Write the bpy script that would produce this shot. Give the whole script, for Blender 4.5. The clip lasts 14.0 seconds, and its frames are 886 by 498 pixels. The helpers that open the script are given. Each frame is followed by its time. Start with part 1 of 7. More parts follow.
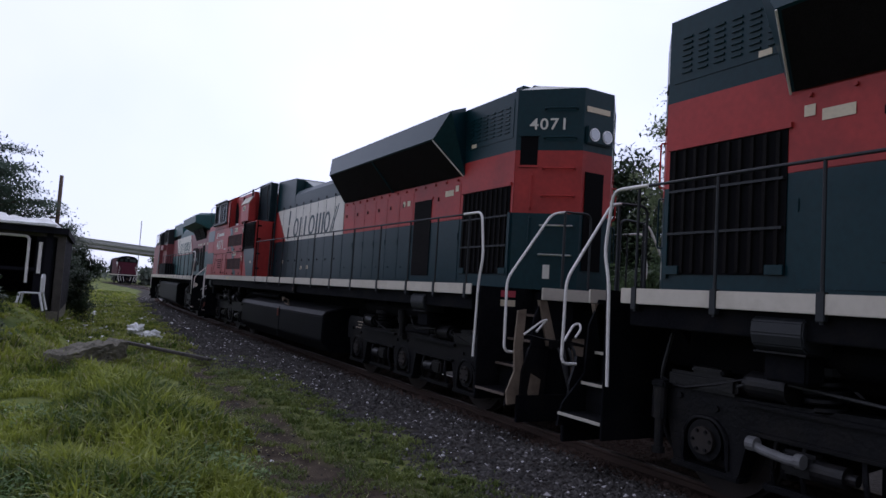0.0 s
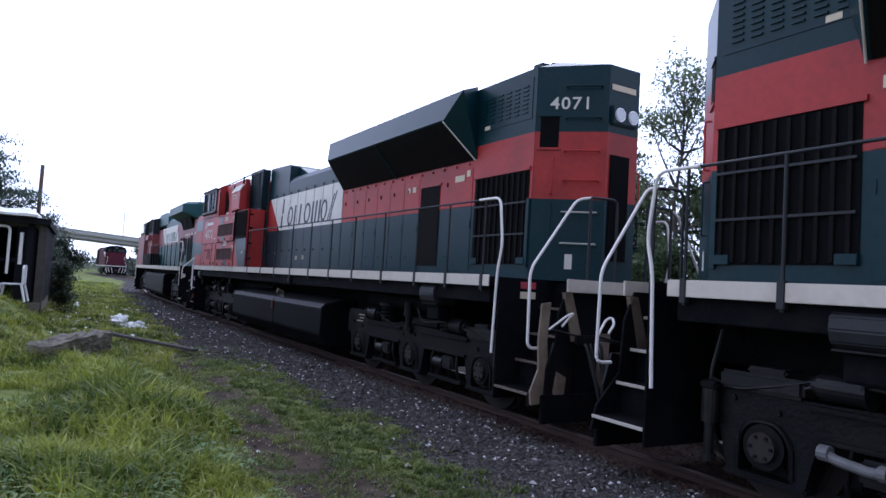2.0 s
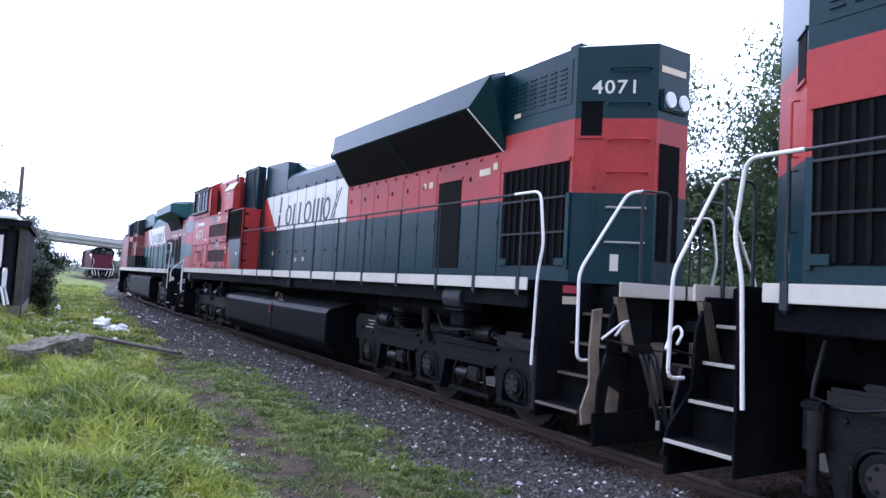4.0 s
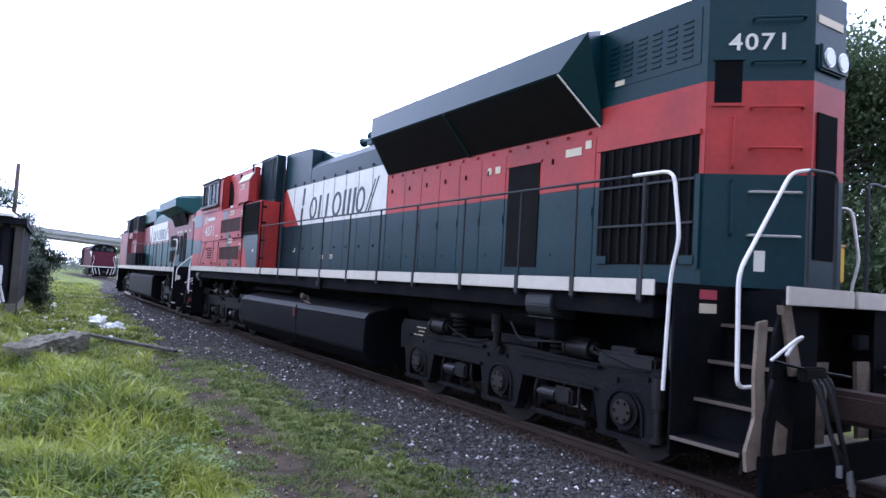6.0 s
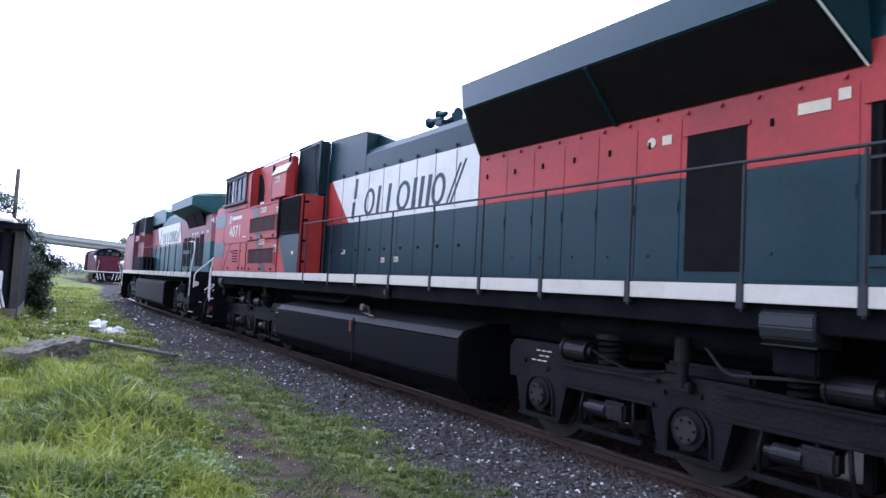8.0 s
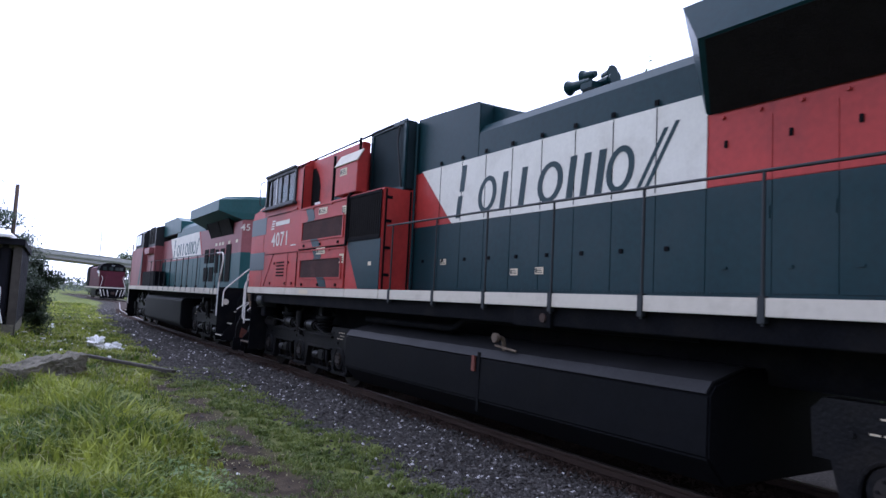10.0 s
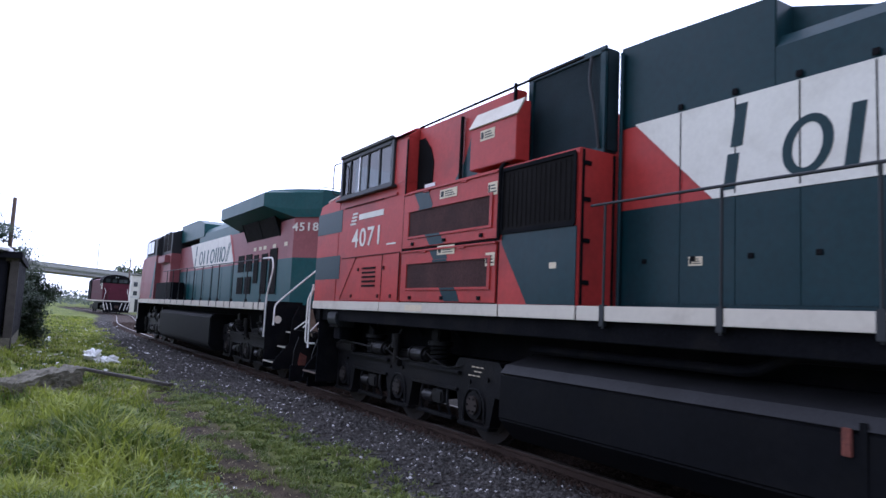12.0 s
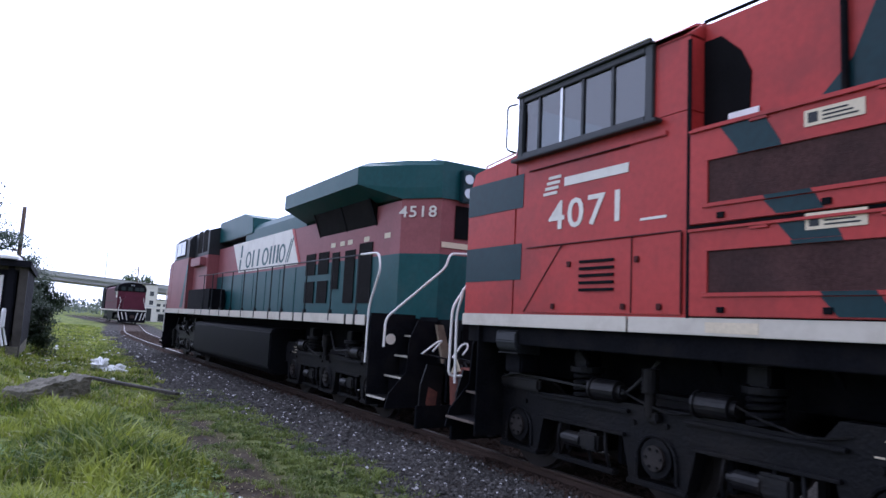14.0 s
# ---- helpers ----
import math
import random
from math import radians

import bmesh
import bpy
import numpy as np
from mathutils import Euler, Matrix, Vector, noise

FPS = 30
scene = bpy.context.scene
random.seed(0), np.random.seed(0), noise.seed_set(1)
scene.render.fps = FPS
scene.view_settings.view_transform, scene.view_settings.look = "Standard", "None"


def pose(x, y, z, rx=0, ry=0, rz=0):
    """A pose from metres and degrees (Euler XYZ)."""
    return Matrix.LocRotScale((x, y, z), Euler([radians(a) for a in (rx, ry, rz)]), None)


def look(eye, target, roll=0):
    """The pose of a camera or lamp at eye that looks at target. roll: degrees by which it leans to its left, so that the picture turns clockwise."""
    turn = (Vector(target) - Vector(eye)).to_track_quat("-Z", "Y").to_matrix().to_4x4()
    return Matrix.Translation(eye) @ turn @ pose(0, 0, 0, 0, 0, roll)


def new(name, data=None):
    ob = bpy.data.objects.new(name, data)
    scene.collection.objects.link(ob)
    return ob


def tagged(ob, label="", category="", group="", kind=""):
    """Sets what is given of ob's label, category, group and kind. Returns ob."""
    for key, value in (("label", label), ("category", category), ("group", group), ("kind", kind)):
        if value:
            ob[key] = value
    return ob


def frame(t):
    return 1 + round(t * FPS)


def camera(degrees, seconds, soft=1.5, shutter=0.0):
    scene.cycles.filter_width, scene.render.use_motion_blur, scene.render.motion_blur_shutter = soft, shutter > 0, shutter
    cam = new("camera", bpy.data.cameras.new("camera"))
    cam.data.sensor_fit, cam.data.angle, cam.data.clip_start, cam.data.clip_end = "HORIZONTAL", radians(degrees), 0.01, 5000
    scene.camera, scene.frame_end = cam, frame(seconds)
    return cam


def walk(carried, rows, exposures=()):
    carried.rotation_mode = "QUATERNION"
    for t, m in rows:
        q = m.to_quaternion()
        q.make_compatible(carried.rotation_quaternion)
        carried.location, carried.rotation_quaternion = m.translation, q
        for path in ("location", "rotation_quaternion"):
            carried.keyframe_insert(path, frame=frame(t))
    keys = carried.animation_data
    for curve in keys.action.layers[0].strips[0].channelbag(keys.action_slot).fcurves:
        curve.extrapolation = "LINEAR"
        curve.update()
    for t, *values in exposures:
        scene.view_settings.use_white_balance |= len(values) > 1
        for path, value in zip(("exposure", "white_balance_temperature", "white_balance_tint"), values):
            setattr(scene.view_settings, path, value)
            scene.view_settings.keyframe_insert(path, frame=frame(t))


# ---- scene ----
# World axes: y along the track away from the viewer, x across it, z up.
cam = camera(66.8, 14.0, soft=1.5, shutter=0.25)
EYE = (-6.53, 0.0, 1.555)
TURNS = [(0, -29.01, 3.81, -3.57), (0.5, -29.87, 3.44, -3.45), (1, -30.03, 3.24, -3.38), (1.5, -30.64, 3.3, -3.21),
         (2, -30.17, 3.04, -3.44), (4.5, -31.65, 3.35, -3.27), (5, -31.77, 3.48, -3.42), (5.5, -31.95, 3.33, -3.49),
         (6, -31.66, 3.09, -3.3), (6.5, -31.65, 3.16, -3.28), (7, -31.48, 3.39, -3.22), (7.5, -31.46, 3.49, -3.2),
         (8, -31.64, 3.38, -3.07), (10.5, -31.77, 4.91, -2.94), (11, -31.81, 5.12, -2.99), (11.5, -31.79, 5.45, -2.69),
         (12, -31.9, 5.65, -2.75), (12.5, -31.74, 5.78, -2.8), (13, -31.73, 5.68, -2.86), (13.5, -31.48, 6.05, -2.83),
         (14, -31.35, 6.43, -2.88)]
EXPOSURES = [(0, -1.2, 5740), (0.5, -0.88, 5600), (1, -0.5, 5480), (1.5, -0.42, 5400), (2, -0.37, 5330), (4.3, 0.6, 5230), (4.9, 0.48, 5230), (8.2, 0.5, 5230), (10.3, -0.18, 5430), (14, -0.13, 5370)]
walk(cam, [(t, pose(*EYE, 90 + p, r, y)) for t, y, p, r in TURNS], [(t, e, k, 17) for t, e, k in EXPOSURES])

# ---- overcast daylight ----
world = bpy.data.worlds.new("overcast_sky")
scene.world = world
world.use_nodes = True
wn = world.node_tree
wn.nodes.clear()
w_out = wn.nodes.new("ShaderNodeOutputWorld")
w_bg = wn.nodes.new("ShaderNodeBackground")
w_sky = wn.nodes.new("ShaderNodeTexSky")
w_sky.sky_type = "NISHITA"
w_sky.sun_disc = False
w_sky.sun_elevation = radians(48)
w_sky.sun_rotation = radians(30)
w_gain = wn.nodes.new("ShaderNodeVectorMath")
w_gain.operation = "SCALE"
w_gain.inputs["Scale"].default_value = 0.10
w_cloud = wn.nodes.new("ShaderNodeTexNoise")
w_cloud.inputs["Scale"].default_value = 2.2
w_cloud.inputs["Detail"].default_value = 4.0
w_ramp = wn.nodes.new("ShaderNodeValToRGB")
w_ramp.color_ramp.elements[0].position, w_ramp.color_ramp.elements[0].color = 0.3, (1.05, 1.08, 1.24, 1)
w_ramp.color_ramp.elements[1].position, w_ramp.color_ramp.elements[1].color = 0.62, (1.21, 1.20, 1.34, 1)
w_mix = wn.nodes.new("ShaderNodeMix")
w_mix.data_type = "RGBA"
w_mix.inputs["Factor"].default_value = 0.88
wn.links.new(w_sky.outputs[0], w_gain.inputs[0])
wn.links.new(w_gain.outputs[0], w_mix.inputs["A"])
wn.links.new(w_cloud.outputs["Fac"], w_ramp.inputs[0])
wn.links.new(w_ramp.outputs[0], w_mix.inputs["B"])
w_co = wn.nodes.new("ShaderNodeTexCoord")
w_dot = wn.nodes.new("ShaderNodeVectorMath")
w_dot.operation = "DOT_PRODUCT"
w_dot.inputs[1].default_value = Vector((0.45, 0.80, 0.40)).normalized()
wn.links.new(w_co.outputs["Generated"], w_dot.inputs[0])
w_fall = wn.nodes.new("ShaderNodeMapRange")
w_fall.inputs["From Min"].default_value, w_fall.inputs["From Max"].default_value = -1.0, 1.0
w_fall.inputs["To Min"].default_value, w_fall.inputs["To Max"].default_value = 0.52, 2.2
wn.links.new(w_dot.outputs["Value"], w_fall.inputs["Value"])
w_lit = wn.nodes.new("ShaderNodeVectorMath")
w_lit.operation = "SCALE"
wn.links.new(w_mix.outputs["Result"], w_lit.inputs[0])
wn.links.new(w_fall.outputs[0], w_lit.inputs["Scale"])
wn.links.new(w_lit.outputs[0], w_bg.inputs["Color"])
w_bg.inputs["Strength"].default_value = 1.0
wn.links.new(w_bg.outputs[0], w_out.inputs[0])
sun = new("sun", bpy.data.lights.new("sun", "SUN"))
sun.data.energy, sun.data.angle, sun.data.color = 0.6, radians(30), (1.0, 0.97, 0.92)
sun.matrix_basis = look((9, 16, 18), (0, 0, 0))


# ---- materials ----
def surface(name, base, rough=0.6, metal=0.0, vary=0.25, scale=3.0, bump=0.0, bump_scale=40.0, stain=None, stain_amount=0.0,
            stain_scale=1.2, per_piece=0.0, spec=0.5):
    """A procedural surface: base colour with variation at two scales, stains and a fine relief."""
    m = bpy.data.materials.new(name)
    m.use_nodes = True
    nt = m.node_tree
    n, ln = nt.nodes, nt.links
    b = n["Principled BSDF"]
    b.inputs["Roughness"].default_value = rough
    b.inputs["Metallic"].default_value = metal
    b.inputs["Specular IOR Level"].default_value = spec
    co = n.new("ShaderNodeTexCoord")
    big = n.new("ShaderNodeTexNoise")
    big.inputs["Scale"].default_value, big.inputs["Detail"].default_value = scale, 5
    fine = n.new("ShaderNodeTexNoise")
    fine.inputs["Scale"].default_value, fine.inputs["Detail"].default_value = scale * 12, 3
    ln.new(co.outputs["Object"], big.inputs["Vector"])
    ln.new(co.outputs["Object"], fine.inputs["Vector"])
    add = n.new("ShaderNodeMath")
    add.operation = "ADD"
    ln.new(big.outputs["Fac"], add.inputs[0])
    ln.new(fine.outputs["Fac"], add.inputs[1])
    src = add.outputs[0]
    if per_piece:
        info = n.new("ShaderNodeObjectInfo")
        mul = n.new("ShaderNodeMath")
        mul.operation = "MULTIPLY_ADD"
        mul.inputs[1].default_value = per_piece
        ln.new(info.outputs["Random"], mul.inputs[0])
        ln.new(src, mul.inputs[2])
        src = mul.outputs[0]
    ramp = n.new("ShaderNodeMapRange")
    ramp.inputs["From Min"].default_value, ramp.inputs["From Max"].default_value = 0.65, 1.35 + per_piece
    ramp.inputs["To Min"].default_value, ramp.inputs["To Max"].default_value = 1 - vary, 1 + vary
    ln.new(src, ramp.inputs["Value"])
    sc = n.new("ShaderNodeVectorMath")
    sc.operation = "SCALE"
    sc.inputs[0].default_value = base
    ln.new(ramp.outputs[0], sc.inputs["Scale"])
    out = sc.outputs[0]
    if stain:
        st = n.new("ShaderNodeTexNoise")
        st.inputs["Scale"].default_value, st.inputs["Detail"].default_value = stain_scale, 7
        st.inputs["Roughness"].default_value = 0.65
        ln.new(co.outputs["Object"], st.inputs["Vector"])
        sr = n.new("ShaderNodeMapRange")
        sr.inputs["From Min"].default_value, sr.inputs["From Max"].default_value = 0.48, 0.7
        sr.inputs["To Max"].default_value = stain_amount
        ln.new(st.outputs["Fac"], sr.inputs["Value"])
        mx = n.new("ShaderNodeMix")
        mx.data_type = "RGBA"
        ln.new(sr.outputs[0], mx.inputs["Factor"])
        ln.new(out, mx.inputs["A"])
        mx.inputs["B"].default_value = (*stain, 1)
        out = mx.outputs["Result"]
    ln.new(out, b.inputs["Base Color"])
    if bump:
        bn = n.new("ShaderNodeTexNoise")
        bn.inputs["Scale"].default_value, bn.inputs["Detail"].default_value = bump_scale, 4
        ln.new(co.outputs["Object"], bn.inputs["Vector"])
        bp = n.new("ShaderNodeBump")
        bp.inputs["Strength"].default_value, bp.inputs["Distance"].default_value = bump, 0.02
        ln.new(bn.outputs["Fac"], bp.inputs["Height"])
        ln.new(bp.outputs[0], b.inputs["Normal"])
    return m


RED = surface("red_paint", (0.40, 0.038, 0.033), 0.45, spec=0.3, vary=0.15, scale=1.3, stain=(0.12, 0.026, 0.026), stain_amount=0.5, stain_scale=0.9, bump=0.04, bump_scale=6)
FADED = surface("faded_red_paint", (0.27, 0.085, 0.092), 0.5, spec=0.3, vary=0.14, scale=1.5, stain=(0.16, 0.05, 0.05), stain_amount=0.4, bump=0.04, bump_scale=6)
GREEN = surface("dark_green_paint", (0.0050, 0.030, 0.038), 0.36, spec=0.22, vary=0.22, scale=1.2, stain=(0.020, 0.030, 0.034), stain_amount=0.4, bump=0.04, bump_scale=6)
TEAL = surface("teal_paint", (0.007, 0.070, 0.074), 0.44, spec=0.25, vary=0.18, scale=1.2, stain=(0.05, 0.07, 0.07), stain_amount=0.3, bump=0.03, bump_scale=6)
WHITE = surface("white_paint", (0.72, 0.69, 0.62), 0.5, vary=0.06, scale=2.0, stain=(0.42, 0.38, 0.31), stain_amount=0.35, stain_scale=2.2)
SILL = surface("sill_white_paint", (0.61, 0.56, 0.475), 0.6, vary=0.06, scale=1.5, spec=0.3, stain=(0.30, 0.25, 0.19), stain_amount=0.35, stain_scale=2.2, per_piece=0.3)
BLACK = surface("sooty_black", (0.0055, 0.006, 0.008), 0.75, spec=0.06, vary=0.45, scale=2.5, stain=(0.014, 0.012, 0.010), stain_amount=0.6, stain_scale=2.5, bump=0.2, bump_scale=30)
TRUCK = surface("greasy_truck_steel", (0.0048, 0.0050, 0.0064), 0.5, spec=0.18, vary=0.5, scale=3.0, stain=(0.018, 0.015, 0.013), stain_amount=0.6, stain_scale=2.2, bump=0.3, bump_scale=25)
HOUSING = surface("dusty_grey_housing", (0.0085, 0.0085, 0.0095), 0.45, spec=0.3, vary=0.5, scale=5.0, stain=(0.032, 0.027, 0.023), stain_amount=0.5, stain_scale=6, bump=0.2, bump_scale=30)
# Light falling on the tank's top is painted in as a paler, dusty grey.
LEDGE = surface("dusty_tank_ledge", (0.017, 0.017, 0.019), 0.6, spec=0.3, vary=0.4, scale=2.5, stain=(0.012, 0.012, 0.013), stain_amount=0.7, stain_scale=2)
FRAMEGREY = surface("cab_window_rubber", (0.030, 0.034, 0.038), 0.5, spec=0.35, vary=0.25, scale=4)
SEAM = surface("grimy_red_joint", (0.06, 0.012, 0.012), 0.7, spec=0.2, vary=0.4, scale=6)
# Near-black colour paints the shade inside openings; the plates themselves are solid.
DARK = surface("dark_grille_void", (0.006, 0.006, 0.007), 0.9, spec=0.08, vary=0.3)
TANK = surface("tank_black_paint", (0.0045, 0.005, 0.0065), 0.55, spec=0.08, vary=0.3, scale=1.5, stain=(0.012, 0.011, 0.010), stain_amount=0.4, bump=0.08, bump_scale=8)
VENTMESH = surface("dusty_vent_mesh", (0.060, 0.030, 0.028), 0.8, spec=0.15, vary=0.35, scale=2.5, stain=(0.02, 0.016, 0.016), stain_amount=0.6, bump=0.4, bump_scale=110)
FILTER = surface("filter_screen", (0.008, 0.020, 0.026), 0.7, spec=0.2, vary=0.3, scale=4, bump=0.4, bump_scale=90)
SCREEN = surface("screen_mesh", (0.009, 0.008, 0.008), 0.8, spec=0.1, vary=0.4, scale=4, bump=0.5, bump_scale=120)
RAILWHITE = surface("handrail_white", (0.84, 0.81, 0.77), 0.45, vary=0.08, scale=6, stain=(0.35, 0.3, 0.25), stain_amount=0.25, stain_scale=6)
RAILGREEN = surface("handrail_dark", (0.010, 0.013, 0.016), 0.6, vary=0.3, scale=5)
RUST = surface("rusty_iron", (0.040, 0.023, 0.017), 0.85, vary=0.4, scale=5, stain=(0.05, 0.03, 0.022), stain_amount=0.7, bump=0.4, bump_scale=40)
BEIGE = surface("grimy_beige_paint", (0.20, 0.155, 0.11), 0.75, vary=0.3, scale=4, stain=(0.06, 0.038, 0.024), stain_amount=0.8, stain_scale=3)
RUBBER = surface("hose_rubber", (0.02, 0.02, 0.021), 0.6, vary=0.3)
WHEEL = surface("wheel_steel", (0.024, 0.020, 0.018), 0.6, 0.3, vary=0.4, scale=4, stain=(0.045, 0.026, 0.018), stain_amount=0.5)
RAILSTEEL = surface("rail_steel", (0.050, 0.029, 0.020), 0.7, 0.2, vary=0.3, scale=3, stain=(0.045, 0.024, 0.017), stain_amount=0.7)
RAILTOP = surface("rail_head_steel", (0.20, 0.17, 0.15), 0.4, 0.8, vary=0.2, scale=4)
SLEEPER = surface("sleeper_timber", (0.024, 0.020, 0.018), 0.9, spec=0.2, vary=0.4, scale=4, per_piece=0.4, bump=0.5, bump_scale=30)
LABEL = surface("sticker_cream", (0.68, 0.58, 0.42), 0.6, vary=0.1)
LABELRED = surface("sticker_red", (0.42, 0.05, 0.07), 0.6, vary=0.1)
LAMP = surface("headlight_glass", (0.46, 0.48, 0.50), 0.14, 0.5, vary=0.05)
CHROME = surface("bright_steel", (0.6, 0.6, 0.6), 0.35, 0.8, vary=0.15)
TREADWORN = surface("worn_tread_edge", (0.13, 0.10, 0.08), 0.7, vary=0.3, scale=8, stain=(0.05, 0.03, 0.02), stain_amount=0.6, stain_scale=8)
STEPEDGE = surface("tread_edge_paint", (0.50, 0.47, 0.40), 0.6, vary=0.25, scale=8, stain=(0.2, 0.14, 0.09), stain_amount=0.6, stain_scale=8)
CONCRETE = surface("weathered_concrete", (0.175, 0.162, 0.128), 0.95, spec=0.2, vary=0.35, scale=4, stain=(0.055, 0.052, 0.040), stain_amount=0.85, stain_scale=5, bump=0.7, bump_scale=25)
BRIDGE = surface("bridge_concrete", (0.44, 0.44, 0.43), 0.9, vary=0.12, scale=0.5)
WOOD = surface("grey_weathered_wood", (0.058, 0.051, 0.044), 0.9, vary=0.35, scale=4, bump=0.4, bump_scale=40)
POLE = surface("pole_wood", (0.17, 0.12, 0.095), 0.85, vary=0.3, scale=3)
TIN = surface("weathered_sheet_metal", (0.62, 0.61, 0.60), 0.55, 0.1, vary=0.2, scale=2, stain=(0.26, 0.18, 0.13), stain_amount=0.6)
SHACK = surface("dark_board_wall", (0.012, 0.012, 0.016), 0.9, spec=0.1, vary=0.4, scale=3, per_piece=0.5)
TAN = surface("tan_enamel", (0.58, 0.36, 0.16), 0.5, vary=0.12)
YELLOW = surface("yellow_enamel", (0.62, 0.38, 0.03), 0.5, vary=0.12)
SLATE = surface("slate_grey_paint", (0.022, 0.024, 0.027), 0.5, spec=0.3, vary=0.25, scale=3)
PLASTIC = surface("white_plastic", (0.78, 0.78, 0.78), 0.4, vary=0.05)
BAG = surface("litter_white_plastic", (0.80, 0.80, 0.78), 0.5, vary=0.12, scale=8)
RUSTRED = surface("rust_red_casting", (0.15, 0.045, 0.030), 0.85, vary=0.35, scale=4, stain=(0.03, 0.016, 0.012), stain_amount=0.9, stain_scale=3, bump=0.4, bump_scale=30)
HOSEGREY = surface("pale_grey_hose", (0.14, 0.14, 0.14), 0.6, vary=0.3, scale=9)
MAROON = surface("dark_maroon_paint", (0.085, 0.016, 0.030), 0.6, spec=0.2, vary=0.2, scale=1)
BARK = surface("bark", (0.10, 0.085, 0.07), 0.9, vary=0.35, scale=5, bump=0.5, bump_scale=20)


def glass(name):
    m = bpy.data.materials.new(name)
    m.use_nodes = True
    b = m.node_tree.nodes["Principled BSDF"]
    b.inputs["Base Color"].default_value = (0.03, 0.036, 0.04, 1)
    b.inputs["Roughness"].default_value = 0.06
    b.inputs["Specular IOR Level"].default_value = 0.9
    return m


GLASS = glass("cab_glass")


def clear_glass(name):
    m = bpy.data.materials.new(name)
    m.use_nodes = True
    n, ln = m.node_tree.nodes, m.node_tree.links
    a, g, x = n.new("ShaderNodeBsdfTransparent"), n.new("ShaderNodeBsdfGlossy"), n.new("ShaderNodeMixShader")
    a.inputs["Color"].default_value = (0.32, 0.37, 0.39, 1)
    g.inputs["Roughness"].default_value = 0.05
    x.inputs[0].default_value = 0.13
    ln.new(a.outputs[0], x.inputs[1])
    ln.new(g.outputs[0], x.inputs[2])
    ln.new(x.outputs[0], n["Material Output"].inputs[0])
    return m


CLEAR = clear_glass("clear_cab_glass")


def leafy(name, base, tip, through_light=0.35):
    """Foliage or grass: colour varies leaf by leaf, and light passes through."""
    m = bpy.data.materials.new(name)
    m.use_nodes = True
    nt = m.node_tree
    n, ln = nt.nodes, nt.links
    b = n["Principled BSDF"]
    b.inputs["Roughness"].default_value = 0.55
    b.inputs["Specular IOR Level"].default_value = 0.3
    geo = n.new("ShaderNodeNewGeometry")
    co = n.new("ShaderNodeTexCoord")
    ns = n.new("ShaderNodeTexNoise")
    ns.inputs["Scale"].default_value, ns.inputs["Detail"].default_value = 0.9, 5
    ln.new(co.outputs["Object"], ns.inputs["Vector"])
    av = n.new("ShaderNodeMath")
    av.operation = "MULTIPLY_ADD"
    av.inputs[1].default_value = 0.65
    ln.new(geo.outputs["Random Per Island"], av.inputs[0])
    sb = n.new("ShaderNodeMath")
    sb.operation = "MULTIPLY_ADD"
    sb.inputs[1].default_value, sb.inputs[2].default_value = 2.8, -1.2
    ln.new(ns.outputs["Fac"], sb.inputs[0])
    ln.new(sb.outputs[0], av.inputs[2])
    mx = n.new("ShaderNodeMix")
    mx.data_type = "RGBA"
    mx.inputs["A"].default_value, mx.inputs["B"].default_value = (*base, 1), (*tip, 1)
    ln.new(av.outputs[0], mx.inputs["Factor"])
    ln.new(mx.outputs["Result"], b.inputs["Base Color"])
    tr = n.new("ShaderNodeBsdfTranslucent")
    ln.new(mx.outputs["Result"], tr.inputs["Color"])
    ms = n.new("ShaderNodeMixShader")
    ms.inputs[0].default_value = through_light
    ln.new(b.outputs[0], ms.inputs[1])
    ln.new(tr.outputs[0], ms.inputs[2])
    ln.new(ms.outputs[0], n["Material Output"].inputs[0])
    return m


GRASS = leafy("grass_blades", (0.056, 0.096, 0.016), (0.335, 0.375, 0.058), 0.45)
SHORTGRASS = leafy("short_grass_blades", (0.064, 0.098, 0.024), (0.22, 0.26, 0.066))
WEED = leafy("broad_weed_leaves", (0.10, 0.17, 0.05), (0.25, 0.34, 0.13))
DRYGRASS = leafy("dry_grass_blades", (0.26, 0.23, 0.12), (0.50, 0.46, 0.27))
LEAF = leafy("tree_leaves", (0.05, 0.08, 0.040), (0.12, 0.165, 0.075), 0.45)
DARKLEAF = leafy("dark_shrub_leaves", (0.022, 0.035, 0.020), (0.055, 0.080, 0.040), 0.3)
FEATHER = leafy("feathery_leaves", (0.05, 0.075, 0.055), (0.10, 0.14, 0.10), 0.45)
# Distance haze is put into these pale grey-green leaf colours.
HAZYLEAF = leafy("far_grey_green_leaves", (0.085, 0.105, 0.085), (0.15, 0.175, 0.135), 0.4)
PALELEAF = leafy("pale_tree_leaves", (0.11, 0.145, 0.08), (0.21, 0.25, 0.13), 0.6)


# ---- mesh helpers ----
def part(name, bm, material, parent=None, label=""):
    """Links a bmesh as ONE mesh object, under a thing or under a part."""
    me = bpy.data.meshes.new(name)
    bmesh.ops.recalc_face_normals(bm, faces=bm.faces)
    bm.to_mesh(me)
    bm.free()
    me.materials.append(material)
    ob = new(name, me)
    ob.parent = parent
    return tagged(ob, label)


def again(ob, m, parent=None):
    """One more object on the same mesh."""
    o = new(ob.name.split(".")[0], ob.data)
    o.parent = parent or ob.parent
    o.matrix_basis = m
    return o


def thing(name, label, category, group="", kind=""):
    return tagged(new(name), label, category, group, kind)


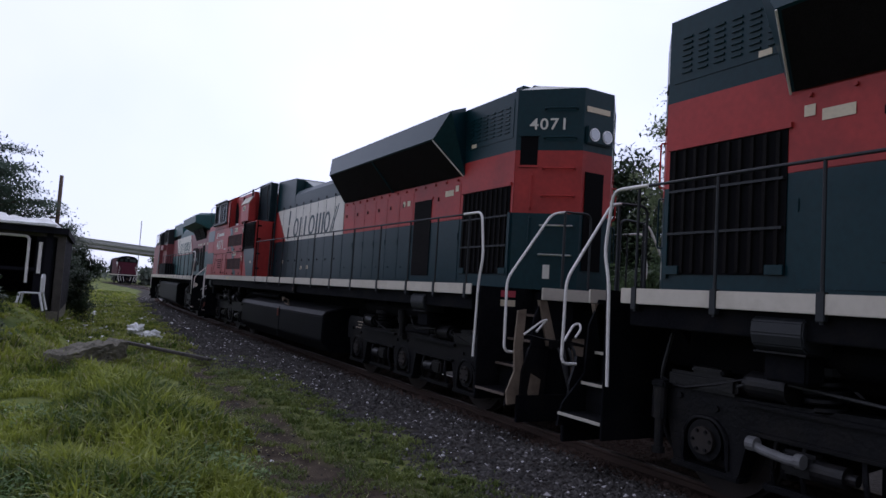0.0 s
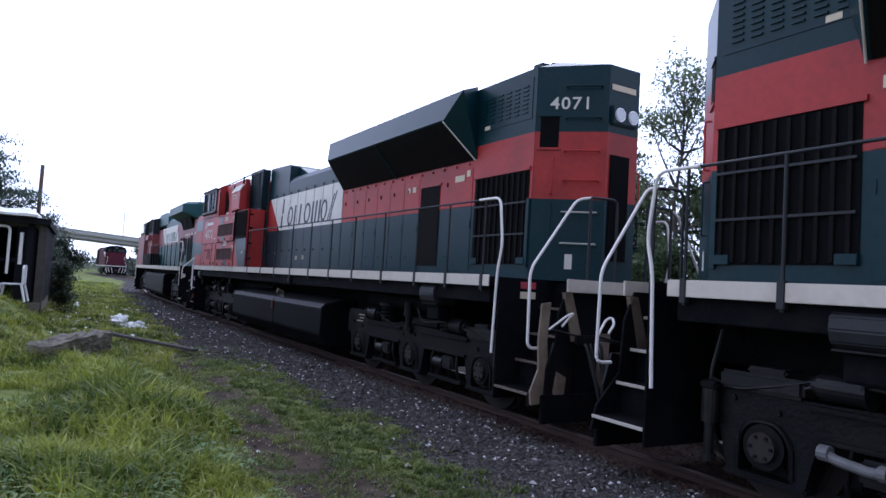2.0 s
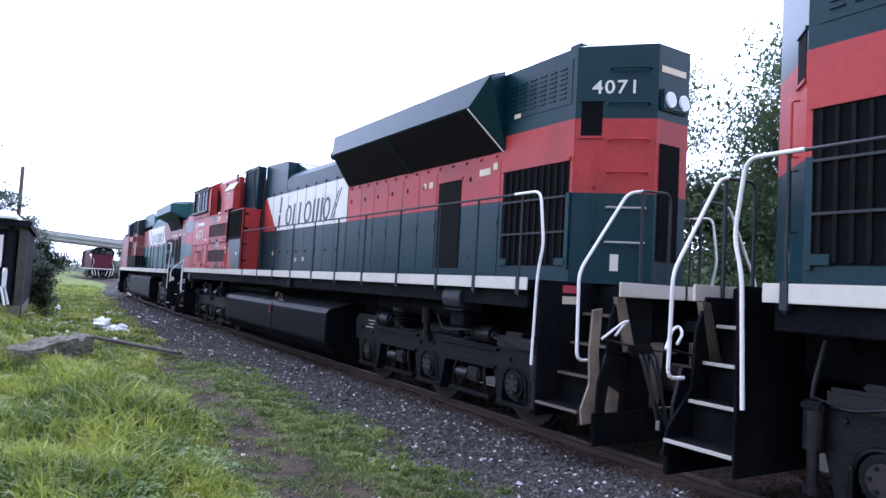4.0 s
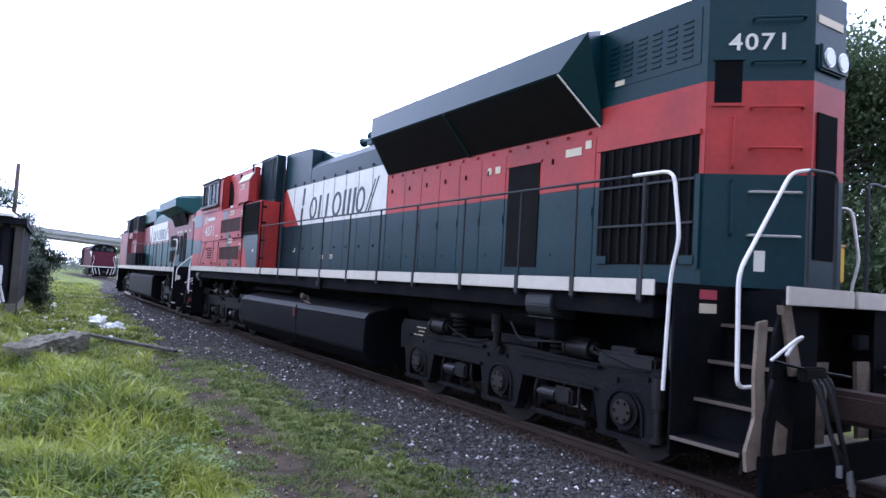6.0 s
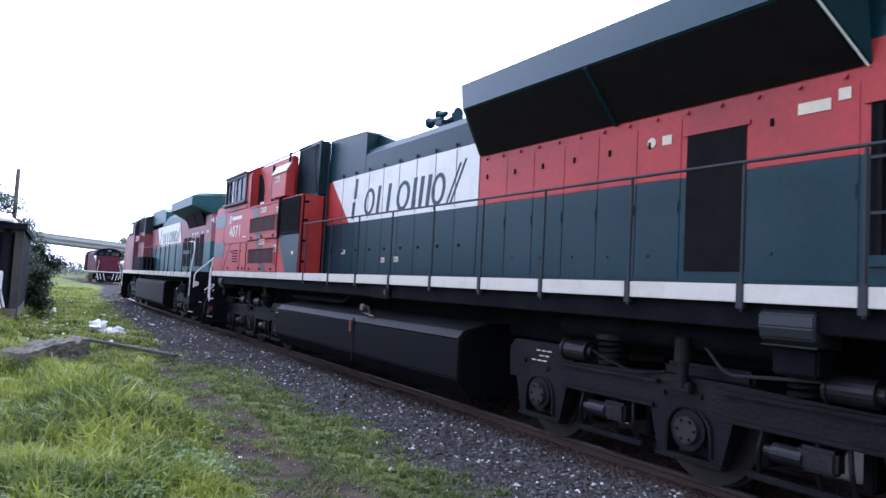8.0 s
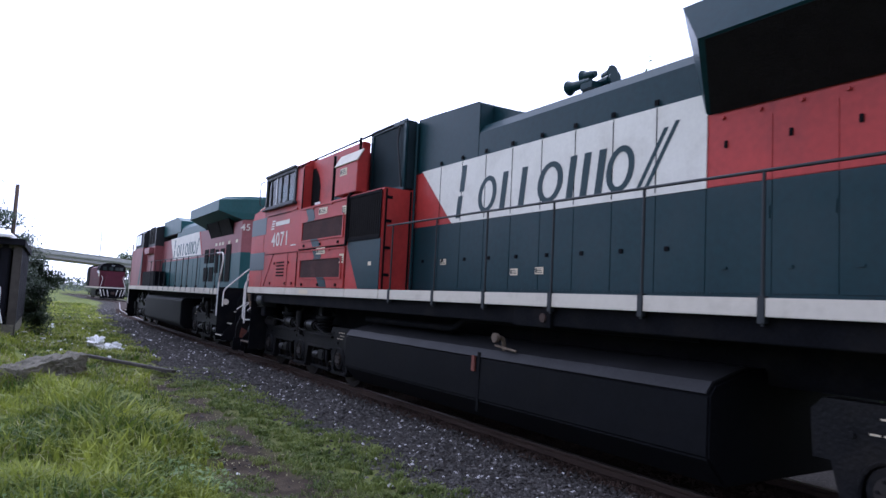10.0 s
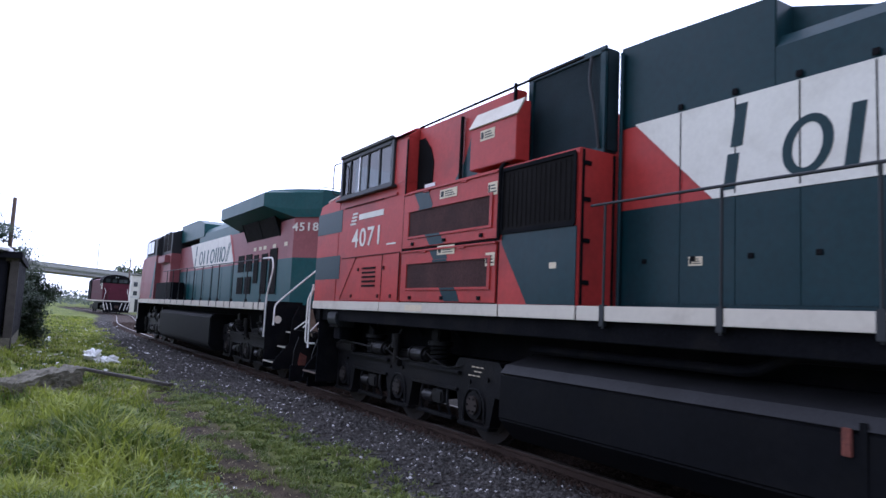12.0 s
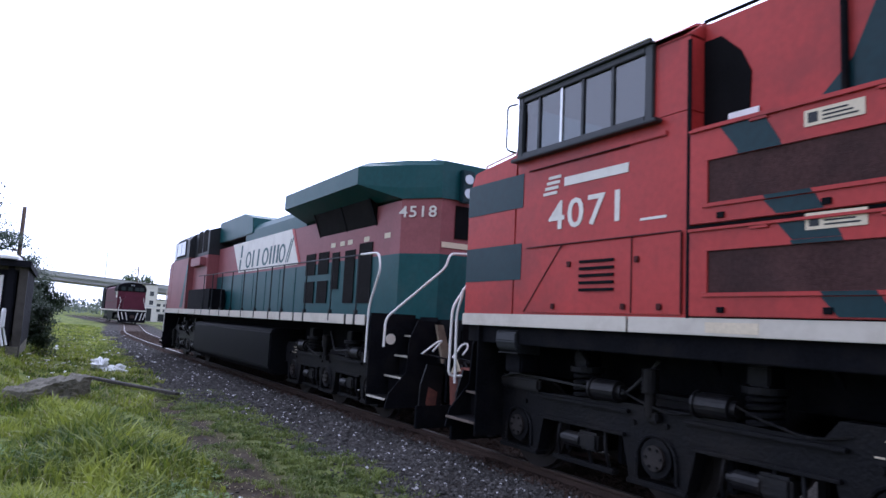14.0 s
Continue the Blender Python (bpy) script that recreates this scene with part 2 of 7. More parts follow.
def box(x0, x1, y0, y1, z0, z1, bevel=0.0, bm=None):
    bm = bm or bmesh.new()
    r = bmesh.ops.create_cube(bm, size=1)
    vs = r["verts"]
    for v in vs:
        v.co = Vector(((x0 + x1) / 2 + v.co.x * (x1 - x0), (y0 + y1) / 2 + v.co.y * (y1 - y0), (z0 + z1) / 2 + v.co.z * (z1 - z0)))
    if bevel:
        es = list({e for v in vs for e in v.link_edges})
        bmesh.ops.bevel(bm, geom=es, offset=bevel, segments=2, affect="EDGES", clamp_overlap=True)
    return bm


def prism(points, axis, a, b, bm=None, bevel=0.0):
    """A closed outline pulled from a to b along an axis. Points are the other two coordinates in order."""
    bm = bm or bmesh.new()
    def at(p, c):
        return {"x": (c, p[0], p[1]), "y": (p[0], c, p[1]), "z": (p[0], p[1], c)}[axis]
    v0 = [bm.verts.new(at(p, a)) for p in points]
    v1 = [bm.verts.new(at(p, b)) for p in points]
    n = len(points)
    fs = [bm.faces.new(v0), bm.faces.new(v1)]
    for i in range(n):
        fs.append(bm.faces.new((v0[i], v0[(i + 1) % n], v1[(i + 1) % n], v1[i])))
    if bevel:
        es = list({e for f in fs for e in f.edges})
        bmesh.ops.bevel(bm, geom=es, offset=bevel, segments=2, affect="EDGES", clamp_overlap=True)
    return bm


def rod(points, radius, sides=8, bm=None):
    """A round bar along a line of points, with rounded-off corners."""
    bm = bm or bmesh.new()
    pts = [Vector(p) for p in points]
    line = [pts[0]]
    for i in range(1, len(pts) - 1):
        a, p, c = pts[i - 1], pts[i], pts[i + 1]
        r = min(0.12, (a - p).length * 0.45, (c - p).length * 0.45)
        s, e = p + (a - p).normalized() * r, p + (c - p).normalized() * r
        for k in range(5):
            u = k / 4
            line.append(s * (1 - u) ** 2 + p * 2 * u * (1 - u) + e * u * u)
    line.append(pts[-1])
    rings = []
    for i, p in enumerate(line):
        d = (line[min(i + 1, len(line) - 1)] - line[max(i - 1, 0)]).normalized()
        side = d.cross(Vector((0.31, 0.17, 0.93))).normalized()
        up = side.cross(d)
        rings.append([bm.verts.new(p + (side * math.cos(t) + up * math.sin(t)) * radius) for t in [2 * math.pi * k / sides for k in range(sides)]])
    for r0, r1 in zip(rings, rings[1:]):
        for k in range(sides):
            bm.faces.new((r0[k], r0[(k + 1) % sides], r1[(k + 1) % sides], r1[k]))
    bm.faces.new(rings[0])
    bm.faces.new(list(reversed(rings[-1])))
    return bm


def drum(center, axis, radius, length, sides=20, bm=None, taper=1.0):
    """A cylinder about an axis."""
    bm = bm or bmesh.new()
    c = Vector(center)
    ax = {"x": Vector((1, 0, 0)), "y": Vector((0, 1, 0)), "z": Vector((0, 0, 1))}[axis]
    u = ax.cross(Vector((0.3, 0.5, 0.81))).normalized()
    w = ax.cross(u)
    rings = []
    for s, r in ((-0.5, radius), (0.5, radius * taper)):
        rings.append([bm.verts.new(c + ax * length * s + (u * math.cos(t) + w * math.sin(t)) * r) for t in [2 * math.pi * k / sides for k in range(sides)]])
    for k in range(sides):
        bm.faces.new((rings[0][k], rings[0][(k + 1) % sides], rings[1][(k + 1) % sides], rings[1][k]))
    bm.faces.new(rings[0])
    bm.faces.new(list(reversed(rings[1])))
    return bm


def lettering(name, text, size, m, material, parent, depth=0.006, wide=1.0):
    """Readable characters as a raised mesh; m carries the text's plane."""
    cu = bpy.data.curves.new(name, "FONT")
    cu.body, cu.size, cu.extrude, cu.align_x, cu.align_y, cu.resolution_u = text, size, depth, "CENTER", "CENTER", 3
    cu.offset, cu.space_character = size * 0.010, 1.12
    tmp = new("lettering_curve", cu)
    me = bpy.data.meshes.new_from_object(tmp.evaluated_get(bpy.context.evaluated_depsgraph_get()))
    bpy.data.objects.remove(tmp)
    bpy.data.curves.remove(cu)
    me.materials.clear()
    me.materials.append(material)
    ob = new(name, me)
    ob.parent = parent
    ob.matrix_basis = m @ Matrix.Diagonal((wide, 1, 1, 1))
    return ob


# ---- the line of the track ----
def bend(s):
    """The track's turn to the left at s metres, in radians."""
    c = min(max(s, -22.0), 60.0)
    th = 0.00077 * c + 0.00083 * c * c / 100 - 0.00832 * c ** 3 / 10000
    if s > 79:
        u = min((s - 79) / 12, 1.0)
        th += 0.14 * u * u * (3 - 2 * u)
    return th


STEP = 0.25
TRACK_S = np.arange(-60, 190, STEP)
_th = np.array([bend(s) for s in TRACK_S])
_x, _y = np.cumsum(-np.sin(_th)) * STEP, np.cumsum(np.cos(_th)) * STEP
_i0 = int(60 / STEP)
TRACK_X, TRACK_Y = _x - _x[_i0], _y - _y[_i0]
RAIL_TOP = -0.18


def on_track(s):
    return float(np.interp(s, TRACK_S, TRACK_X)), float(np.interp(s, TRACK_S, TRACK_Y))


def train_pose(s, turned=False, aside=0.0):
    """The pose of a locomotive whose middle is at s metres along the track."""
    (ax, ay), (bx, by) = on_track(s - 6.7), on_track(s + 6.7)
    a = math.degrees(math.atan2(-(bx - ax), by - ay))
    return pose((ax + bx) / 2 + aside, (ay + by) / 2, 0, 0, 0, a + (180 if turned else 0))


ROLL_ON = (-2.466e-05, 0.00135645, -0.0245722, 0.0726013, -0.44580556, 17.8825292)


def travelled(t):
    """How far along the track the middle locomotive stands at t seconds."""
    return float(np.polyval(ROLL_ON, t))


FOLLOW_T, FOLLOW_S = (0, 2, 5, 8, 10.5, 12, 14), (125.0, 118.5, 109.0, 101.5, 95.5, 91.2, 84.5)
FOLLOW = np.polyfit(FOLLOW_T, FOLLOW_S, 3)


def followed(t):
    """How far along the track the front of the following locomotive stands at t seconds."""
    return float(np.polyval(FOLLOW, t))


# ---- locomotives ----
WHEELS = []          # (wheelset, y on its locomotive, turned)
AXLE_Z, WHEEL_R = 0.353, 0.533


def wheelset(parent, y):
    """Two wheels on an axle; the origin is in the axle's middle."""
    bm = bmesh.new()
    for sx in (-1, 1):
        drum((sx * 0.755, 0, 0), "x", WHEEL_R, 0.13, 40, bm)
        drum((sx * 0.70, 0, 0), "x", WHEEL_R + 0.028, 0.03, 40, bm)
        drum((sx * 0.825, 0, 0), "x", 0.42, 0.02, 32, bm)
        drum((sx * 0.85, 0, 0), "x", 0.14, 0.10, 20, bm)
        for k in range(6):
            a = k * math.pi / 3
            drum((sx * 0.838, 0.29 * math.cos(a), 0.29 * math.sin(a)), "x", 0.045, 0.012, 10, bm)
    drum((0, 0, 0), "x", 0.09, 1.5, 14, bm)
    ob = part("wheelset", bm, WHEEL, parent, "worn steel wheels on an axle")
    ob.matrix_basis = pose(0, y, AXLE_Z)
    return ob


def truck(parent, axles):
    """A three-axle truck: deep side frames with pedestal arches, axle boxes, springs, brake units, dampers."""
    mid, lo, hi = axles[1], min(axles), max(axles)
    inner = 1 if mid < 0 else -1              # towards the fuel tank
    tank_axle, end_axle = (hi, lo) if inner > 0 else (lo, hi)
    tr = part("truck_bolster", box(-0.9, 0.9, mid - 0.5, mid + 0.5, 0.55, 0.95, 0.04), TRUCK, parent, "greasy black three-axle truck")
    for sx in (-1, 1):
        def span(p, q):
            return min(sx * p, sx * q), max(sx * p, sx * q)
        def arch(y):
            """Outline under one axle, from low y to high y: two legs and an arched opening."""
            return [(y - 0.46, 0.50), (y - 0.36, 0.10), (y - 0.24, 0.10), (y - 0.23, 0.40), (y - 0.16, 0.52), (y, 0.57),
                    (y + 0.16, 0.52), (y + 0.23, 0.40), (y + 0.24, 0.10), (y + 0.36, 0.10), (y + 0.46, 0.50)]
        under = arch(lo) + arch(mid) + arch(hi)
        def high(y):
            d = (y - tank_axle) * inner
            return 0.97 if d > -0.45 else (0.80 if abs(y - mid) > 0.5 else 0.84)
        top = [(hi + 0.60, 0.50), (hi + 0.62, high(hi) - 0.10), (hi + 0.52, high(hi))]
        for y in (hi - 0.42, hi - 0.56, mid + 0.45, mid + 0.2, mid - 0.2, mid - 0.45, lo + 0.56, lo + 0.42):
            top.append((y, high(y)))
        top += [(lo - 0.52, high(lo)), (lo - 0.62, high(lo) - 0.10), (lo - 0.60, 0.50)]
        part("side_frame", prism(under + top, "x", *span(0.94, 1.12)), TRUCK, tr)
        for y0, y1 in ((lo + 0.5, mid - 0.5), (mid + 0.5, hi - 0.5)):
            part("frame_flange", box(*span(1.12, 1.18), y0 - 0.15, y1 + 0.15, 0.74, 0.78, 0.01), TRUCK, tr)
            part("frame_flange", box(*span(1.12, 1.17), y0 - 0.1, y1 + 0.1, 0.50, 0.54, 0.01), TRUCK, tr)
        for ya in axles:
            bm = box(*span(0.92, 1.10), ya - 0.21, ya + 0.21, AXLE_Z - 0.2, AXLE_Z + 0.17, 0.05)
            drum((sx * 1.11, ya, AXLE_Z), "x", 0.19, 0.06, 28, bm)
            for k in range(6):
                drum((sx * 1.18, ya + 0.095 * math.cos(k * 1.047), AXLE_Z + 0.095 * math.sin(k * 1.047)), "x", 0.016, 0.02, 6, bm)
            ab = part("axle_box", bm, TRUCK, tr)
            part("axle_cap", drum((sx * 1.15, ya, AXLE_Z), "x", 0.125, 0.05, 24), WHEEL, ab, "brown worn axle cap")
            part("arch_rim", rod([(sx * 1.13, ya - 0.25, 0.14), (sx * 1.13, ya - 0.24, 0.42), (sx * 1.13, ya - 0.12, 0.56), (sx * 1.13, ya + 0.12, 0.56),
                                  (sx * 1.13, ya + 0.24, 0.42), (sx * 1.13, ya + 0.25, 0.14)], 0.022, 6), TRUCK, tr)
            part("pedestal_tie", box(*span(0.98, 1.15), ya - 0.38, ya + 0.38, 0.05, 0.11, 0.015), TRUCK, tr)
        for k, yc in enumerate(((lo + mid) / 2, (mid + hi) / 2)):
            turns = [(sx * 1.02 + 0.15 * math.cos(j * 0.7), yc + 0.15 * math.sin(j * 0.7), 0.82 + j * 0.0075) for j in range(38)]
            spring = part("coil_spring", rod(turns, 0.026, 6), TRUCK, tr)
            part("spring_cap", drum((sx * 1.02, yc, 1.13), "z", 0.2, 0.06, 20), TRUCK, spring)
            bm = box(*span(0.9, 1.14), yc - 0.11, yc + 0.11, 1.16, 1.34, 0.02)
            part("spring_seat", bm, TRUCK, spring)
            # brake unit hung between the wheels
            bm = box(*span(1.0, 1.16), yc - 0.3, yc + 0.02, 0.26, 0.46, 0.03)
            drum((sx * 1.1, yc + 0.1, 0.34), "y", 0.085, 0.26, 16, bm)
            drum((sx * 1.1, yc + 0.25, 0.34), "y", 0.045, 0.12, 12, bm)
            part("brake_unit", bm, HOUSING, tr, "dusty grey brake unit")
            for dy in (-0.36, -0.12, 0.34):
                part("brake_hanger", rod([(sx * 1.08, yc + dy, 0.55), (sx * 1.12, yc + dy * 1.1, 0.30), (sx * 1.06, yc + dy * 1.15, 0.12)], 0.022, 6), TRUCK, tr)
            part("brake_rigging", box(*span(1.0, 1.1), yc - 0.5, yc + 0.5, 0.06, 0.12, 0.015), TRUCK, tr)
            for dy in (-0.42, 0.42):
                part("brake_shoe", box(*span(0.70, 0.92), yc + dy - 0.05, yc + dy + 0.05, 0.15, 0.5, 0.02), BLACK, tr)
            # brake cylinder and its pipe on top of the frame
            yb = yc + 0.42 * (1 if k else -1) * inner
            bm = drum((sx * 1.12, yb, 0.94), "y", 0.115, 0.34, 20)
            drum((sx * 1.12, yb - 0.19, 0.94), "y", 0.075, 0.08, 16, bm)
            drum((sx * 1.12, yb + 0.19, 0.94), "y", 0.13, 0.03, 20, bm)
            part("brake_cylinder", bm, HOUSING, tr, "dusty grey brake cylinder")
            part("air_pipe", rod([(sx * 1.15, yb - 0.2, 0.98), (sx * 1.19, yb - 0.45, 0.90), (sx * 1.19, yb - 0.9, 0.80), (sx * 1.12, yb - 1.2, 0.86)], 0.013, 6), HOUSING, tr)
        bm = drum((sx * 1.17, mid + 0.05, 0.98), "z", 0.055, 0.46, 12)
        drum((sx * 1.17, mid + 0.05, 1.10), "z", 0.085, 0.24, 14, bm)
        box(*span(1.1, 1.2), mid - 0.06, mid + 0.16, 0.70, 0.80, 0.015, bm)
        part("shock_absorber", bm, TRUCK, tr)
        o = -inner
        ye = end_axle + 0.50 * o
        bm = drum((sx * 1.19, ye, 0.46), "z", 0.045, 0.62, 12)
        drum((sx * 1.19, ye, 0.62), "z", 0.075, 0.30, 14, bm)
        drum((sx * 1.19, ye, 0.16), "z", 0.065, 0.06, 12, bm)
        part("end_damper", bm, HOUSING, tr, "upright dusty damper")
        part("damper_bracket", box(*span(1.08, 1.24), ye - 0.09, ye + 0.09, 0.76, 0.84, 0.02), TRUCK, tr)
        bm = box(*span(1.1, 1.19), end_axle - 0.42, end_axle + 0.36, 0.80, 0.96, 0.03)
        box(*span(1.0, 1.17), end_axle - 0.16, end_axle + 0.2, 0.96, 1.02, 0.02, bm)
        part("control_box", bm, HOUSING, tr, "grey control box on the frame")
        part("cable", rod([(sx * 1.16, end_axle + 0.36, 0.90), (sx * 1.2, end_axle + 0.36 + 0.3 * inner, 1.0), (sx * 1.16, mid - 0.4 * inner, 0.92), (sx * 1.1, mid, 1.3)], 0.016, 6), RUBBER, tr)
        ys = tank_axle
        for j in range(3):
            for i in range(3 - j % 2):
                y0 = ys - 0.18 + 0.10 * i + 0.04 * j
                part("data_stencil", box(*span(1.121, 1.123), y0, y0 + 0.075, 0.86 - 0.06 * j, 0.875 - 0.06 * j), LABEL, tr)
        part("sand_pipe", rod([(sx * 1.05, ye, 1.3), (sx * 1.12, ye + 0.06 * o, 0.9), (sx * 1.0, ye + 0.1 * o, 0.3), (sx * 0.8, ye + 0.02 * o, 0.0)], 0.02, 6), RUBBER, tr)
        for y, z in ((lo + 0.12, 0.66), (lo - 0.30, 0.72), (mid - 0.12, 0.68), (mid + 0.3, 0.66), (hi + 0.3, 0.72), (hi - 0.12, 0.66)):
            part("frame_bolt", drum((sx * 1.13, y, z), "x", 0.028, 0.03, 8), TRUCK, tr)
    for ya in axles:
        part("traction_motor", drum((0, ya + 0.45 * (1 if ya <= mid else -1), 0.42), "x", 0.36, 1.1, 20), BLACK, tr)
    return tr


def side_rail(parent, sx, y_posts, y0, y1, z0, z1, x=1.555):
    """Walkway handrail: a thin dark top bar on dark posts that stand on the sill."""
    def top(y):
        return z0 + (z1 - z0) * (y - y0) / (y1 - y0)
    bm = rod([(sx * x, y0, z0), (sx * x, y1, z1)], 0.015, 8)
    rail = part("handrail", bm, RAILGREEN, parent, "thin dark steel handrail")
    for y in y_posts:
        bm = rod([(sx * x, y, 1.5), (sx * x, y, top(y))], 0.015, 6)
        box(sx * x - 0.03, sx * x + 0.03, y - 0.035, y + 0.035, 1.52, 1.74, 0.006, bm)
        part("post", bm, RAILGREEN, rail)
    return rail


def corner_steps(parent, sx, y0, y1, shade, treads=((0.33, 1.555, 1.15), (0.66, 1.24, 0.95), (1.0, 1.06, 0.78), (1.34, 0.88, 0.62)), edge=None, worn=False):
    """A step well at one corner: a full panel beside the walkway, a cut-away outer cheek, four treads that rise inward."""
    near, far = (y0, y1) if abs(y0) < abs(y1) else (y1, y0)
    t = 0.03 if far > near else -0.03
    def span(p, q):
        return min(sx * p, sx * q), max(sx * p, sx * q)
    well = part("step_well", box(*span(0.45, 1.56), min(near, near + t), max(near, near + t), 0.16, 1.70, 0.006), shade, parent, "black step well with worn treads")
    lo, hi = min(near, far), max(near, far)
    for z, xo, xi in treads:
        tr = part("tread", box(*span(xi, xo), lo + 0.03, hi - 0.03, z - 0.03, z, 0.004), TRUCK, well)
        part("tread_edge", box(*span(xo - 0.012, xo + 0.01), lo + 0.03, hi - 0.03, z - 0.026, z + 0.006, 0.003), edge or STEPEDGE, tr)
        part("riser", box(*span(xi, xi + 0.012), lo + 0.03, hi - 0.03, z, z + 0.33), shade, tr)
        if xi < 0.63 and edge is STEPEDGE:
            part("sticker", box(*span(xi + 0.013, xi + 0.016), lo + 0.22, hi - 0.12, z + 0.13, z + 0.21), LABELRED, tr, "faded red label")
    out = [(sx * 0.5, 1.60), (sx * 1.02, 1.60), (sx * 1.16, 1.30), (sx * 1.2, 0.75), (sx * 1.5, 0.42), (sx * 1.56, 0.18), (sx * 0.5, 0.18)]
    part("cheek", prism(out, "y", far, far - t), shade, well)
    if worn:
        out = [(sx * 1.31, 1.42), (sx * 1.44, 1.40), (sx * 1.47, 0.95), (sx * 1.45, 0.62), (sx * 1.56, 0.36), (sx * 1.54, 0.2), (sx * 1.28, 0.22), (sx * 1.30, 0.6), (sx * 1.34, 0.95)]
        part("cheek_edge", prism(out, "y", min(far, far + t), max(far, far + t)), BEIGE, well, "grimy beige upright")
    return well


def end_gear(parent, s, y, hose_count=4, plate=BEIGE):
    """Coupler, hoses, uncoupling lever and pilot plate at one end; s is +1 for the front, -1 for the rear."""
    e = y
    part("pilot_plate", box(-1.42, 1.42, min(e - s * 0.06, e), max(e - s * 0.06, e), -0.02, 0.32, 0.01), BLACK, parent, "black pilot plate")
    part("end_wall", box(-0.62, 0.62, min(e - s * 0.5, e - s * 0.44), max(e - s * 0.5, e - s * 0.44), 0.3, 1.55), BLACK, parent)
    bm = box(-0.16, 0.16, min(e - s * 0.3, e + s * 0.42), max(e - s * 0.3, e + s * 0.42), 0.5, 0.8, 0.05)
    box(-0.24, 0.1, min(e + s * 0.36, e + s * 0.62), max(e + s * 0.36, e + s * 0.62), 0.44, 0.86, 0.06, bm)
    drum((0.16, e + s * 0.5, 0.65), "z", 0.09, 0.42, 14, bm)
    part("coupler", bm, RUST, parent, "rusty knuckle coupler")
    for sx in (-1, 1):
        out = [(sx * 1.1, 1.55), (sx * 0.98, 1.55), (sx * 0.78, 0.95), (sx * 0.95, 0.95)]
        part("end_bracket", prism(out, "y", e - s * 0.12, e - s * 0.06), BEIGE, parent, "worn pale end bracket")
        out = [(sx * 0.25, 1.05), (sx * 0.48, 1.05), (sx * 0.58, 0.75), (sx * 0.5, 0.32), (sx * 0.3, 0.32)]
        part("end_brace", prism(out, "y", e - s * 0.16, e - s * 0.12), plate, parent, "beige sloping end brace")
        lever = [(sx * 1.40, e + s * 0.03, 1.10), (sx * 1.20, e + s * 0.12, 1.28), (sx * 1.10, e + s * 0.13, 1.31), (sx * 1.13, e + s * 0.06, 1.24), (sx * 1.22, e + s * 0.05, 1.14)]
        part("uncoupling_lever", rod(lever, 0.014, 8), RAILWHITE, parent, "white painted uncoupling lever")
        part("lever_shaft", rod([(sx * 1.38, e + s * 0.03, 1.10), (sx * 0.9, e + s * 0.05, 1.02), (sx * 0.3, e + s * 0.1, 0.95)], 0.013, 6), TRUCK, parent)
        out = [(sx * 0.95, 0.90), (sx * 1.26, 0.94), (sx * 1.36, 0.62), (sx * 1.38, 0.10), (sx * 1.02, 0.02), (sx * 0.98, 0.45)]
        part("corner_plate", prism(out, "y", e - s * 0.055, e - s * 0.02), TRUCK, parent, "greasy dark corner plate")
        out = [(sx * 1.06, 0.52), (sx * 1.22, 0.60), (sx * 1.26, 0.36), (sx * 1.18, 0.12), (sx * 1.10, 0.16)]
        part("scraped_patch", prism(out, "y", e - s * 0.02, e - s * 0.014), plate, parent, "scraped beige paint patch")
        part("gear_bracket", box(min(sx * 0.66, sx * 0.98), max(sx * 0.66, sx * 0.98), min(e, e + s * 0.09), max(e, e + s * 0.09), 0.92, 1.04, 0.015), TRUCK, parent)
        for k in range(hose_count):
            x0 = sx * (0.62 + 0.085 * k)
            line = [(x0, e - s * 0.05, 1.0), (x0, e + s * 0.1, 0.94), (x0 * (0.95 - 0.05 * (k % 2)), e + s * (0.16 + 0.04 * (k % 2)), 0.5), (x0 * (0.84 - 0.06 * (k % 3)), e + s * 0.24, 0.06 + 0.06 * k)]
            h = part("air_hose", rod(line, 0.019, 8), RUBBER, parent, "black rubber air hose")
            part("hose_end", drum((x0 * (0.84 - 0.06 * (k % 3)), e + s * 0.245, 0.03 + 0.06 * k), "z", 0.026, 0.10, 8), CHROME, h)
    part("cable_receptacle", box(-0.1, 0.1, min(e, e + s * 0.06), max(e, e + s * 0.06), 1.18, 1.32, 0.01), BLACK, parent)


def hood_shape(x, z_side, x_top, z_top, z0=1.70):
    return [(-x, z0), (x, z0), (x, z_side), (x_top, z_top), (-x_top, z_top), (-x, z_side)]


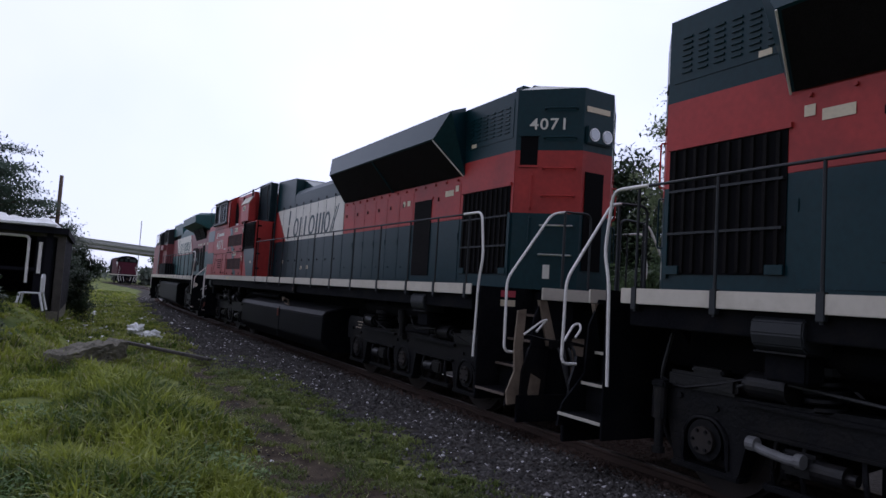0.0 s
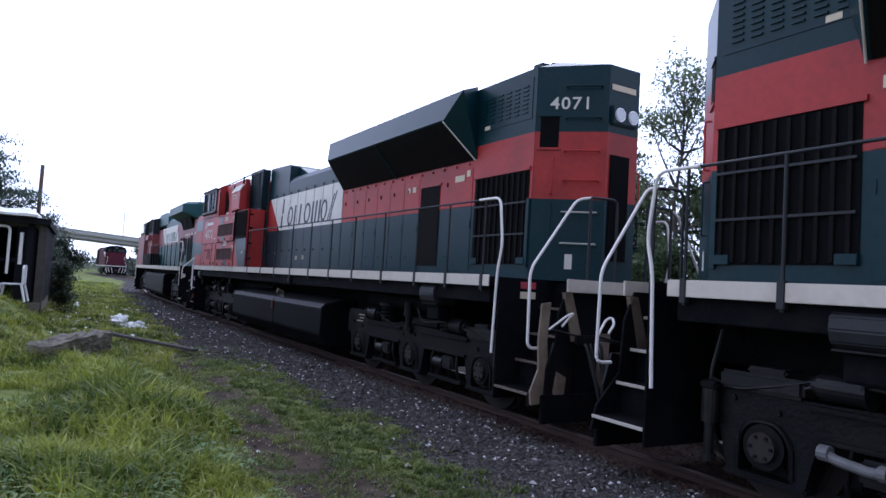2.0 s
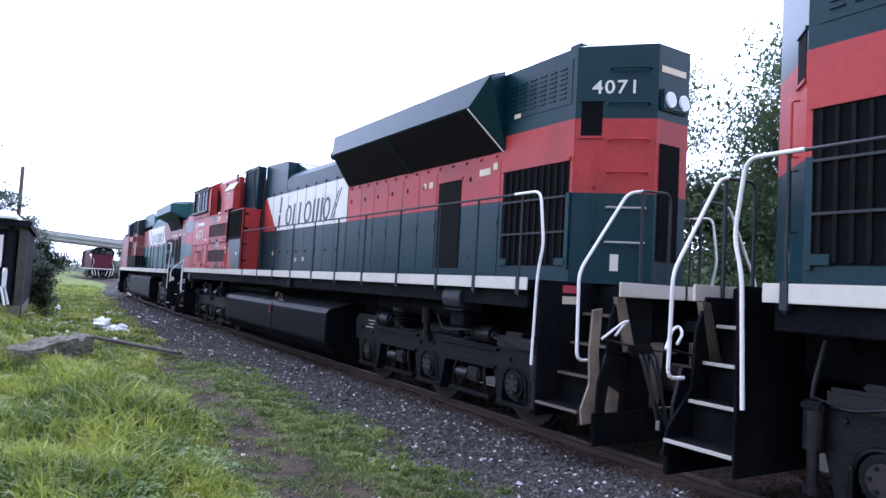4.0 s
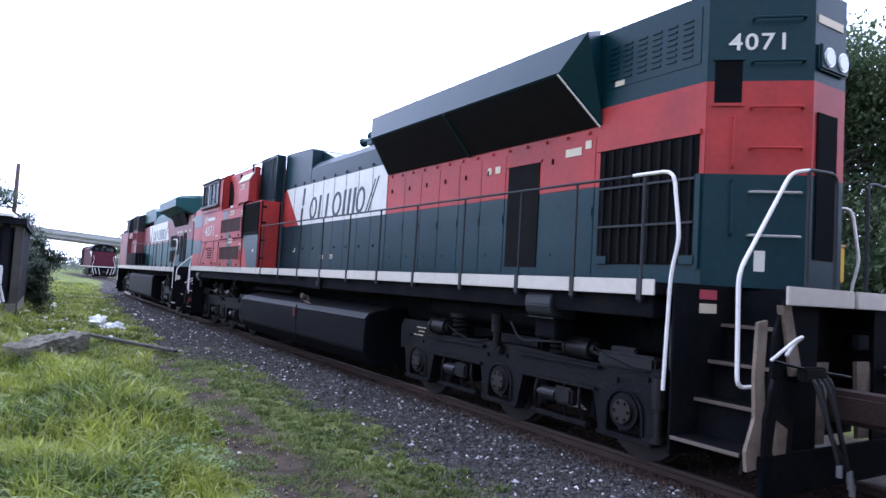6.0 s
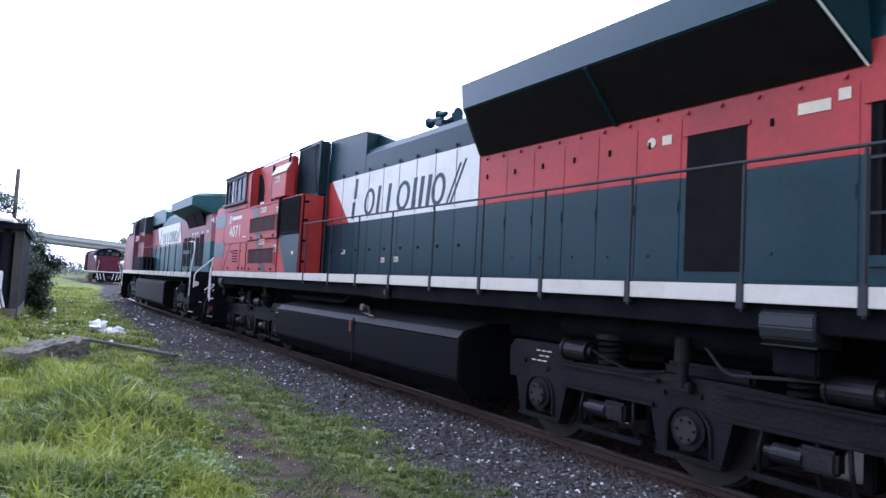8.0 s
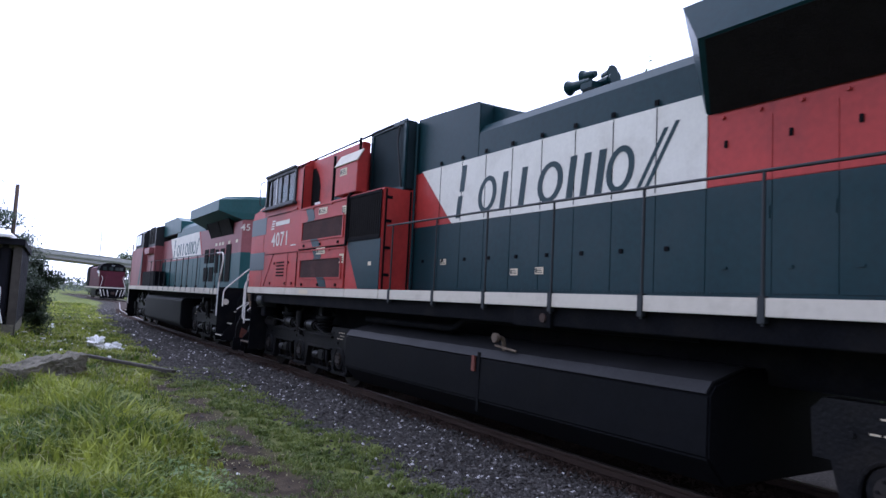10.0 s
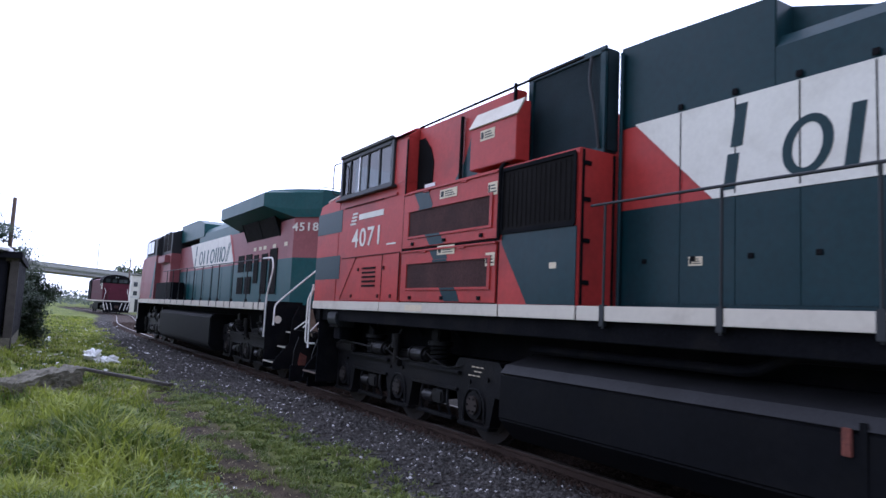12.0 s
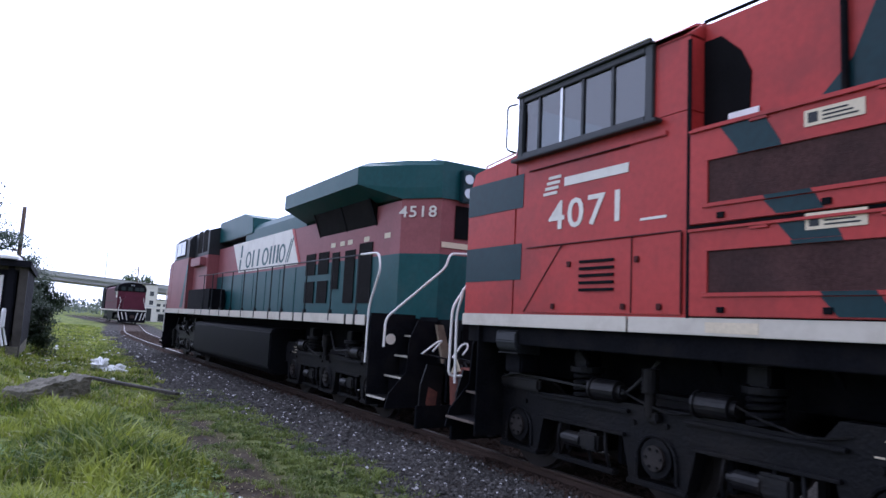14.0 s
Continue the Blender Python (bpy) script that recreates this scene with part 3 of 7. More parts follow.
def wordmark(parent, sx, y0, y1, z0, z1, x, material):
    """The road's name panel as plain slanted bars and rings of its colour, no letters."""
    h = z1 - z0
    d = -1 if sx < 0 else 1            # reading direction along y
    span = y1 - y0
    def yy(u):
        return y1 - span * u if sx < 0 else y0 + span * u
    mark = None
    def bar(u, w, zb, zt, lean=0.14):
        nonlocal mark
        hgt = zt - zb
        pts = [(yy(u), z0 + zb * h), (yy(u + w), z0 + zb * h), (yy(u + w + lean * hgt * h / span), z0 + zt * h), (yy(u + lean * hgt * h / span), z0 + zt * h)]
        ob = part("wordmark_bar", prism(pts, "x", sx * x, sx * (x + 0.004)), material, parent if mark is None else mark, "dark plain bars for a painted name" if mark is None else "")
        mark = mark or ob
    def ring(u, w):
        bm = bmesh.new()
        n = 28
        loops = [[], [], [], []]
        for k in range(n):
            a = 2 * math.pi * k / n
            for i, (fy, fz, xx) in enumerate(((1, 1, x), (0.60, 0.74, x), (0.60, 0.74, x + 0.004), (1, 1, x + 0.004))):
                zc = 0.36 + 0.33 * math.sin(a) * fz
                yc = u + w / 2 + (w / 2) * math.cos(a) * fy + 0.14 * (zc - 0.05) * h / span
                loops[i].append(bm.verts.new((sx * xx, yy(yc), z0 + zc * h)))
        for i in range(4):
            p, q = loops[i], loops[(i + 1) % 4]
            for k in range(n):
                bm.faces.new((p[k], p[(k + 1) % n], q[(k + 1) % n], q[k]))
        part("wordmark_ring", bm, material, mark)
    bar(0.02, 0.032, 0.0, 0.42)
    bar(0.04, 0.032, 0.50, 1.0)
    for u in (0.31, 0.42, 0.665, 0.728, 0.792):
        bar(u, 0.03, 0.05, 0.70)
    for u, w in ((0.165, 0.115), (0.515, 0.125), (0.832, 0.108)):
        ring(u, w)
    bar(0.955, 0.014, 0.02, 0.80, 0.6)
    bar(0.985, 0.014, 0.02, 0.86, 0.6)
    return mark


def printed(parent, sx, x, y0, y1, z0, z1):
    """Dark unreadable print on a cream plate: a square mark and three lines."""
    w, h = y1 - y0, z1 - z0
    def strip(a, b, c, d):
        part("print_bar", box(min(sx * x, sx * (x + 0.002)), max(sx * x, sx * (x + 0.002)), y0 + a * w, y0 + b * w, z0 + c * h, z0 + d * h), RAILGREEN, parent)
    strip(0.76, 0.93, 0.2, 0.82)
    for k in range(3):
        strip(0.10 + 0.08 * k, 0.68, 0.2 + 0.24 * k, 0.30 + 0.24 * k)


def sd_locomotive(number, label):
    """A six-axle road locomotive with wide radiator wings. y is forward (the cab end), the middle at 0."""
    L = thing("diesel_locomotive", label, "locomotive", "locomotives of the moving consist")
    P = lambda name, bm, mat, lab="", parent=None: part(name, bm, mat, parent or L, lab)
    # deck and underframe
    P("deck", box(-1.56, 1.56, -9.78, 10.36, 1.58, 1.70, 0.01), BLACK, "black running deck")
    P("rear_platform", box(-0.56, 0.56, -10.74, -9.78, 1.56, 1.70, 0.01), BLACK)
    P("front_platform", box(-0.56, 0.56, 10.36, 10.74, 1.56, 1.70, 0.01), BLACK)
    P("underframe", box(-0.62, 0.62, -10.2, 10.2, 0.95, 1.58, 0.03), BLACK, "black steel underframe beam")
    for sx in (-1, 1):
        P("side_sill", box(min(sx * 1.3, sx * 1.5), max(sx * 1.3, sx * 1.5), -9.7, 10.3, 1.36, 1.58, 0.01), BLACK)
        P("air_reservoir", drum((sx * 1.0, -6.6, 1.24), "y", 0.17, 3.0, 20), BLACK, "black air reservoir")
        sb = P("sand_box", prism([(sx * 1.15, 1.56), (sx * 1.46, 1.56), (sx * 1.545, 1.50), (sx * 1.555, 1.40), (sx * 1.53, 1.31), (sx * 1.46, 1.26), (sx * 1.15, 1.24)], "y", -8.3, -7.85, bevel=0.012), SLATE, "grey rounded sand box")
        part("sand_chute", box(min(sx * 1.18, sx * 1.42), max(sx * 1.18, sx * 1.42), -8.3 + 0.04, -7.85 - 0.04, 1.02, 1.245, 0.02), BLACK, sb)
        part("lower_lip", box(min(sx * 1.3, sx * 1.5), max(sx * 1.3, sx * 1.5), -8.3, -7.85, 1.247, 1.262, 0.003), HOUSING, sb)
        sb = P("sand_box", prism([(sx * 1.15, 1.56), (sx * 1.46, 1.56), (sx * 1.545, 1.50), (sx * 1.555, 1.40), (sx * 1.53, 1.31), (sx * 1.46, 1.26), (sx * 1.15, 1.24)], "y", 9.2, 9.6, bevel=0.012), SLATE, "grey rounded sand box")
        part("sand_chute", box(min(sx * 1.18, sx * 1.42), max(sx * 1.18, sx * 1.42), 9.2 + 0.04, 9.6 - 0.04, 1.02, 1.245, 0.02), BLACK, sb)
        part("lower_lip", box(min(sx * 1.3, sx * 1.5), max(sx * 1.3, sx * 1.5), 9.2, 9.6, 1.247, 1.262, 0.003), HOUSING, sb)
        for yp in (-9.3, -6.2, -5.1, 5.6, 6.7, 8.4):
            P("frame_bracket", prism([(sx * 1.45, 1.575), (sx * 1.1, 1.575), (sx * 1.1, 1.2)], "y", yp - 0.02, yp + 0.02), BLACK)
        ys = [-9.77, -9.58, -8.65, -7.70, -6.49, -5.20, -3.99, -2.76, -1.47, -0.2, 1.05, 2.4, 2.78, 4.15, 7.4, 10.36]
        for a, b in zip(ys, ys[1:]):
            P("sill_panel", box(min(sx * 1.558, sx * 1.575), max(sx * 1.558, sx * 1.575), a + 0.012, b - 0.012, 1.575, 1.725, 0.004), SILL, "white painted sill panel")
        P("sticker", box(min(sx * 1.576, sx * 1.579), max(sx * 1.576, sx * 1.579), 6.0, 6.5, 1.60, 1.69), LABEL, "cream plate on the sill")
        # end sills
        for s, e in ((-1, -10.75), (1, 10.75)):
            P("end_sill", box(min(sx * 0.03, sx * 1.1), max(sx * 0.03, sx * 1.1), min(e, e + s * 0.03), max(e, e + s * 0.03), 1.555, 1.715, 0.006), SILL, "grimy white end sill")
        # steps at both ends
        for s in (-1, 1):
            w = corner_steps(L, sx, s * 9.96, s * 10.7, BLACK, edge=TREADWORN if number else STEPEDGE, worn=s < 0 and bool(number))
            if s < 0:
                for z, mt in ((1.61, LABELRED), (1.48, LABEL)):
                    part("sticker", box(min(sx * 0.97, sx * 1.22), max(sx * 0.97, sx * 1.22), -9.995, -9.991, z - 0.045, z + 0.045), mt, w)
    tank = [(-1.47, 0.34), (-1.22, 0.08), (1.22, 0.08), (1.47, 0.34), (1.46, 0.88), (1.38, 0.97), (0.9, 1.10), (-0.9, 1.10), (-1.38, 0.97), (-1.46, 0.88)]
    tk = P("fuel_tank", prism(tank, "y", -3.45, 4.2, bevel=0.02), TANK, "large black fuel tank")
    for sx in (-1, 1):
        part("tank_ledge", prism([(sx * 0.92, 1.102), (sx * 1.37, 0.98), (sx * 1.452, 0.89), (sx * 1.475, 0.895), (sx * 1.385, 0.995), (sx * 0.92, 1.118)], "y", -3.42, 4.17), LEDGE, tk, "dusty grey top ledge, lightened as if lit")
        part("tank_seam", box(min(sx * 1.46, sx * 1.475), max(sx * 1.46, sx * 1.475), -0.05, 0.0, 0.2, 0.95), TANK, tk)
        bm = rod([(sx * 1.2, 3.9, 1.2), (sx * 1.2, 1.0, 1.2), (sx * 1.25, 0.6, 1.36), (sx * 1.25, -3.2, 1.36)], 0.05, 10)
        part("conduit", bm, BLACK, tk)
        bm = rod([(sx * 1.33, -0.38, 0.98), (sx * 1.36, -0.38, 1.16), (sx * 1.47, -0.38, 1.16)], 0.028, 10)
        drum((sx * 1.48, -0.38, 1.16), "x", 0.06, 0.05, 16, bm)
        rod([(sx * 1.42, -0.72, 1.02), (sx * 1.42, -0.3, 1.06)], 0.015, 6, bm)
        part("filler", bm, BEIGE, tk, "grimy tank filler with a round cap")
        part("tank_gauge", box(min(sx * 1.46, sx * 1.49), max(sx * 1.46, sx * 1.49), 0.05, 0.12, 0.70, 0.90, 0.005), RUSTRED, tk, "rust red tank gauge")
        bm = box(min(sx * 1.4, sx * 1.54), max(sx * 1.4, sx * 1.54), -1.46, -0.78, 1.34, 1.56, 0.01)
        part("switch_box", bm, BLACK, tk)
        part("switch_cover", drum((sx * 1.55, -1.34, 1.45), "x", 0.05, 0.02, 16), RUST, tk)
    for axles in ((-9.05, -6.9, -4.75), (5.2, 7.4, 9.6)):
        truck(L, axles)
        for ya in axles:
            WHEELS.append((wheelset(L, ya), ya, number is None))
    # long hood, in bands of paint
    P("hood_lower", box(-0.97, 0.97, -9.8, 2.78, 1.70, 2.80), GREEN, "dark green lower hood")
    P("hood_band", box(-0.972, 0.972, -9.8, 2.78, 2.80, 3.72), RED, "red band along the hood")
    mid_top = [(-0.97, 3.72), (0.97, 3.72), (0.97, 4.10), (0.90, 4.22), (0.6, 4.3), (-0.6, 4.3), (-0.90, 4.22), (-0.97, 4.10)]
    P("hood_top", prism(mid_top, "y", -3.0, 2.78), GREEN, "dark green rounded hood roof")
    blower = [(0.92, 3.73), (2.78, 3.73), (2.78, 4.68), (2.3, 4.66), (0.98, 4.60), (0.92, 4.56)]
    P("blower_housing", prism(blower, "x", -0.975, 0.975, bevel=0.012), GREEN, "dark green blower housing")
    P("blower_fairing", prism([(0.92, 4.2), (0.92, 4.56), (0.05, 4.26), (0.0, 4.2)], "x", -0.72, 0.72), GREEN)
    rear_top = [(-0.97, 3.72), (0.97, 3.72), (0.97, 4.62), (0.62, 4.76), (-0.62, 4.76), (-0.97, 4.62)]
    P("radiator_hood", prism(rear_top, "y", -9.8, -3.0), GREEN, "dark green radiator hood")
    # faceted rear end: two slanted cheeks and a middle face
    plan = [(-0.97, -9.79), (-0.28, -10.48), (0.28, -10.48), (0.97, -9.79)]
    P("end_lower", prism(plan, "z", 1.70, 2.80), GREEN)
    P("end_band", prism([(p[0], p[1]) for p in plan], "z", 2.80, 3.72), RED)
    bm = bmesh.new()
    lo = [bm.verts.new((p[0], p[1], 3.72)) for p in plan]
    hi = [bm.verts.new((p[0], p[1], z)) for p, z in zip(plan, (4.62, 4.64, 4.64, 4.62))]
    ridge = [bm.verts.new((-0.62, -9.79, 4.76)), bm.verts.new((0.62, -9.79, 4.76))]
    for i in range(3):
        bm.faces.new((lo[i], lo[i + 1], hi[i + 1], hi[i]))
    bm.faces.new((hi[0], hi[1], ridge[0]))
    bm.faces.new((hi[1], hi[2], ridge[1], ridge[0]))
    bm.faces.new((hi[2], hi[3], ridge[1]))
    bm.faces.new((lo[0], hi[0], ridge[0], ridge[1], hi[3], lo[3]))
    bm.faces.new(lo)
    P("end_top", bm, GREEN)
    # radiator wings
    for sx in (-1, 1):
        y_f, y_r = -3.0, -8.4
        sec = [((0.97, 3.52), 0.0, 0.0), ((1.5, 4.08), -0.28, 0.2), ((1.36, 4.51), 0.0, -0.1), ((0.97, 4.68), 0.0, 0.1)]
        bm = bmesh.new()
        f = [bm.verts.new((sx * p[0], y_f + df, p[1])) for p, df, dr in sec]
        r = [bm.verts.new((sx * p[0], y_r + dr, p[1])) for p, df, dr in sec]
        for i in range(4):
            bm.faces.new((f[i], f[(i + 1) % 4], r[(i + 1) % 4], r[i]))
        bm.faces.new(f)
        bm.faces.new(r)
        wing = P("radiator_wing", bm, GREEN, "flared radiator wing with a dark screen below")
        # dark screen under the wing, with two ribs
        bm = bmesh.new()
        a, b = Vector((sx * 0.985, 0, 3.52)), Vector((sx * 1.49, 0, 4.055))
        nrm = Vector((sx * 0.72, 0, -0.69)) * 0.008
        q = [a + Vector((0, y_f - 0.06, 0)) + nrm, b + Vector((0, y_f - 0.36, 0)) + nrm, b + Vector((0, y_r + 0.26, 0)) + nrm, a + Vector((0, y_r + 0.06, 0)) + nrm]
        vs = [bm.verts.new(v) for v in q] + [bm.verts.new(v - nrm * 0.7) for v in q]
        bm.faces.new(vs[:4])
        bm.faces.new(vs[4:])
        for i in range(4):
            bm.faces.new((vs[i], vs[(i + 1) % 4], vs[4 + (i + 1) % 4], vs[4 + i]))
        part("wing_screen", bm, SCREEN, wing, "dark radiator screen")
        for yr in (-5.7,):
            part("wing_rib", rod([(sx * 0.99, yr, 3.5), (sx * 1.5, yr, 4.05)], 0.022, 6), GREEN, wing)
        part("wing_rib", rod([(sx * 0.99, y_r + 0.02, 3.5), (sx * 1.51, y_r + 0.22, 4.06)], 0.011, 6), WHITE, wing, "pale edge strip")
        for k in range(14):
            part("bolt_head", drum((sx * 0.985, -8.2 + k * 0.385, 3.46), "x", 0.022, 0.03, 6), RED, wing)
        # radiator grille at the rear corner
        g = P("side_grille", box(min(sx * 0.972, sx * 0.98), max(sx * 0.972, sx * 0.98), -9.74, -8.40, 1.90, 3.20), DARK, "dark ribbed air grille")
        for yb in np.linspace(-9.66, -8.48, 10):
            part("grille_bar", box(min(sx * 0.98, sx * 1.005), max(sx * 0.98, sx * 1.005), yb - 0.018, yb + 0.018, 1.92, 3.18), SCREEN, g)
        for zb in (2.32, 2.76):
            part("grille_rail", box(min(sx * 0.98, sx * 1.01), max(sx * 0.98, sx * 1.01), -9.72, -8.42, zb - 0.012, zb + 0.012), RAILGREEN, g)
        part("grille_frame", box(min(sx * 0.972, sx * 1.0), max(sx * 0.972, sx * 1.0), -9.78, -9.72, 1.86, 2.8), GREEN, g)
        part("grille_frame", box(min(sx * 0.972, sx * 1.0), max(sx * 0.972, sx * 1.0), -9.76, -8.36, 3.2, 3.25), RED, g)
        for y0, y1 in ((-9.74, -9.56), (-8.58, -8.40)):
            part("corner_gusset", box(min(sx * 0.978, sx * 1.012), max(sx * 0.978, sx * 1.012), y0, y1, 1.90, 1.99, 0.004), GREEN, g)
        # dark inset door
        dr = P("hood_door", box(min(sx * 0.973, sx * 0.983), max(sx * 0.973, sx * 0.983), -7.32, -6.67, 1.86, 3.22), SCREEN, "dark screened hood door")
        part("door_frame", box(min(sx * 0.973, sx * 0.992), max(sx * 0.973, sx * 0.992), -7.36, -6.63, 3.22, 3.26), RED, dr)
        for yl, zl, wd in ((-6.42, 3.22, 0.06), (-7.95, 3.26, 0.14), (-8.2, 3.32, 0.05)):
            part("sticker", box(min(sx * 0.984, sx * 0.988), max(sx * 0.984, sx * 0.988), yl - wd, yl + wd, zl - 0.05, zl + 0.05), LABEL, dr)
        part("sticker", drum((sx * 0.986, -6.22, 3.22), "x", 0.055, 0.006, 18), LABEL, dr, "round cream label")
        # hinged hood doors in two bands, with latches
        edges = [-8.32, -7.4, -6.6, -6.02, -5.44, -4.86, -4.28, -3.7, -3.06]
        for a, b in zip(edges, edges[1:]):
            if a == -7.4:
                continue
            low = P("hood_panel", box(min(sx * 0.97, sx * 0.977), max(sx * 0.97, sx * 0.977), a + 0.006, b - 0.006, 1.78, 2.795, 0.002), GREEN)
            up = P("hood_panel", box(min(sx * 0.972, sx * 0.979), max(sx * 0.972, sx * 0.979), a + 0.006, b - 0.006, 2.805, 3.40, 0.002), RED)
            part("latch", box(min(sx * 0.979, sx * 0.994), max(sx * 0.979, sx * 0.994), b - 0.19, b - 0.155, 3.16, 3.23, 0.004), BLACK, up)
            part("latch", box(min(sx * 0.977, sx * 0.99), max(sx * 0.977, sx * 0.99), b - 0.20, b - 0.14, 2.0, 2.03, 0.004), GREEN, low)
            part("hinge", box(min(sx * 0.977, sx * 0.988), max(sx * 0.977, sx * 0.988), a + 0.02, a + 0.04, 2.45, 2.57, 0.004), GREEN, low)
        edges = [-3.02, -2.4, -1.78, -1.16, -0.54, 0.08, 0.70, 1.32, 1.94, 2.55]
        for a, b in zip(edges, edges[1:]):
            low = P("hood_panel", box(min(sx * 0.97, sx * 0.977), max(sx * 0.97, sx * 0.977), a + 0.005, b - 0.005, 1.78, 2.79, 0.002), GREEN)
            part("latch", box(min(sx * 0.977, sx * 0.99), max(sx * 0.977, sx * 0.99), b - 0.19, b - 0.13, 2.2, 2.25, 0.004), BLACK, low)
        for yl, zl in ((1.75, 2.20), (-0.05, 2.02), (-0.57, 2.03)):
            lb = part("sticker", box(min(sx * 0.981, sx * 0.984), max(sx * 0.981, sx * 0.984), yl - 0.08, yl + 0.08, zl - 0.045, zl + 0.045), LABEL, low, "small pale data label")
            printed(lb, sx, 0.9845, yl - 0.08, yl + 0.08, zl - 0.045, zl + 0.045)
        # white name panel with a slanted end, and the red wedge ahead of it
        pn = P("name_panel", prism([(-3.02, 2.795), (1.56, 2.795), (2.55, 3.74), (-3.02, 3.74)], "x", sx * 0.972, sx * 0.986), WHITE, "white name panel with dark bars")
        wordmark(pn, sx, -2.30, 1.52, 2.86, 3.66, 0.987, GREEN)
        for k, e in enumerate(edges[1:-1]):
            part("panel_seam", box(min(sx * 0.986, sx * 0.9885), max(sx * 0.986, sx * 0.9885), e - 0.007, e + 0.007, 2.82, 3.73), BLACK, pn)
            part("latch", box(min(sx * 0.986, sx * 1.0), max(sx * 0.986, sx * 1.0), e - 0.03, e + 0.03, 3.76, 3.82, 0.004), BLACK, pn)
        # louvres high on the radiator hood
        lv = P("louvre_panel", box(min(sx * 0.97, sx * 0.978), max(sx * 0.97, sx * 0.978), -9.72, -8.45, 3.92, 4.5), GREEN, "green panel with rows of louvres")
        slat = None
        for c in range(6):
            for k in range(7):
                yb, zb = -9.62 + c * 0.2, 4.02 + k * 0.062
                m = pose(sx * 0.984, yb + 0.06, zb)
                if slat is None:
                    slat = part("louvre", box(-0.008, 0.012, -0.06, 0.06, -0.010, 0.010), GREEN, lv)
                    slat.matrix_basis = m
                else:
                    again(slat, m)
        for yl, zl in ((-8.65, 3.96),):
            part("sticker", box(min(sx * 0.979, sx * 0.982), max(sx * 0.979, sx * 0.982), yl - 0.07, yl + 0.07, zl - 0.03, zl + 0.03), LABEL, lv)
        # handrails
        posts = [-9.58, -8.65, -7.70, -6.49, -5.20, -3.99, -2.76, -1.47, -0.2, 1.05, 2.4]
        side_rail(L, sx, posts, -9.62, 2.6, 2.73, 2.77)
        x = sx * 1.57
        P("grab_rail", rod([(x, -9.45, 2.732), (x, -9.93, 2.73), (x, -10.02, 2.1), (x, -9.94, 1.78), (x, -9.9, 0.72)], 0.018, 10), RAILWHITE, "white curved grab rail")
        for e in (-1, 1):
            P("grab_rail", rod([(sx * 1.36, e * 10.64, 0.86), (x, e * 10.64, 0.86), (x, e * 10.62, 1.80), (sx * 0.92, e * 10.66, 2.72), (sx * 0.72, e * 10.72, 2.76)], 0.018, 10), RAILWHITE, "white slanting end handrail")
            P("end_handrail", rod([(sx * 0.74, e * 10.72, 2.76), (sx * 0.28, e * 10.72, 2.78), (sx * 0.28, e * 10.72, 1.7)], 0.018, 8), RAILGREEN, "dark end handrail")
            P("end_post", rod([(sx * 0.74, e * 10.72, 1.6), (sx * 0.74, e * 10.72, 2.76)], 0.02, 8), RAILGREEN)
        P("grab_rail", rod([(x, 10.36, 2.05), (x, 10.40, 1.93), (x, 10.50, 1.72), (x, 10.47, 0.78)], 0.018, 10), RAILWHITE, "white curved grab rail")
    # rear end fittings; the left cheek faces -x
    for sx in (-1, 1):
        a = Vector((sx * 0.97, -9.79, 0))
        d = (Vector((sx * 0.28, -10.48, 0)) - a)
        along = d.normalized()
        n2 = Vector((along.y, -along.x, 0))
        if n2.y > 0:
            n2 = -n2
        def face(u, z, out=0.0):
            p = a + d * u + n2 * out
            return (p.x, p.y, z)
        def plate(u0, u1, z0, z1, t, mat, name, lab=""):
            bm = bmesh.new()
            q = [Vector(face(u, z)) for u, z in ((u0, z0), (u1, z0), (u1, z1), (u0, z1))]
            v0, v1 = [bm.verts.new(p + n2 * 0.001) for p in q], [bm.verts.new(p + n2 * t) for p in q]
            bm.faces.new(v0)
            bm.faces.new(v1)
            for i in range(4):
                bm.faces.new((v0[i], v0[(i + 1) % 4], v1[(i + 1) % 4], v1[i]))
            return P(name, bm, mat, lab)
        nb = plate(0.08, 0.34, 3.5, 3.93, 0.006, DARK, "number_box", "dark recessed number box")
        plate(0.06, 0.36, 3.93, 3.96, 0.02, GREEN, "box_rim")
        plate(0.06, 0.36, 3.47, 3.5, 0.02, RED, "box_rim")
        plate(0.5, 0.6, 1.86, 2.06, 0.006, WHITE, "sticker", "pale rectangular label")
        for z, mt in ((4.33, GREEN), (3.90, GREEN), (3.45, RED), (3.05, RED), (2.62, CHROME), (2.2, CHROME)):
            if sx > 0:
                continue
            P("grab_iron", rod([face(0.43, z, 0.0), face(0.43, z, 0.07), face(0.9, z, 0.07), face(0.9, z, 0.0)], 0.014, 6), mt, "bent steel grab iron")
        P("grab_iron", rod([face(0.27, 3.36, 0.0), face(0.27, 3.36, 0.06), face(0.27, 2.86, 0.06), face(0.27, 2.86, 0.0)], 0.011, 6), RED, "upright steel grab iron")
        P("grab_iron", rod([face(0.27, 2.74, 0.0), face(0.27, 2.74, 0.06), face(0.27, 2.2, 0.06), face(0.27, 2.2, 0.0)], 0.011, 6), GREEN, "upright steel grab iron")
        if number:
            ang = math.degrees(math.atan2(along.y, along.x)) if sx < 0 else math.degrees(math.atan2(-along.y, -along.x))
            lettering("road_number", number, 0.235, Matrix.Translation(face(0.49, 4.10, 0.006)) @ pose(0, 0, 0, 90, 0, ang), WHITE, L, wide=1.1)
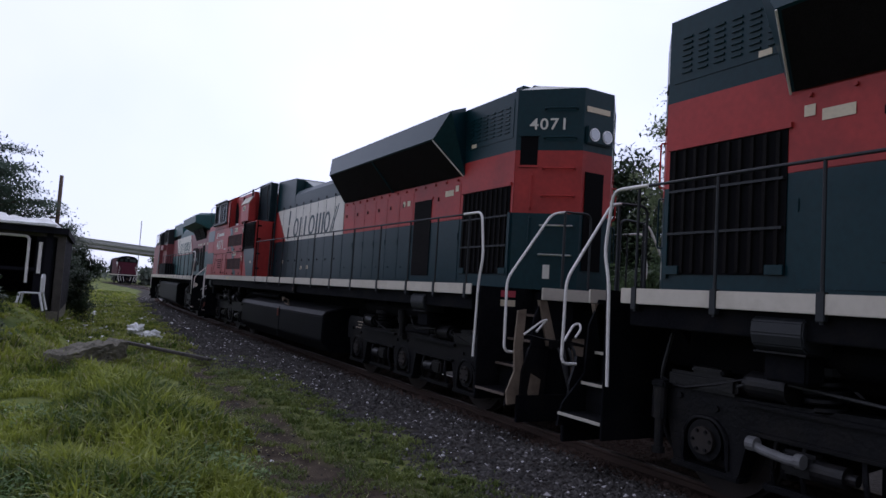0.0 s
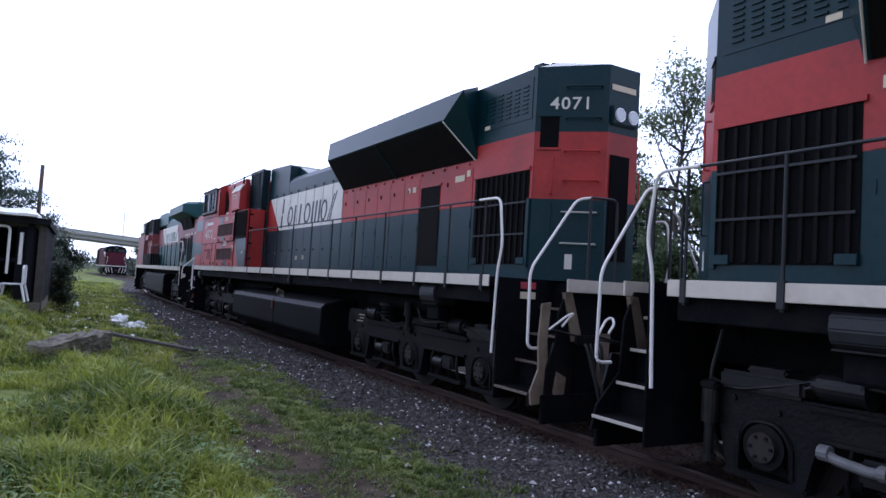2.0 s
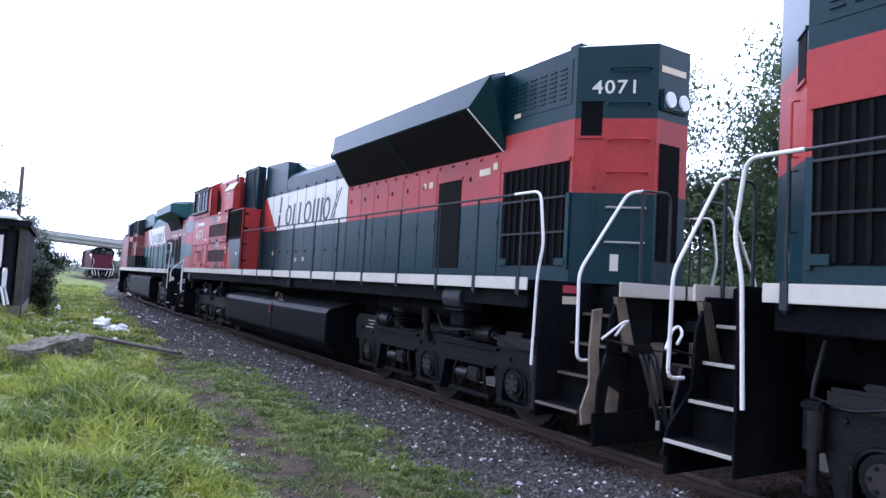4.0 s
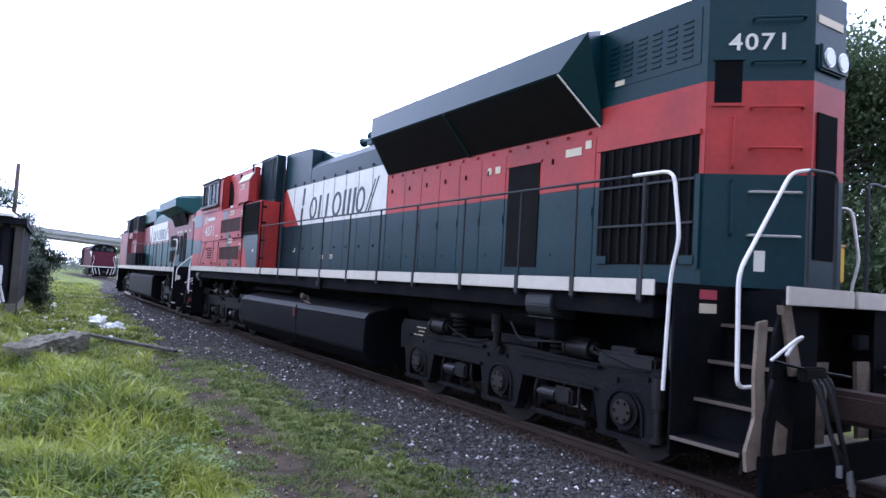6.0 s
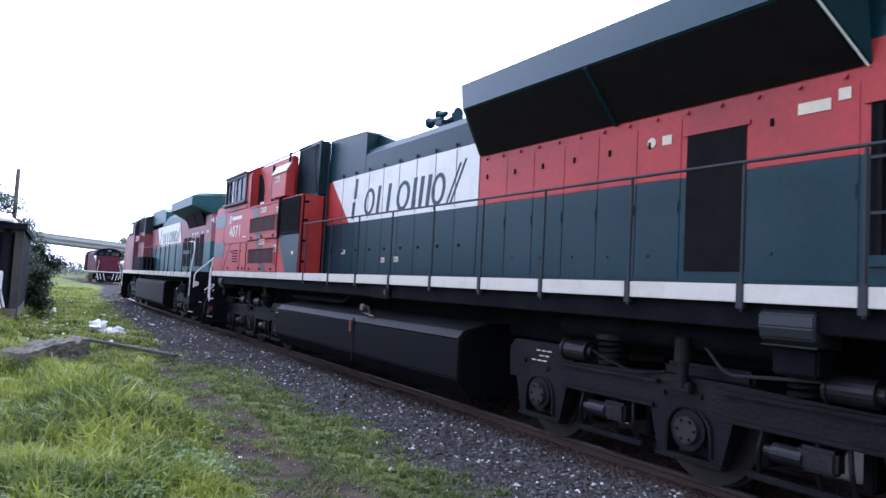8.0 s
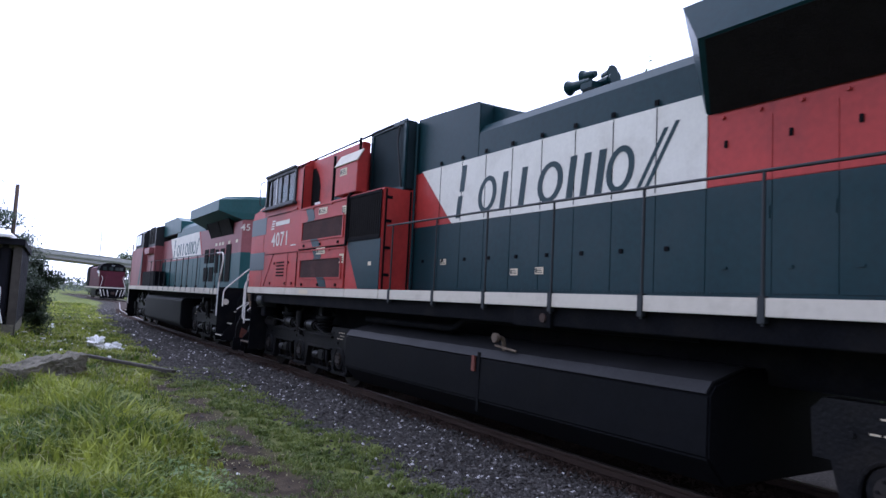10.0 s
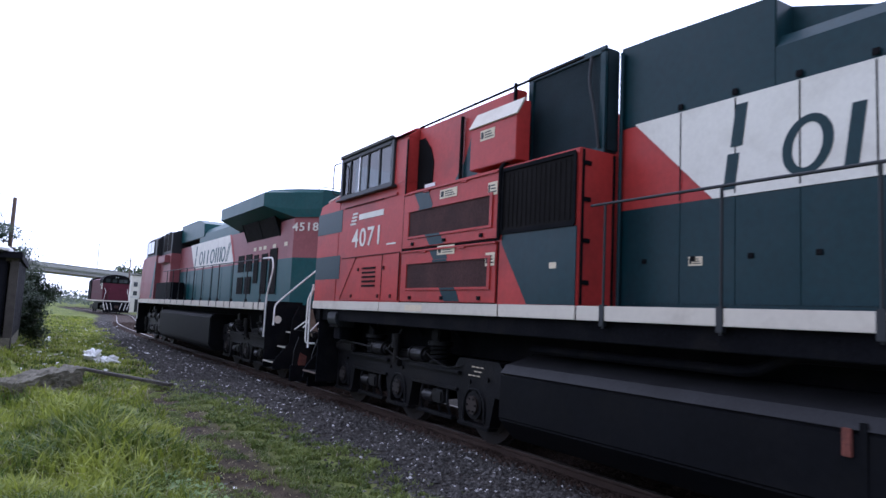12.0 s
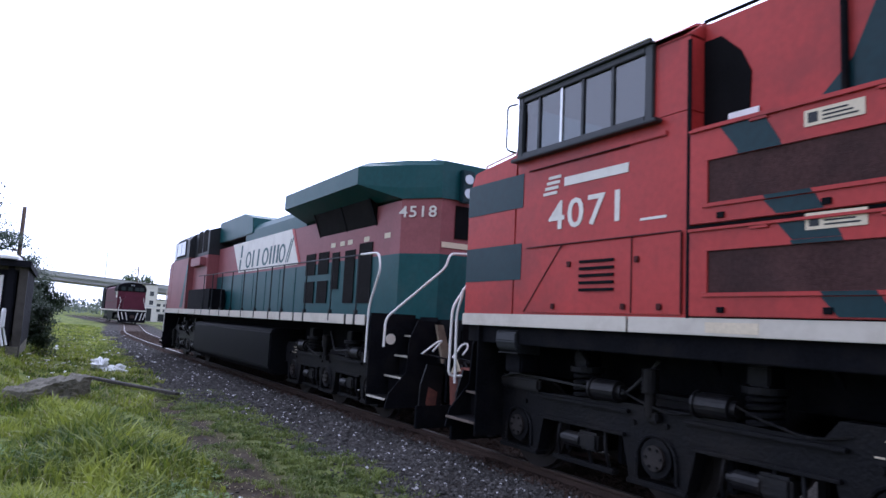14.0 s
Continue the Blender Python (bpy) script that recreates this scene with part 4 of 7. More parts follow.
    P("end_grille", box(-0.22, 0.12, -10.50, -10.482, 2.0, 3.42), DARK, "narrow dark end grille")
    lp = P("headlight_plate", box(-0.25, 0.25, -10.53, -10.482, 3.83, 4.1, 0.02), GREEN, "twin headlights on a dark plate")
    for sx in (-1, 1):
        part("lens", drum((sx * 0.12, -10.535, 3.965), "y", 0.08, 0.03, 24), LAMP, lp, "clear round headlight lens")
        part("lens_ring", drum((sx * 0.12, -10.528, 3.965), "y", 0.095, 0.03, 24), CHROME, lp)
    P("name_bar", box(-0.24, 0.2, -10.49, -10.482, 4.3, 4.38), LABEL, "pale plain bar for painted name")
    P("roof_loop", rod([(-0.5, -9.5, 4.74), (-0.5, -9.5, 4.86), (0.35, -9.5, 4.86), (0.35, -9.5, 4.74)], 0.014, 6), RAILGREEN)
    P("roof_box", box(-0.75, -0.5, -9.6, -9.4, 4.7, 4.79, 0.01), GREEN)
    # horn on the hood roof
    bm = rod([(0, -0.5, 4.26), (0, -0.5, 4.66)], 0.05, 8)
    box(-0.22, 0.22, -0.62, -0.38, 4.58, 4.68, 0.01, bm)
    horn = P("horn", bm, GREEN, "multi-trumpet air horn")
    for dx, dz, ln, sg in ((-0.16, 0.0, 0.44, 1), (0.0, 0.0, 0.36, -1), (0.16, 0.0, 0.40, 1), (-0.06, 0.13, 0.24, 1), (0.1, 0.13, 0.2, -1)):
        bm = drum((dx, -0.5 + sg * ln * 0.3, 4.70 + dz), "y", 0.045 if sg > 0 else 0.07, ln * 0.7, 12, taper=1.6 if sg > 0 else 0.6)
        drum((dx, -0.5 + sg * ln * 0.78, 4.70 + dz), "y", 0.05 if sg > 0 else 0.11, ln * 0.28, 14, bm, taper=2.2 if sg > 0 else 0.45)
        part("trumpet", bm, GREEN, horn)
    end_gear(L, -1, -10.79)
    end_gear(L, 1, 10.79)
    # equipment body and cab
    for sx in (-1, 1):
        X = 1.56
        def slab(name, y0, y1, z0, z1, mat, lab="", out=0.0, t=0.012, parent=None):
            return P(name, box(min(sx * (X + out), sx * (X + out + t)), max(sx * (X + out), sx * (X + out + t)), y0, y1, z0, z1, 0.003), mat, lab, parent)
        for z0, z1, v0, v1 in ((2.55, 3.40, 2.72, 3.1), (1.74, 2.50, 1.94, 2.3)):
            vb = slab("vent_door", 4.2, 6.66, z0, z1, RED, "red equipment door with a dark vent", t=0.03)
            slab("vent_screen", 4.36, 6.46, v0, v1, VENTMESH, "dark mesh vent", 0.03, 0.004, vb)
            for yy0, yy1, zz0, zz1 in ((4.30, 6.52, v1, v1 + 0.035), (4.30, 6.52, v0 - 0.035, v0), (6.46, 6.52, v0, v1), (4.30, 4.36, v0, v1)):
                slab("vent_frame", yy0, yy1, zz0, zz1, RED, "", 0.03, 0.02, vb)
            def lean(z):
                return 4.98 + (z - 1.74) * 0.58
            for za, zb in ((z0 + 0.01, v0 - 0.04), (v1 + 0.04, z1 - 0.01)):
                pts = [(lean(za), za), (lean(za) + 0.38, za), (lean(zb) + 0.42, zb), (lean(zb), zb)]
                part("green_stripe", prism(pts, "x", sx * 1.591, sx * 1.594), GREEN, vb, "dark green painted stripe")
            for za, zb in ((v0 - 0.034, v0 - 0.001), (v1 + 0.001, v1 + 0.034)):
                pts = [(lean(za), za), (lean(za) + 0.39, za), (lean(zb) + 0.39, zb), (lean(zb), zb)]
                part("green_stripe", prism(pts, "x", sx * 1.6105, sx * 1.6135), GREEN, vb)
            printed(slab("sticker", 5.15, 5.6, v1 + 0.1, v1 + 0.23, LABEL, "cream warning label", 0.034, 0.004, vb), sx, X + 0.0385, 5.15, 5.6, v1 + 0.1, v1 + 0.23)
            printed(slab("sticker", 4.22, 4.42, z1 - 0.3, z1 - 0.13, LABEL, "", 0.034, 0.004, vb), sx, X + 0.0385, 4.22, 4.42, z1 - 0.3, z1 - 0.13)
            # Black strips paint the shadow line below each door and the dark side joint.
            slab("door_seam", 4.18, 6.68, z0 - 0.035, z0 - 0.004, BLACK, "dark painted joint line", 0.001, 0.006, vb)
            slab("door_seam", 4.165, 4.195, z0, z1, BLACK, "", 0.001, 0.006, vb)
            slab("top_ledge", 4.2, 6.66, z1 - 0.02, z1 + 0.005, RED, "", 0.03, 0.025, vb)
            for yb in (4.9, 5.9):
                slab("hinge", yb, yb + 0.16, z1 - 0.045, z1 - 0.02, RED, "", 0.03, 0.02, vb)
            for yb in (4.5, 5.4, 6.3):
                slab("latch", yb, yb + 0.07, z0 + 0.03, z0 + 0.08, BLACK, "", 0.03, 0.02, vb)
        sb = slab("screen_panel", 2.82, 4.14, 2.60, 3.38, RED, "red panel with a ribbed dark screen")
        slab("screen", 2.84, 4.12, 2.63, 3.36, SCREEN, "", 0.012, 0.006, sb)
        for k in range(15):
            slab("screen_rib", 2.895 + k * 0.084, 2.91 + k * 0.084, 2.66, 3.33, SCREEN, "", 0.018, 0.008, sb)
        for y0, y1, z0, z1 in ((2.83, 4.13, 3.36, 3.41), (2.83, 4.13, 2.58, 2.63), (2.81, 2.85, 2.6, 3.38), (4.10, 4.15, 2.6, 3.38)):
            slab("screen_frame", y0, y1, z0, z1, BLACK, "sooty screen frame", 0.012, 0.022, sb)
        P("green_wedge", prism([(2.8, 1.73), (3.6, 1.73), (4.12, 2.47), (4.12, 2.58), (2.8, 2.58)], "x", sx * 1.561, sx * 1.574), GREEN, "dark green slanted paint panel")
        P("red_wedge", prism([(3.6, 1.73), (4.16, 1.73), (4.16, 2.58), (4.12, 2.58), (4.12, 2.47)], "x", sx * 1.561, sx * 1.573), RED)
        slab("sticker", 3.1, 3.22, 2.13, 2.2, LABEL, "", 0.014, 0.004)
        for xa in (1.04, 1.50):
            P("end_seam", box(min(sx * xa, sx * (xa + 0.03)), max(sx * xa, sx * (xa + 0.03)), 2.768, 2.782, 1.74, 3.42), BLACK, "dark painted joint line")
        for zb in (1.95, 2.4, 2.85, 3.25):
            P("end_hinge", box(min(sx * 1.40, sx * 1.50), max(sx * 1.40, sx * 1.50), 2.765, 2.782, zb, zb + 0.05, 0.004), BLACK)
        # upper works
        P("upper_side", box(min(sx * 1.2, sx * 1.36), max(sx * 1.2, sx * 1.36), 4.17, 6.7, 3.44, 4.50, 0.02), RED, "red upper body side")
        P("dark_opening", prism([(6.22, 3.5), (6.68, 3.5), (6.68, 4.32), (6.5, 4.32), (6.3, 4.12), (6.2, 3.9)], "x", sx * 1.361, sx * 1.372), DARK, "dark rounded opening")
        P("green_patch", prism([(5.02, 3.5), (5.6, 3.5), (5.35, 3.75), (5.15, 4.2), (5.02, 4.3)], "x", sx * 1.361, sx * 1.364), GREEN)
        P("locker", prism([(1.36, 3.5), (1.575, 3.5), (1.575, 4.06), (1.47, 4.26), (1.36, 4.27)], "y", 3.9, 4.9, bevel=0.01) if sx > 0 else prism([(-1.36, 3.5), (-1.575, 3.5), (-1.575, 4.06), (-1.47, 4.26), (-1.36, 4.27)], "y", 3.9, 4.9, bevel=0.01), RED, "red equipment locker with sloped lid")
        printed(P("sticker", box(min(sx * 1.576, sx * 1.58), max(sx * 1.576, sx * 1.58), 4.35, 4.67, 3.86, 4.0), LABEL), sx, 1.5805, 4.35, 4.67, 3.86, 4.0)
        P("lamp_plate", box(min(sx * 1.37, sx * 1.385), max(sx * 1.37, sx * 1.385), 6.12, 6.42, 3.50, 3.56, 0.004), PLASTIC, "small bright white plate")
        P("locker_lid", prism([(1.46, 4.28), (1.585, 4.06), (1.60, 4.07), (1.475, 4.295)] if sx > 0 else [(-1.46, 4.28), (-1.585, 4.06), (-1.60, 4.07), (-1.475, 4.295)], "y", 3.88, 4.92), SILL, "pale worn locker lid")
        P("drain_pipe", rod([(sx * 1.4, 5.39, 3.42), (sx * 1.4, 5.39, 4.40)], 0.028, 8), BLACK)
        P("corner_pipe", rod([(sx * 1.6, 4.16, 2.52), (sx * 1.6, 4.16, 3.46), (sx * 1.42, 4.15, 3.55), (sx * 1.42, 4.15, 4.55)], 0.026, 8), BLACK, "thick dark corner pipe")
        P("overflow_hose", rod([(sx * 1.22, 3.0, 4.6), (sx * 1.26, 3.0, 4.3), (sx * 1.25, 2.9, 3.9), (sx * 1.22, 2.86, 3.5)], 0.018, 8), SLATE, "grey overflow hose")
        for y0, y1, z0, z1 in ((2.79, 4.16, 4.6, 4.68), (2.79, 4.16, 3.44, 3.52), (2.79, 2.88, 3.5, 4.64), (4.06, 4.16, 3.5, 4.64)):
            P("filter_frame", box(min(sx * 1.17, sx * 1.205), max(sx * 1.17, sx * 1.205), y0, y1, z0, z1, 0.006), GREEN, "dark green filter frame")
        P("upper_screen", box(min(sx * 0.97, sx * 1.18), max(sx * 0.97, sx * 1.18), 2.79, 4.16, 3.46, 4.66, 0.02), FILTER, "dark inertial filter screen")
        P("vertical_pipe", rod([(sx * 1.02, 2.72, 1.75), (sx * 1.02, 2.72, 4.6)], 0.022, 8), GREEN)
        P("roof_rail", rod([(sx * 1.35, 3.0, 4.56), (sx * 1.35, 6.7, 4.53)], 0.018, 6), BLACK)
    P("equipment_body", box(-1.56, 1.56, 2.78, 6.69, 1.70, 3.44, 0.01), RED, "wide red equipment body")
    P("upper_body", prism([(-1.2, 3.44), (1.2, 3.44), (1.2, 4.30), (0.8, 4.5), (-0.8, 4.5), (-1.2, 4.30)], "y", 4.1, 6.75), RED)
    P("cab", box(-1.56, 1.56, 6.69, 9.26, 1.70, 3.64, 0.012), RED, "red wide crew cab")
    P("cab_rear", box(-1.56, 1.56, 6.69, 7.14, 3.64, 4.36), RED)
    P("cab_top", prism([(-1.56, 4.34), (1.56, 4.34), (1.56, 4.37), (1.38, 4.50), (0.8, 4.64), (-0.8, 4.64), (-1.38, 4.50), (-1.56, 4.37)], "y", 6.69, 9.26), RED)
    for sx in (-1, 1):
        P("cab_pillar", box(min(sx * 1.44, sx * 1.56), max(sx * 1.44, sx * 1.56), 9.16, 9.26, 3.64, 4.35), RED)
        P("crew_seat", box(sx * 0.85 - 0.26, sx * 0.85 + 0.26, 7.5, 7.72, 3.3, 4.05, 0.06), BLACK, "dark crew seat behind the glass")
        P("sun_blind", box(min(sx * 1.5, sx * 1.51), max(sx * 1.5, sx * 1.51), 8.5, 9.1, 4.18, 4.34), WOOD)
    P("cab_console", box(-1.2, 1.2, 8.6, 9.1, 3.6, 3.85, 0.04), BLACK)
    P("cab_roof", prism([(-1.6, 4.40), (-1.4, 4.53), (-0.8, 4.67), (0.8, 4.67), (1.4, 4.53), (1.6, 4.40), (1.4, 4.50), (0.8, 4.645), (-0.8, 4.645), (-1.4, 4.50)], "y", 6.75, 9.4), RED)
    nose = [(9.26, 1.70), (10.34, 1.70), (10.34, 3.35), (10.2, 3.62), (9.26, 3.72)]
    P("nose", prism(nose, "x", -1.56, 1.56, bevel=0.02), RED, "red short nose")
    for xa, xb in ((-1.44, -1.3), (-0.1, 0.1), (1.3, 1.44)):
        P("windshield_post", prism([(9.24, 3.66), (9.5, 3.66), (9.27, 4.44), (9.24, 4.44)], "x", xa, xb), RED)
    for sx in (-1, 1):
        ws = P("windshield", prism([(9.47, 3.70), (9.48, 3.70), (9.28, 4.42), (9.27, 4.42)], "x", sx * 0.105, sx * 1.295), CLEAR)
        ws.visible_shadow = False
        X0, X1 = min(sx * 1.54, sx * 1.60), max(sx * 1.54, sx * 1.60)
        wf = P("window_frame", box(X0, X1, 7.10, 7.2, 3.62, 4.40, 0.008), FRAMEGREY, "dark framed cab window")
        for y0, y1, z0, z1 in ((9.14, 9.24, 3.62, 4.40), (7.2, 9.14, 3.62, 3.69), (7.2, 9.14, 4.33, 4.40)):
            part("frame_bar", box(X0, X1, y0, y1, z0, z1, 0.008), FRAMEGREY, wf)
        for y0, y1 in ((7.2, 7.64), (7.66, 8.44), (8.46, 9.14)):
            pane = part("pane", box(min(sx * 1.562, sx * 1.566), max(sx * 1.562, sx * 1.566), y0, y1, 3.69, 4.33), CLEAR, wf)
            pane.visible_shadow = False
        for yb, mt in ((7.65, FRAMEGREY), (8.1, RAILGREEN), (8.45, CHROME), (8.85, RAILGREEN)):
            part("mullion", box(min(sx * 1.555, sx * 1.585), max(sx * 1.555, sx * 1.585), yb - 0.018, yb + 0.018, 3.66, 4.36), mt, wf)
        part("window_ledge", box(min(sx * 1.56, sx * 1.67), max(sx * 1.56, sx * 1.67), 7.0, 9.28, 3.58, 3.62, 0.01), FRAMEGREY, wf)
        part("awning", box(min(sx * 1.56, sx * 1.64), max(sx * 1.56, sx * 1.64), 7.1, 9.24, 4.40, 4.43, 0.006), FRAMEGREY, wf)
        # The bright highlight on the roof edge is drawn as a pale strip.
        part("gutter", box(min(sx * 1.60, sx * 1.65), max(sx * 1.60, sx * 1.65), 7.1, 9.2, 4.432, 4.448, 0.003), SILL, wf, "pale strip painted as the roof edge highlight")
        part("mirror_frame", rod([(sx * 1.6, 9.26, 3.72), (sx * 1.72, 9.3, 3.74), (sx * 1.72, 9.3, 4.3), (sx * 1.6, 9.26, 4.34)], 0.012, 6), RAILGREEN, wf)
        P("cab_ridge", box(min(sx * 1.56, sx * 1.585), max(sx * 1.56, sx * 1.585), 6.94, 8.92, 3.44, 3.49, 0.008), RED)
        P("cab_edge", box(min(sx * 1.56, sx * 1.572), max(sx * 1.56, sx * 1.572), 6.67, 6.71, 1.72, 4.3), BLACK)
        # lower access hatch with a slanted edge and louvres
        ht = P("access_hatch", prism([(6.76, 1.75), (9.0, 1.75), (8.5, 2.45), (6.76, 2.5)], "x", sx * 1.561, sx * 1.576), RED, "red hatch with four louvres")
        for k in range(5):
            part("louvre", box(min(sx * 1.576, sx * 1.592), max(sx * 1.576, sx * 1.592), 7.58, 8.08, 1.98 + k * 0.075, 2.01 + k * 0.075), BLACK, ht)
        for p, q in (((6.76, 2.51), (9.0, 2.51)), ((8.38, 2.50), (9.02, 1.76)), ((6.76, 2.50), (6.76, 1.76)), ((7.35, 2.50), (7.35, 1.76)), ((7.4, 3.44), (9.0, 3.44))):
            part("hatch_seam", rod([(sx * 1.577, *p), (sx * 1.577, *q)], 0.009, 5), SEAM, ht)
        for yb, zb in ((8.25, 2.28), (7.28, 2.28), (8.5, 1.82), (7.45, 1.82), (7.0, 1.82)):
            part("hatch_latch", box(min(sx * 1.576, sx * 1.596), max(sx * 1.576, sx * 1.596), yb - 0.03, yb + 0.03, zb - 0.03, zb + 0.03, 0.006), SEAM, ht)
        P("nose_stripe", box(min(sx * 1.562, sx * 1.566), max(sx * 1.562, sx * 1.566), 9.12, 10.32, 3.02, 3.44), GREEN, "dark green nose stripe")
        P("nose_stripe", box(min(sx * 1.562, sx * 1.566), max(sx * 1.562, sx * 1.566), 9.12, 10.32, 2.14, 2.58), GREEN, "dark green nose stripe")
        P("nose_rail", rod([(sx * 1.45, 9.35, 3.74), (sx * 1.45, 9.35, 3.8), (sx * 1.45, 10.1, 3.72), (sx * 1.45, 10.1, 3.66)], 0.014, 6), RAILWHITE)
        # plain emblem and name bar, then the number
        for k in range(4):
            P("emblem_bar", box(min(sx * 1.562, sx * 1.568), max(sx * 1.562, sx * 1.568), 8.50 - 0.02 * k, 8.74 - 0.03 * k, 3.1 + k * 0.06, 3.135 + k * 0.06), WHITE, "white plain emblem bars")
        P("name_bar", box(min(sx * 1.562, sx * 1.568), max(sx * 1.562, sx * 1.568), 7.42, 8.38, 3.17, 3.27), WHITE, "white plain bar for a painted name")
        if number:
            m = Matrix.Translation((sx * 1.562, 8.03, 2.83)) @ pose(0, 0, 0, 90, 0, -90 if sx < 0 else 90)
            lettering("road_number", number, 0.46, m, WHITE, L, wide=1.2)
        P("name_bar", box(min(sx * 1.562, sx * 1.566), max(sx * 1.562, sx * 1.566), 6.94, 7.26, 2.655, 2.68), WHITE)
    return L


def ge_locomotive(number, label):
    """A six-axle locomotive with an overhanging radiator roof and a rounded cab. y is forward (the cab end), the middle at 0."""
    L = thing("diesel_locomotive", label, "locomotive", "locomotives of the moving consist")
    P = lambda name, bm, mat, lab="", parent=None: part(name, bm, mat, parent or L, lab)
    P("deck", box(-1.54, 1.54, -9.15, 10.3, 1.50, 1.64, 0.01), BLACK, "black running deck")
    P("rear_platform", box(-0.6, 0.6, -10.7, -9.15, 1.48, 1.64, 0.01), BLACK)
    P("front_platform", box(-0.6, 0.6, 10.3, 10.95, 1.48, 1.64, 0.01), BLACK)
    P("underframe", box(-0.62, 0.62, -10.7, 10.8, 0.9, 1.50, 0.03), BLACK, "black steel underframe beam")
    tank = [(-1.50, 0.32), (-1.32, 0.16), (1.32, 0.16), (1.50, 0.32), (1.50, 1.18), (1.40, 1.26), (-1.40, 1.26), (-1.50, 1.18)]
    P("fuel_tank", prism(tank, "y", -3.75, 4.6, bevel=0.03), TANK, "boxy black fuel tank")
    for axles in ((-8.55, -6.5, -4.5), (5.3, 7.3, 9.3)):
        truck(L, axles)
        for ya in axles:
            WHEELS.append((wheelset(L, ya), ya, False))
    P("hood_lower", box(-0.92, 0.92, -9.0, 4.4, 1.64, 2.80), TEAL, "teal lower hood")
    P("hood_band", box(-0.922, 0.922, -9.0, 4.4, 2.80, 3.78), FADED, "faded red band along the hood")
    top = [(-0.92, 3.78), (0.92, 3.78), (0.92, 4.1), (0.8, 4.28), (0.55, 4.36), (-0.55, 4.36), (-0.8, 4.28), (-0.92, 4.1)]
    P("hood_top", prism(top, "y", -4.1, 1.2), TEAL, "teal rounded hood roof")
    P("equipment_top", prism([(0.4, 4.0), (4.5, 4.0), (4.5, 4.72), (1.5, 4.72), (0.5, 4.5)], "x", -0.95, 0.95, bevel=0.02), TEAL, "teal raised equipment hood")
    # overhanging radiator roof that draws in to the faceted rear end
    plan = [(-0.92, -9.0), (-0.45, -9.62), (0.45, -9.62), (0.92, -9.0)]
    P("end_lower", prism(plan, "z", 1.64, 2.80), TEAL)
    P("end_band", prism(plan, "z", 2.80, 3.80), FADED)
    secs = []
    for y, a, b, c, z0, z1, z2, z3 in ((-4.1, 0.95, 1.5, 1.30, 3.84, 4.10, 4.44, 4.52), (-8.25, 0.95, 1.5, 1.30, 3.84, 4.10, 4.44, 4.54), (-9.02, 0.94, 0.97, 0.88, 3.80, 4.0, 4.42, 4.52), (-9.66, 0.47, 0.49, 0.45, 3.80, 4.0, 4.40, 4.48)):
        secs.append([(-a, y, z0), (a, y, z0), (b, y, z1), (b, y, z2), (c, y, z3), (-c, y, z3), (-b, y, z2), (-b, y, z1)])
    bm = bmesh.new()
    rings = [[bm.verts.new(p) for p in sec] for sec in secs]
    for r0, r1 in zip(rings, rings[1:]):
        for k in range(8):
            bm.faces.new((r0[k], r0[(k + 1) % 8], r1[(k + 1) % 8], r1[k]))
    bm.faces.new(rings[0])
    bm.faces.new(rings[-1])
    P("radiator_roof", bm, TEAL, "teal overhanging radiator roof")
    for sx in (-1, 1):
        ys = [-9.1, -8.6, -8.2, -6.0, -5.4, -4.5, -3.6, -2.4, -1.2, 0.0, 1.2, 2.4, 3.6, 4.6, 7.4, 10.3]
        for a, b in zip(ys, ys[1:]):
            P("sill_panel", box(min(sx * 1.54, sx * 1.558), max(sx * 1.54, sx * 1.558), a + 0.05, b - 0.05, 1.48, 1.66, 0.004), SILL, "white painted sill panel")
        # slanted screen below the radiator roof
        P("radiator_screen", prism([(sx * 0.925, 3.42), (sx * 1.12, 3.96), (sx * 0.925, 3.96)], "y", -8.0, -5.1), SCREEN, "dark slanted radiator screen")
        for yr in (-8.0, -6.6, -5.1):
            P("screen_frame", prism([(sx * 0.925, 3.40), (sx * 1.14, 3.97), (sx * 1.1, 3.97), (sx * 0.925, 3.46)], "y", yr - 0.03, yr + 0.03), BLACK)
        for y0, y1, z0, z1 in ((-7.9, -7.3, 1.9, 3.1), (-7.1, -6.6, 1.9, 3.0), (-6.3, -5.9, 2.2, 3.0), (-5.7, -5.1, 1.9, 2.4), (-5.7, -5.1, 2.55, 3.05), (-4.9, -4.3, 1.9, 2.4), (-4.9, -4.3, 2.55, 3.05)):
            P("dark_vent", box(min(sx * 0.925, sx * 0.94), max(sx * 0.925, sx * 0.94), y0, y1, z0, z1), SCREEN, "dark hood vent")
        for yl in (-8.5, -7.6, -6.8, -6.4, -5.9):
            P("sticker", box(min(sx * 0.925, sx * 0.93), max(sx * 0.925, sx * 0.93), yl - 0.12, yl + 0.12, 3.12, 3.22), LABEL)
        pn = P("name_panel", prism([(-3.75, 2.86), (1.7, 2.86), (2.55, 3.80), (-3.1, 3.80)], "x", sx * 0.924, sx * 0.936), WHITE, "white slanted name panel with dark bars")
        wordmark(pn, sx, -2.95, 1.75, 2.94, 3.70, 0.937, TEAL)
        P("red_edge", prism([(-3.75, 2.86), (-3.1, 3.80), (-3.25, 3.80), (-3.9, 2.86)], "x", sx * 0.924, sx * 0.934), RED)
        for a in np.arange(-3.6, 4.2, 1.2):
            P("hood_panel", box(min(sx * 0.92, sx * 0.93), max(sx * 0.92, sx * 0.93), a + 0.02, a + 1.16, 1.7, 2.78, 0.004), TEAL)
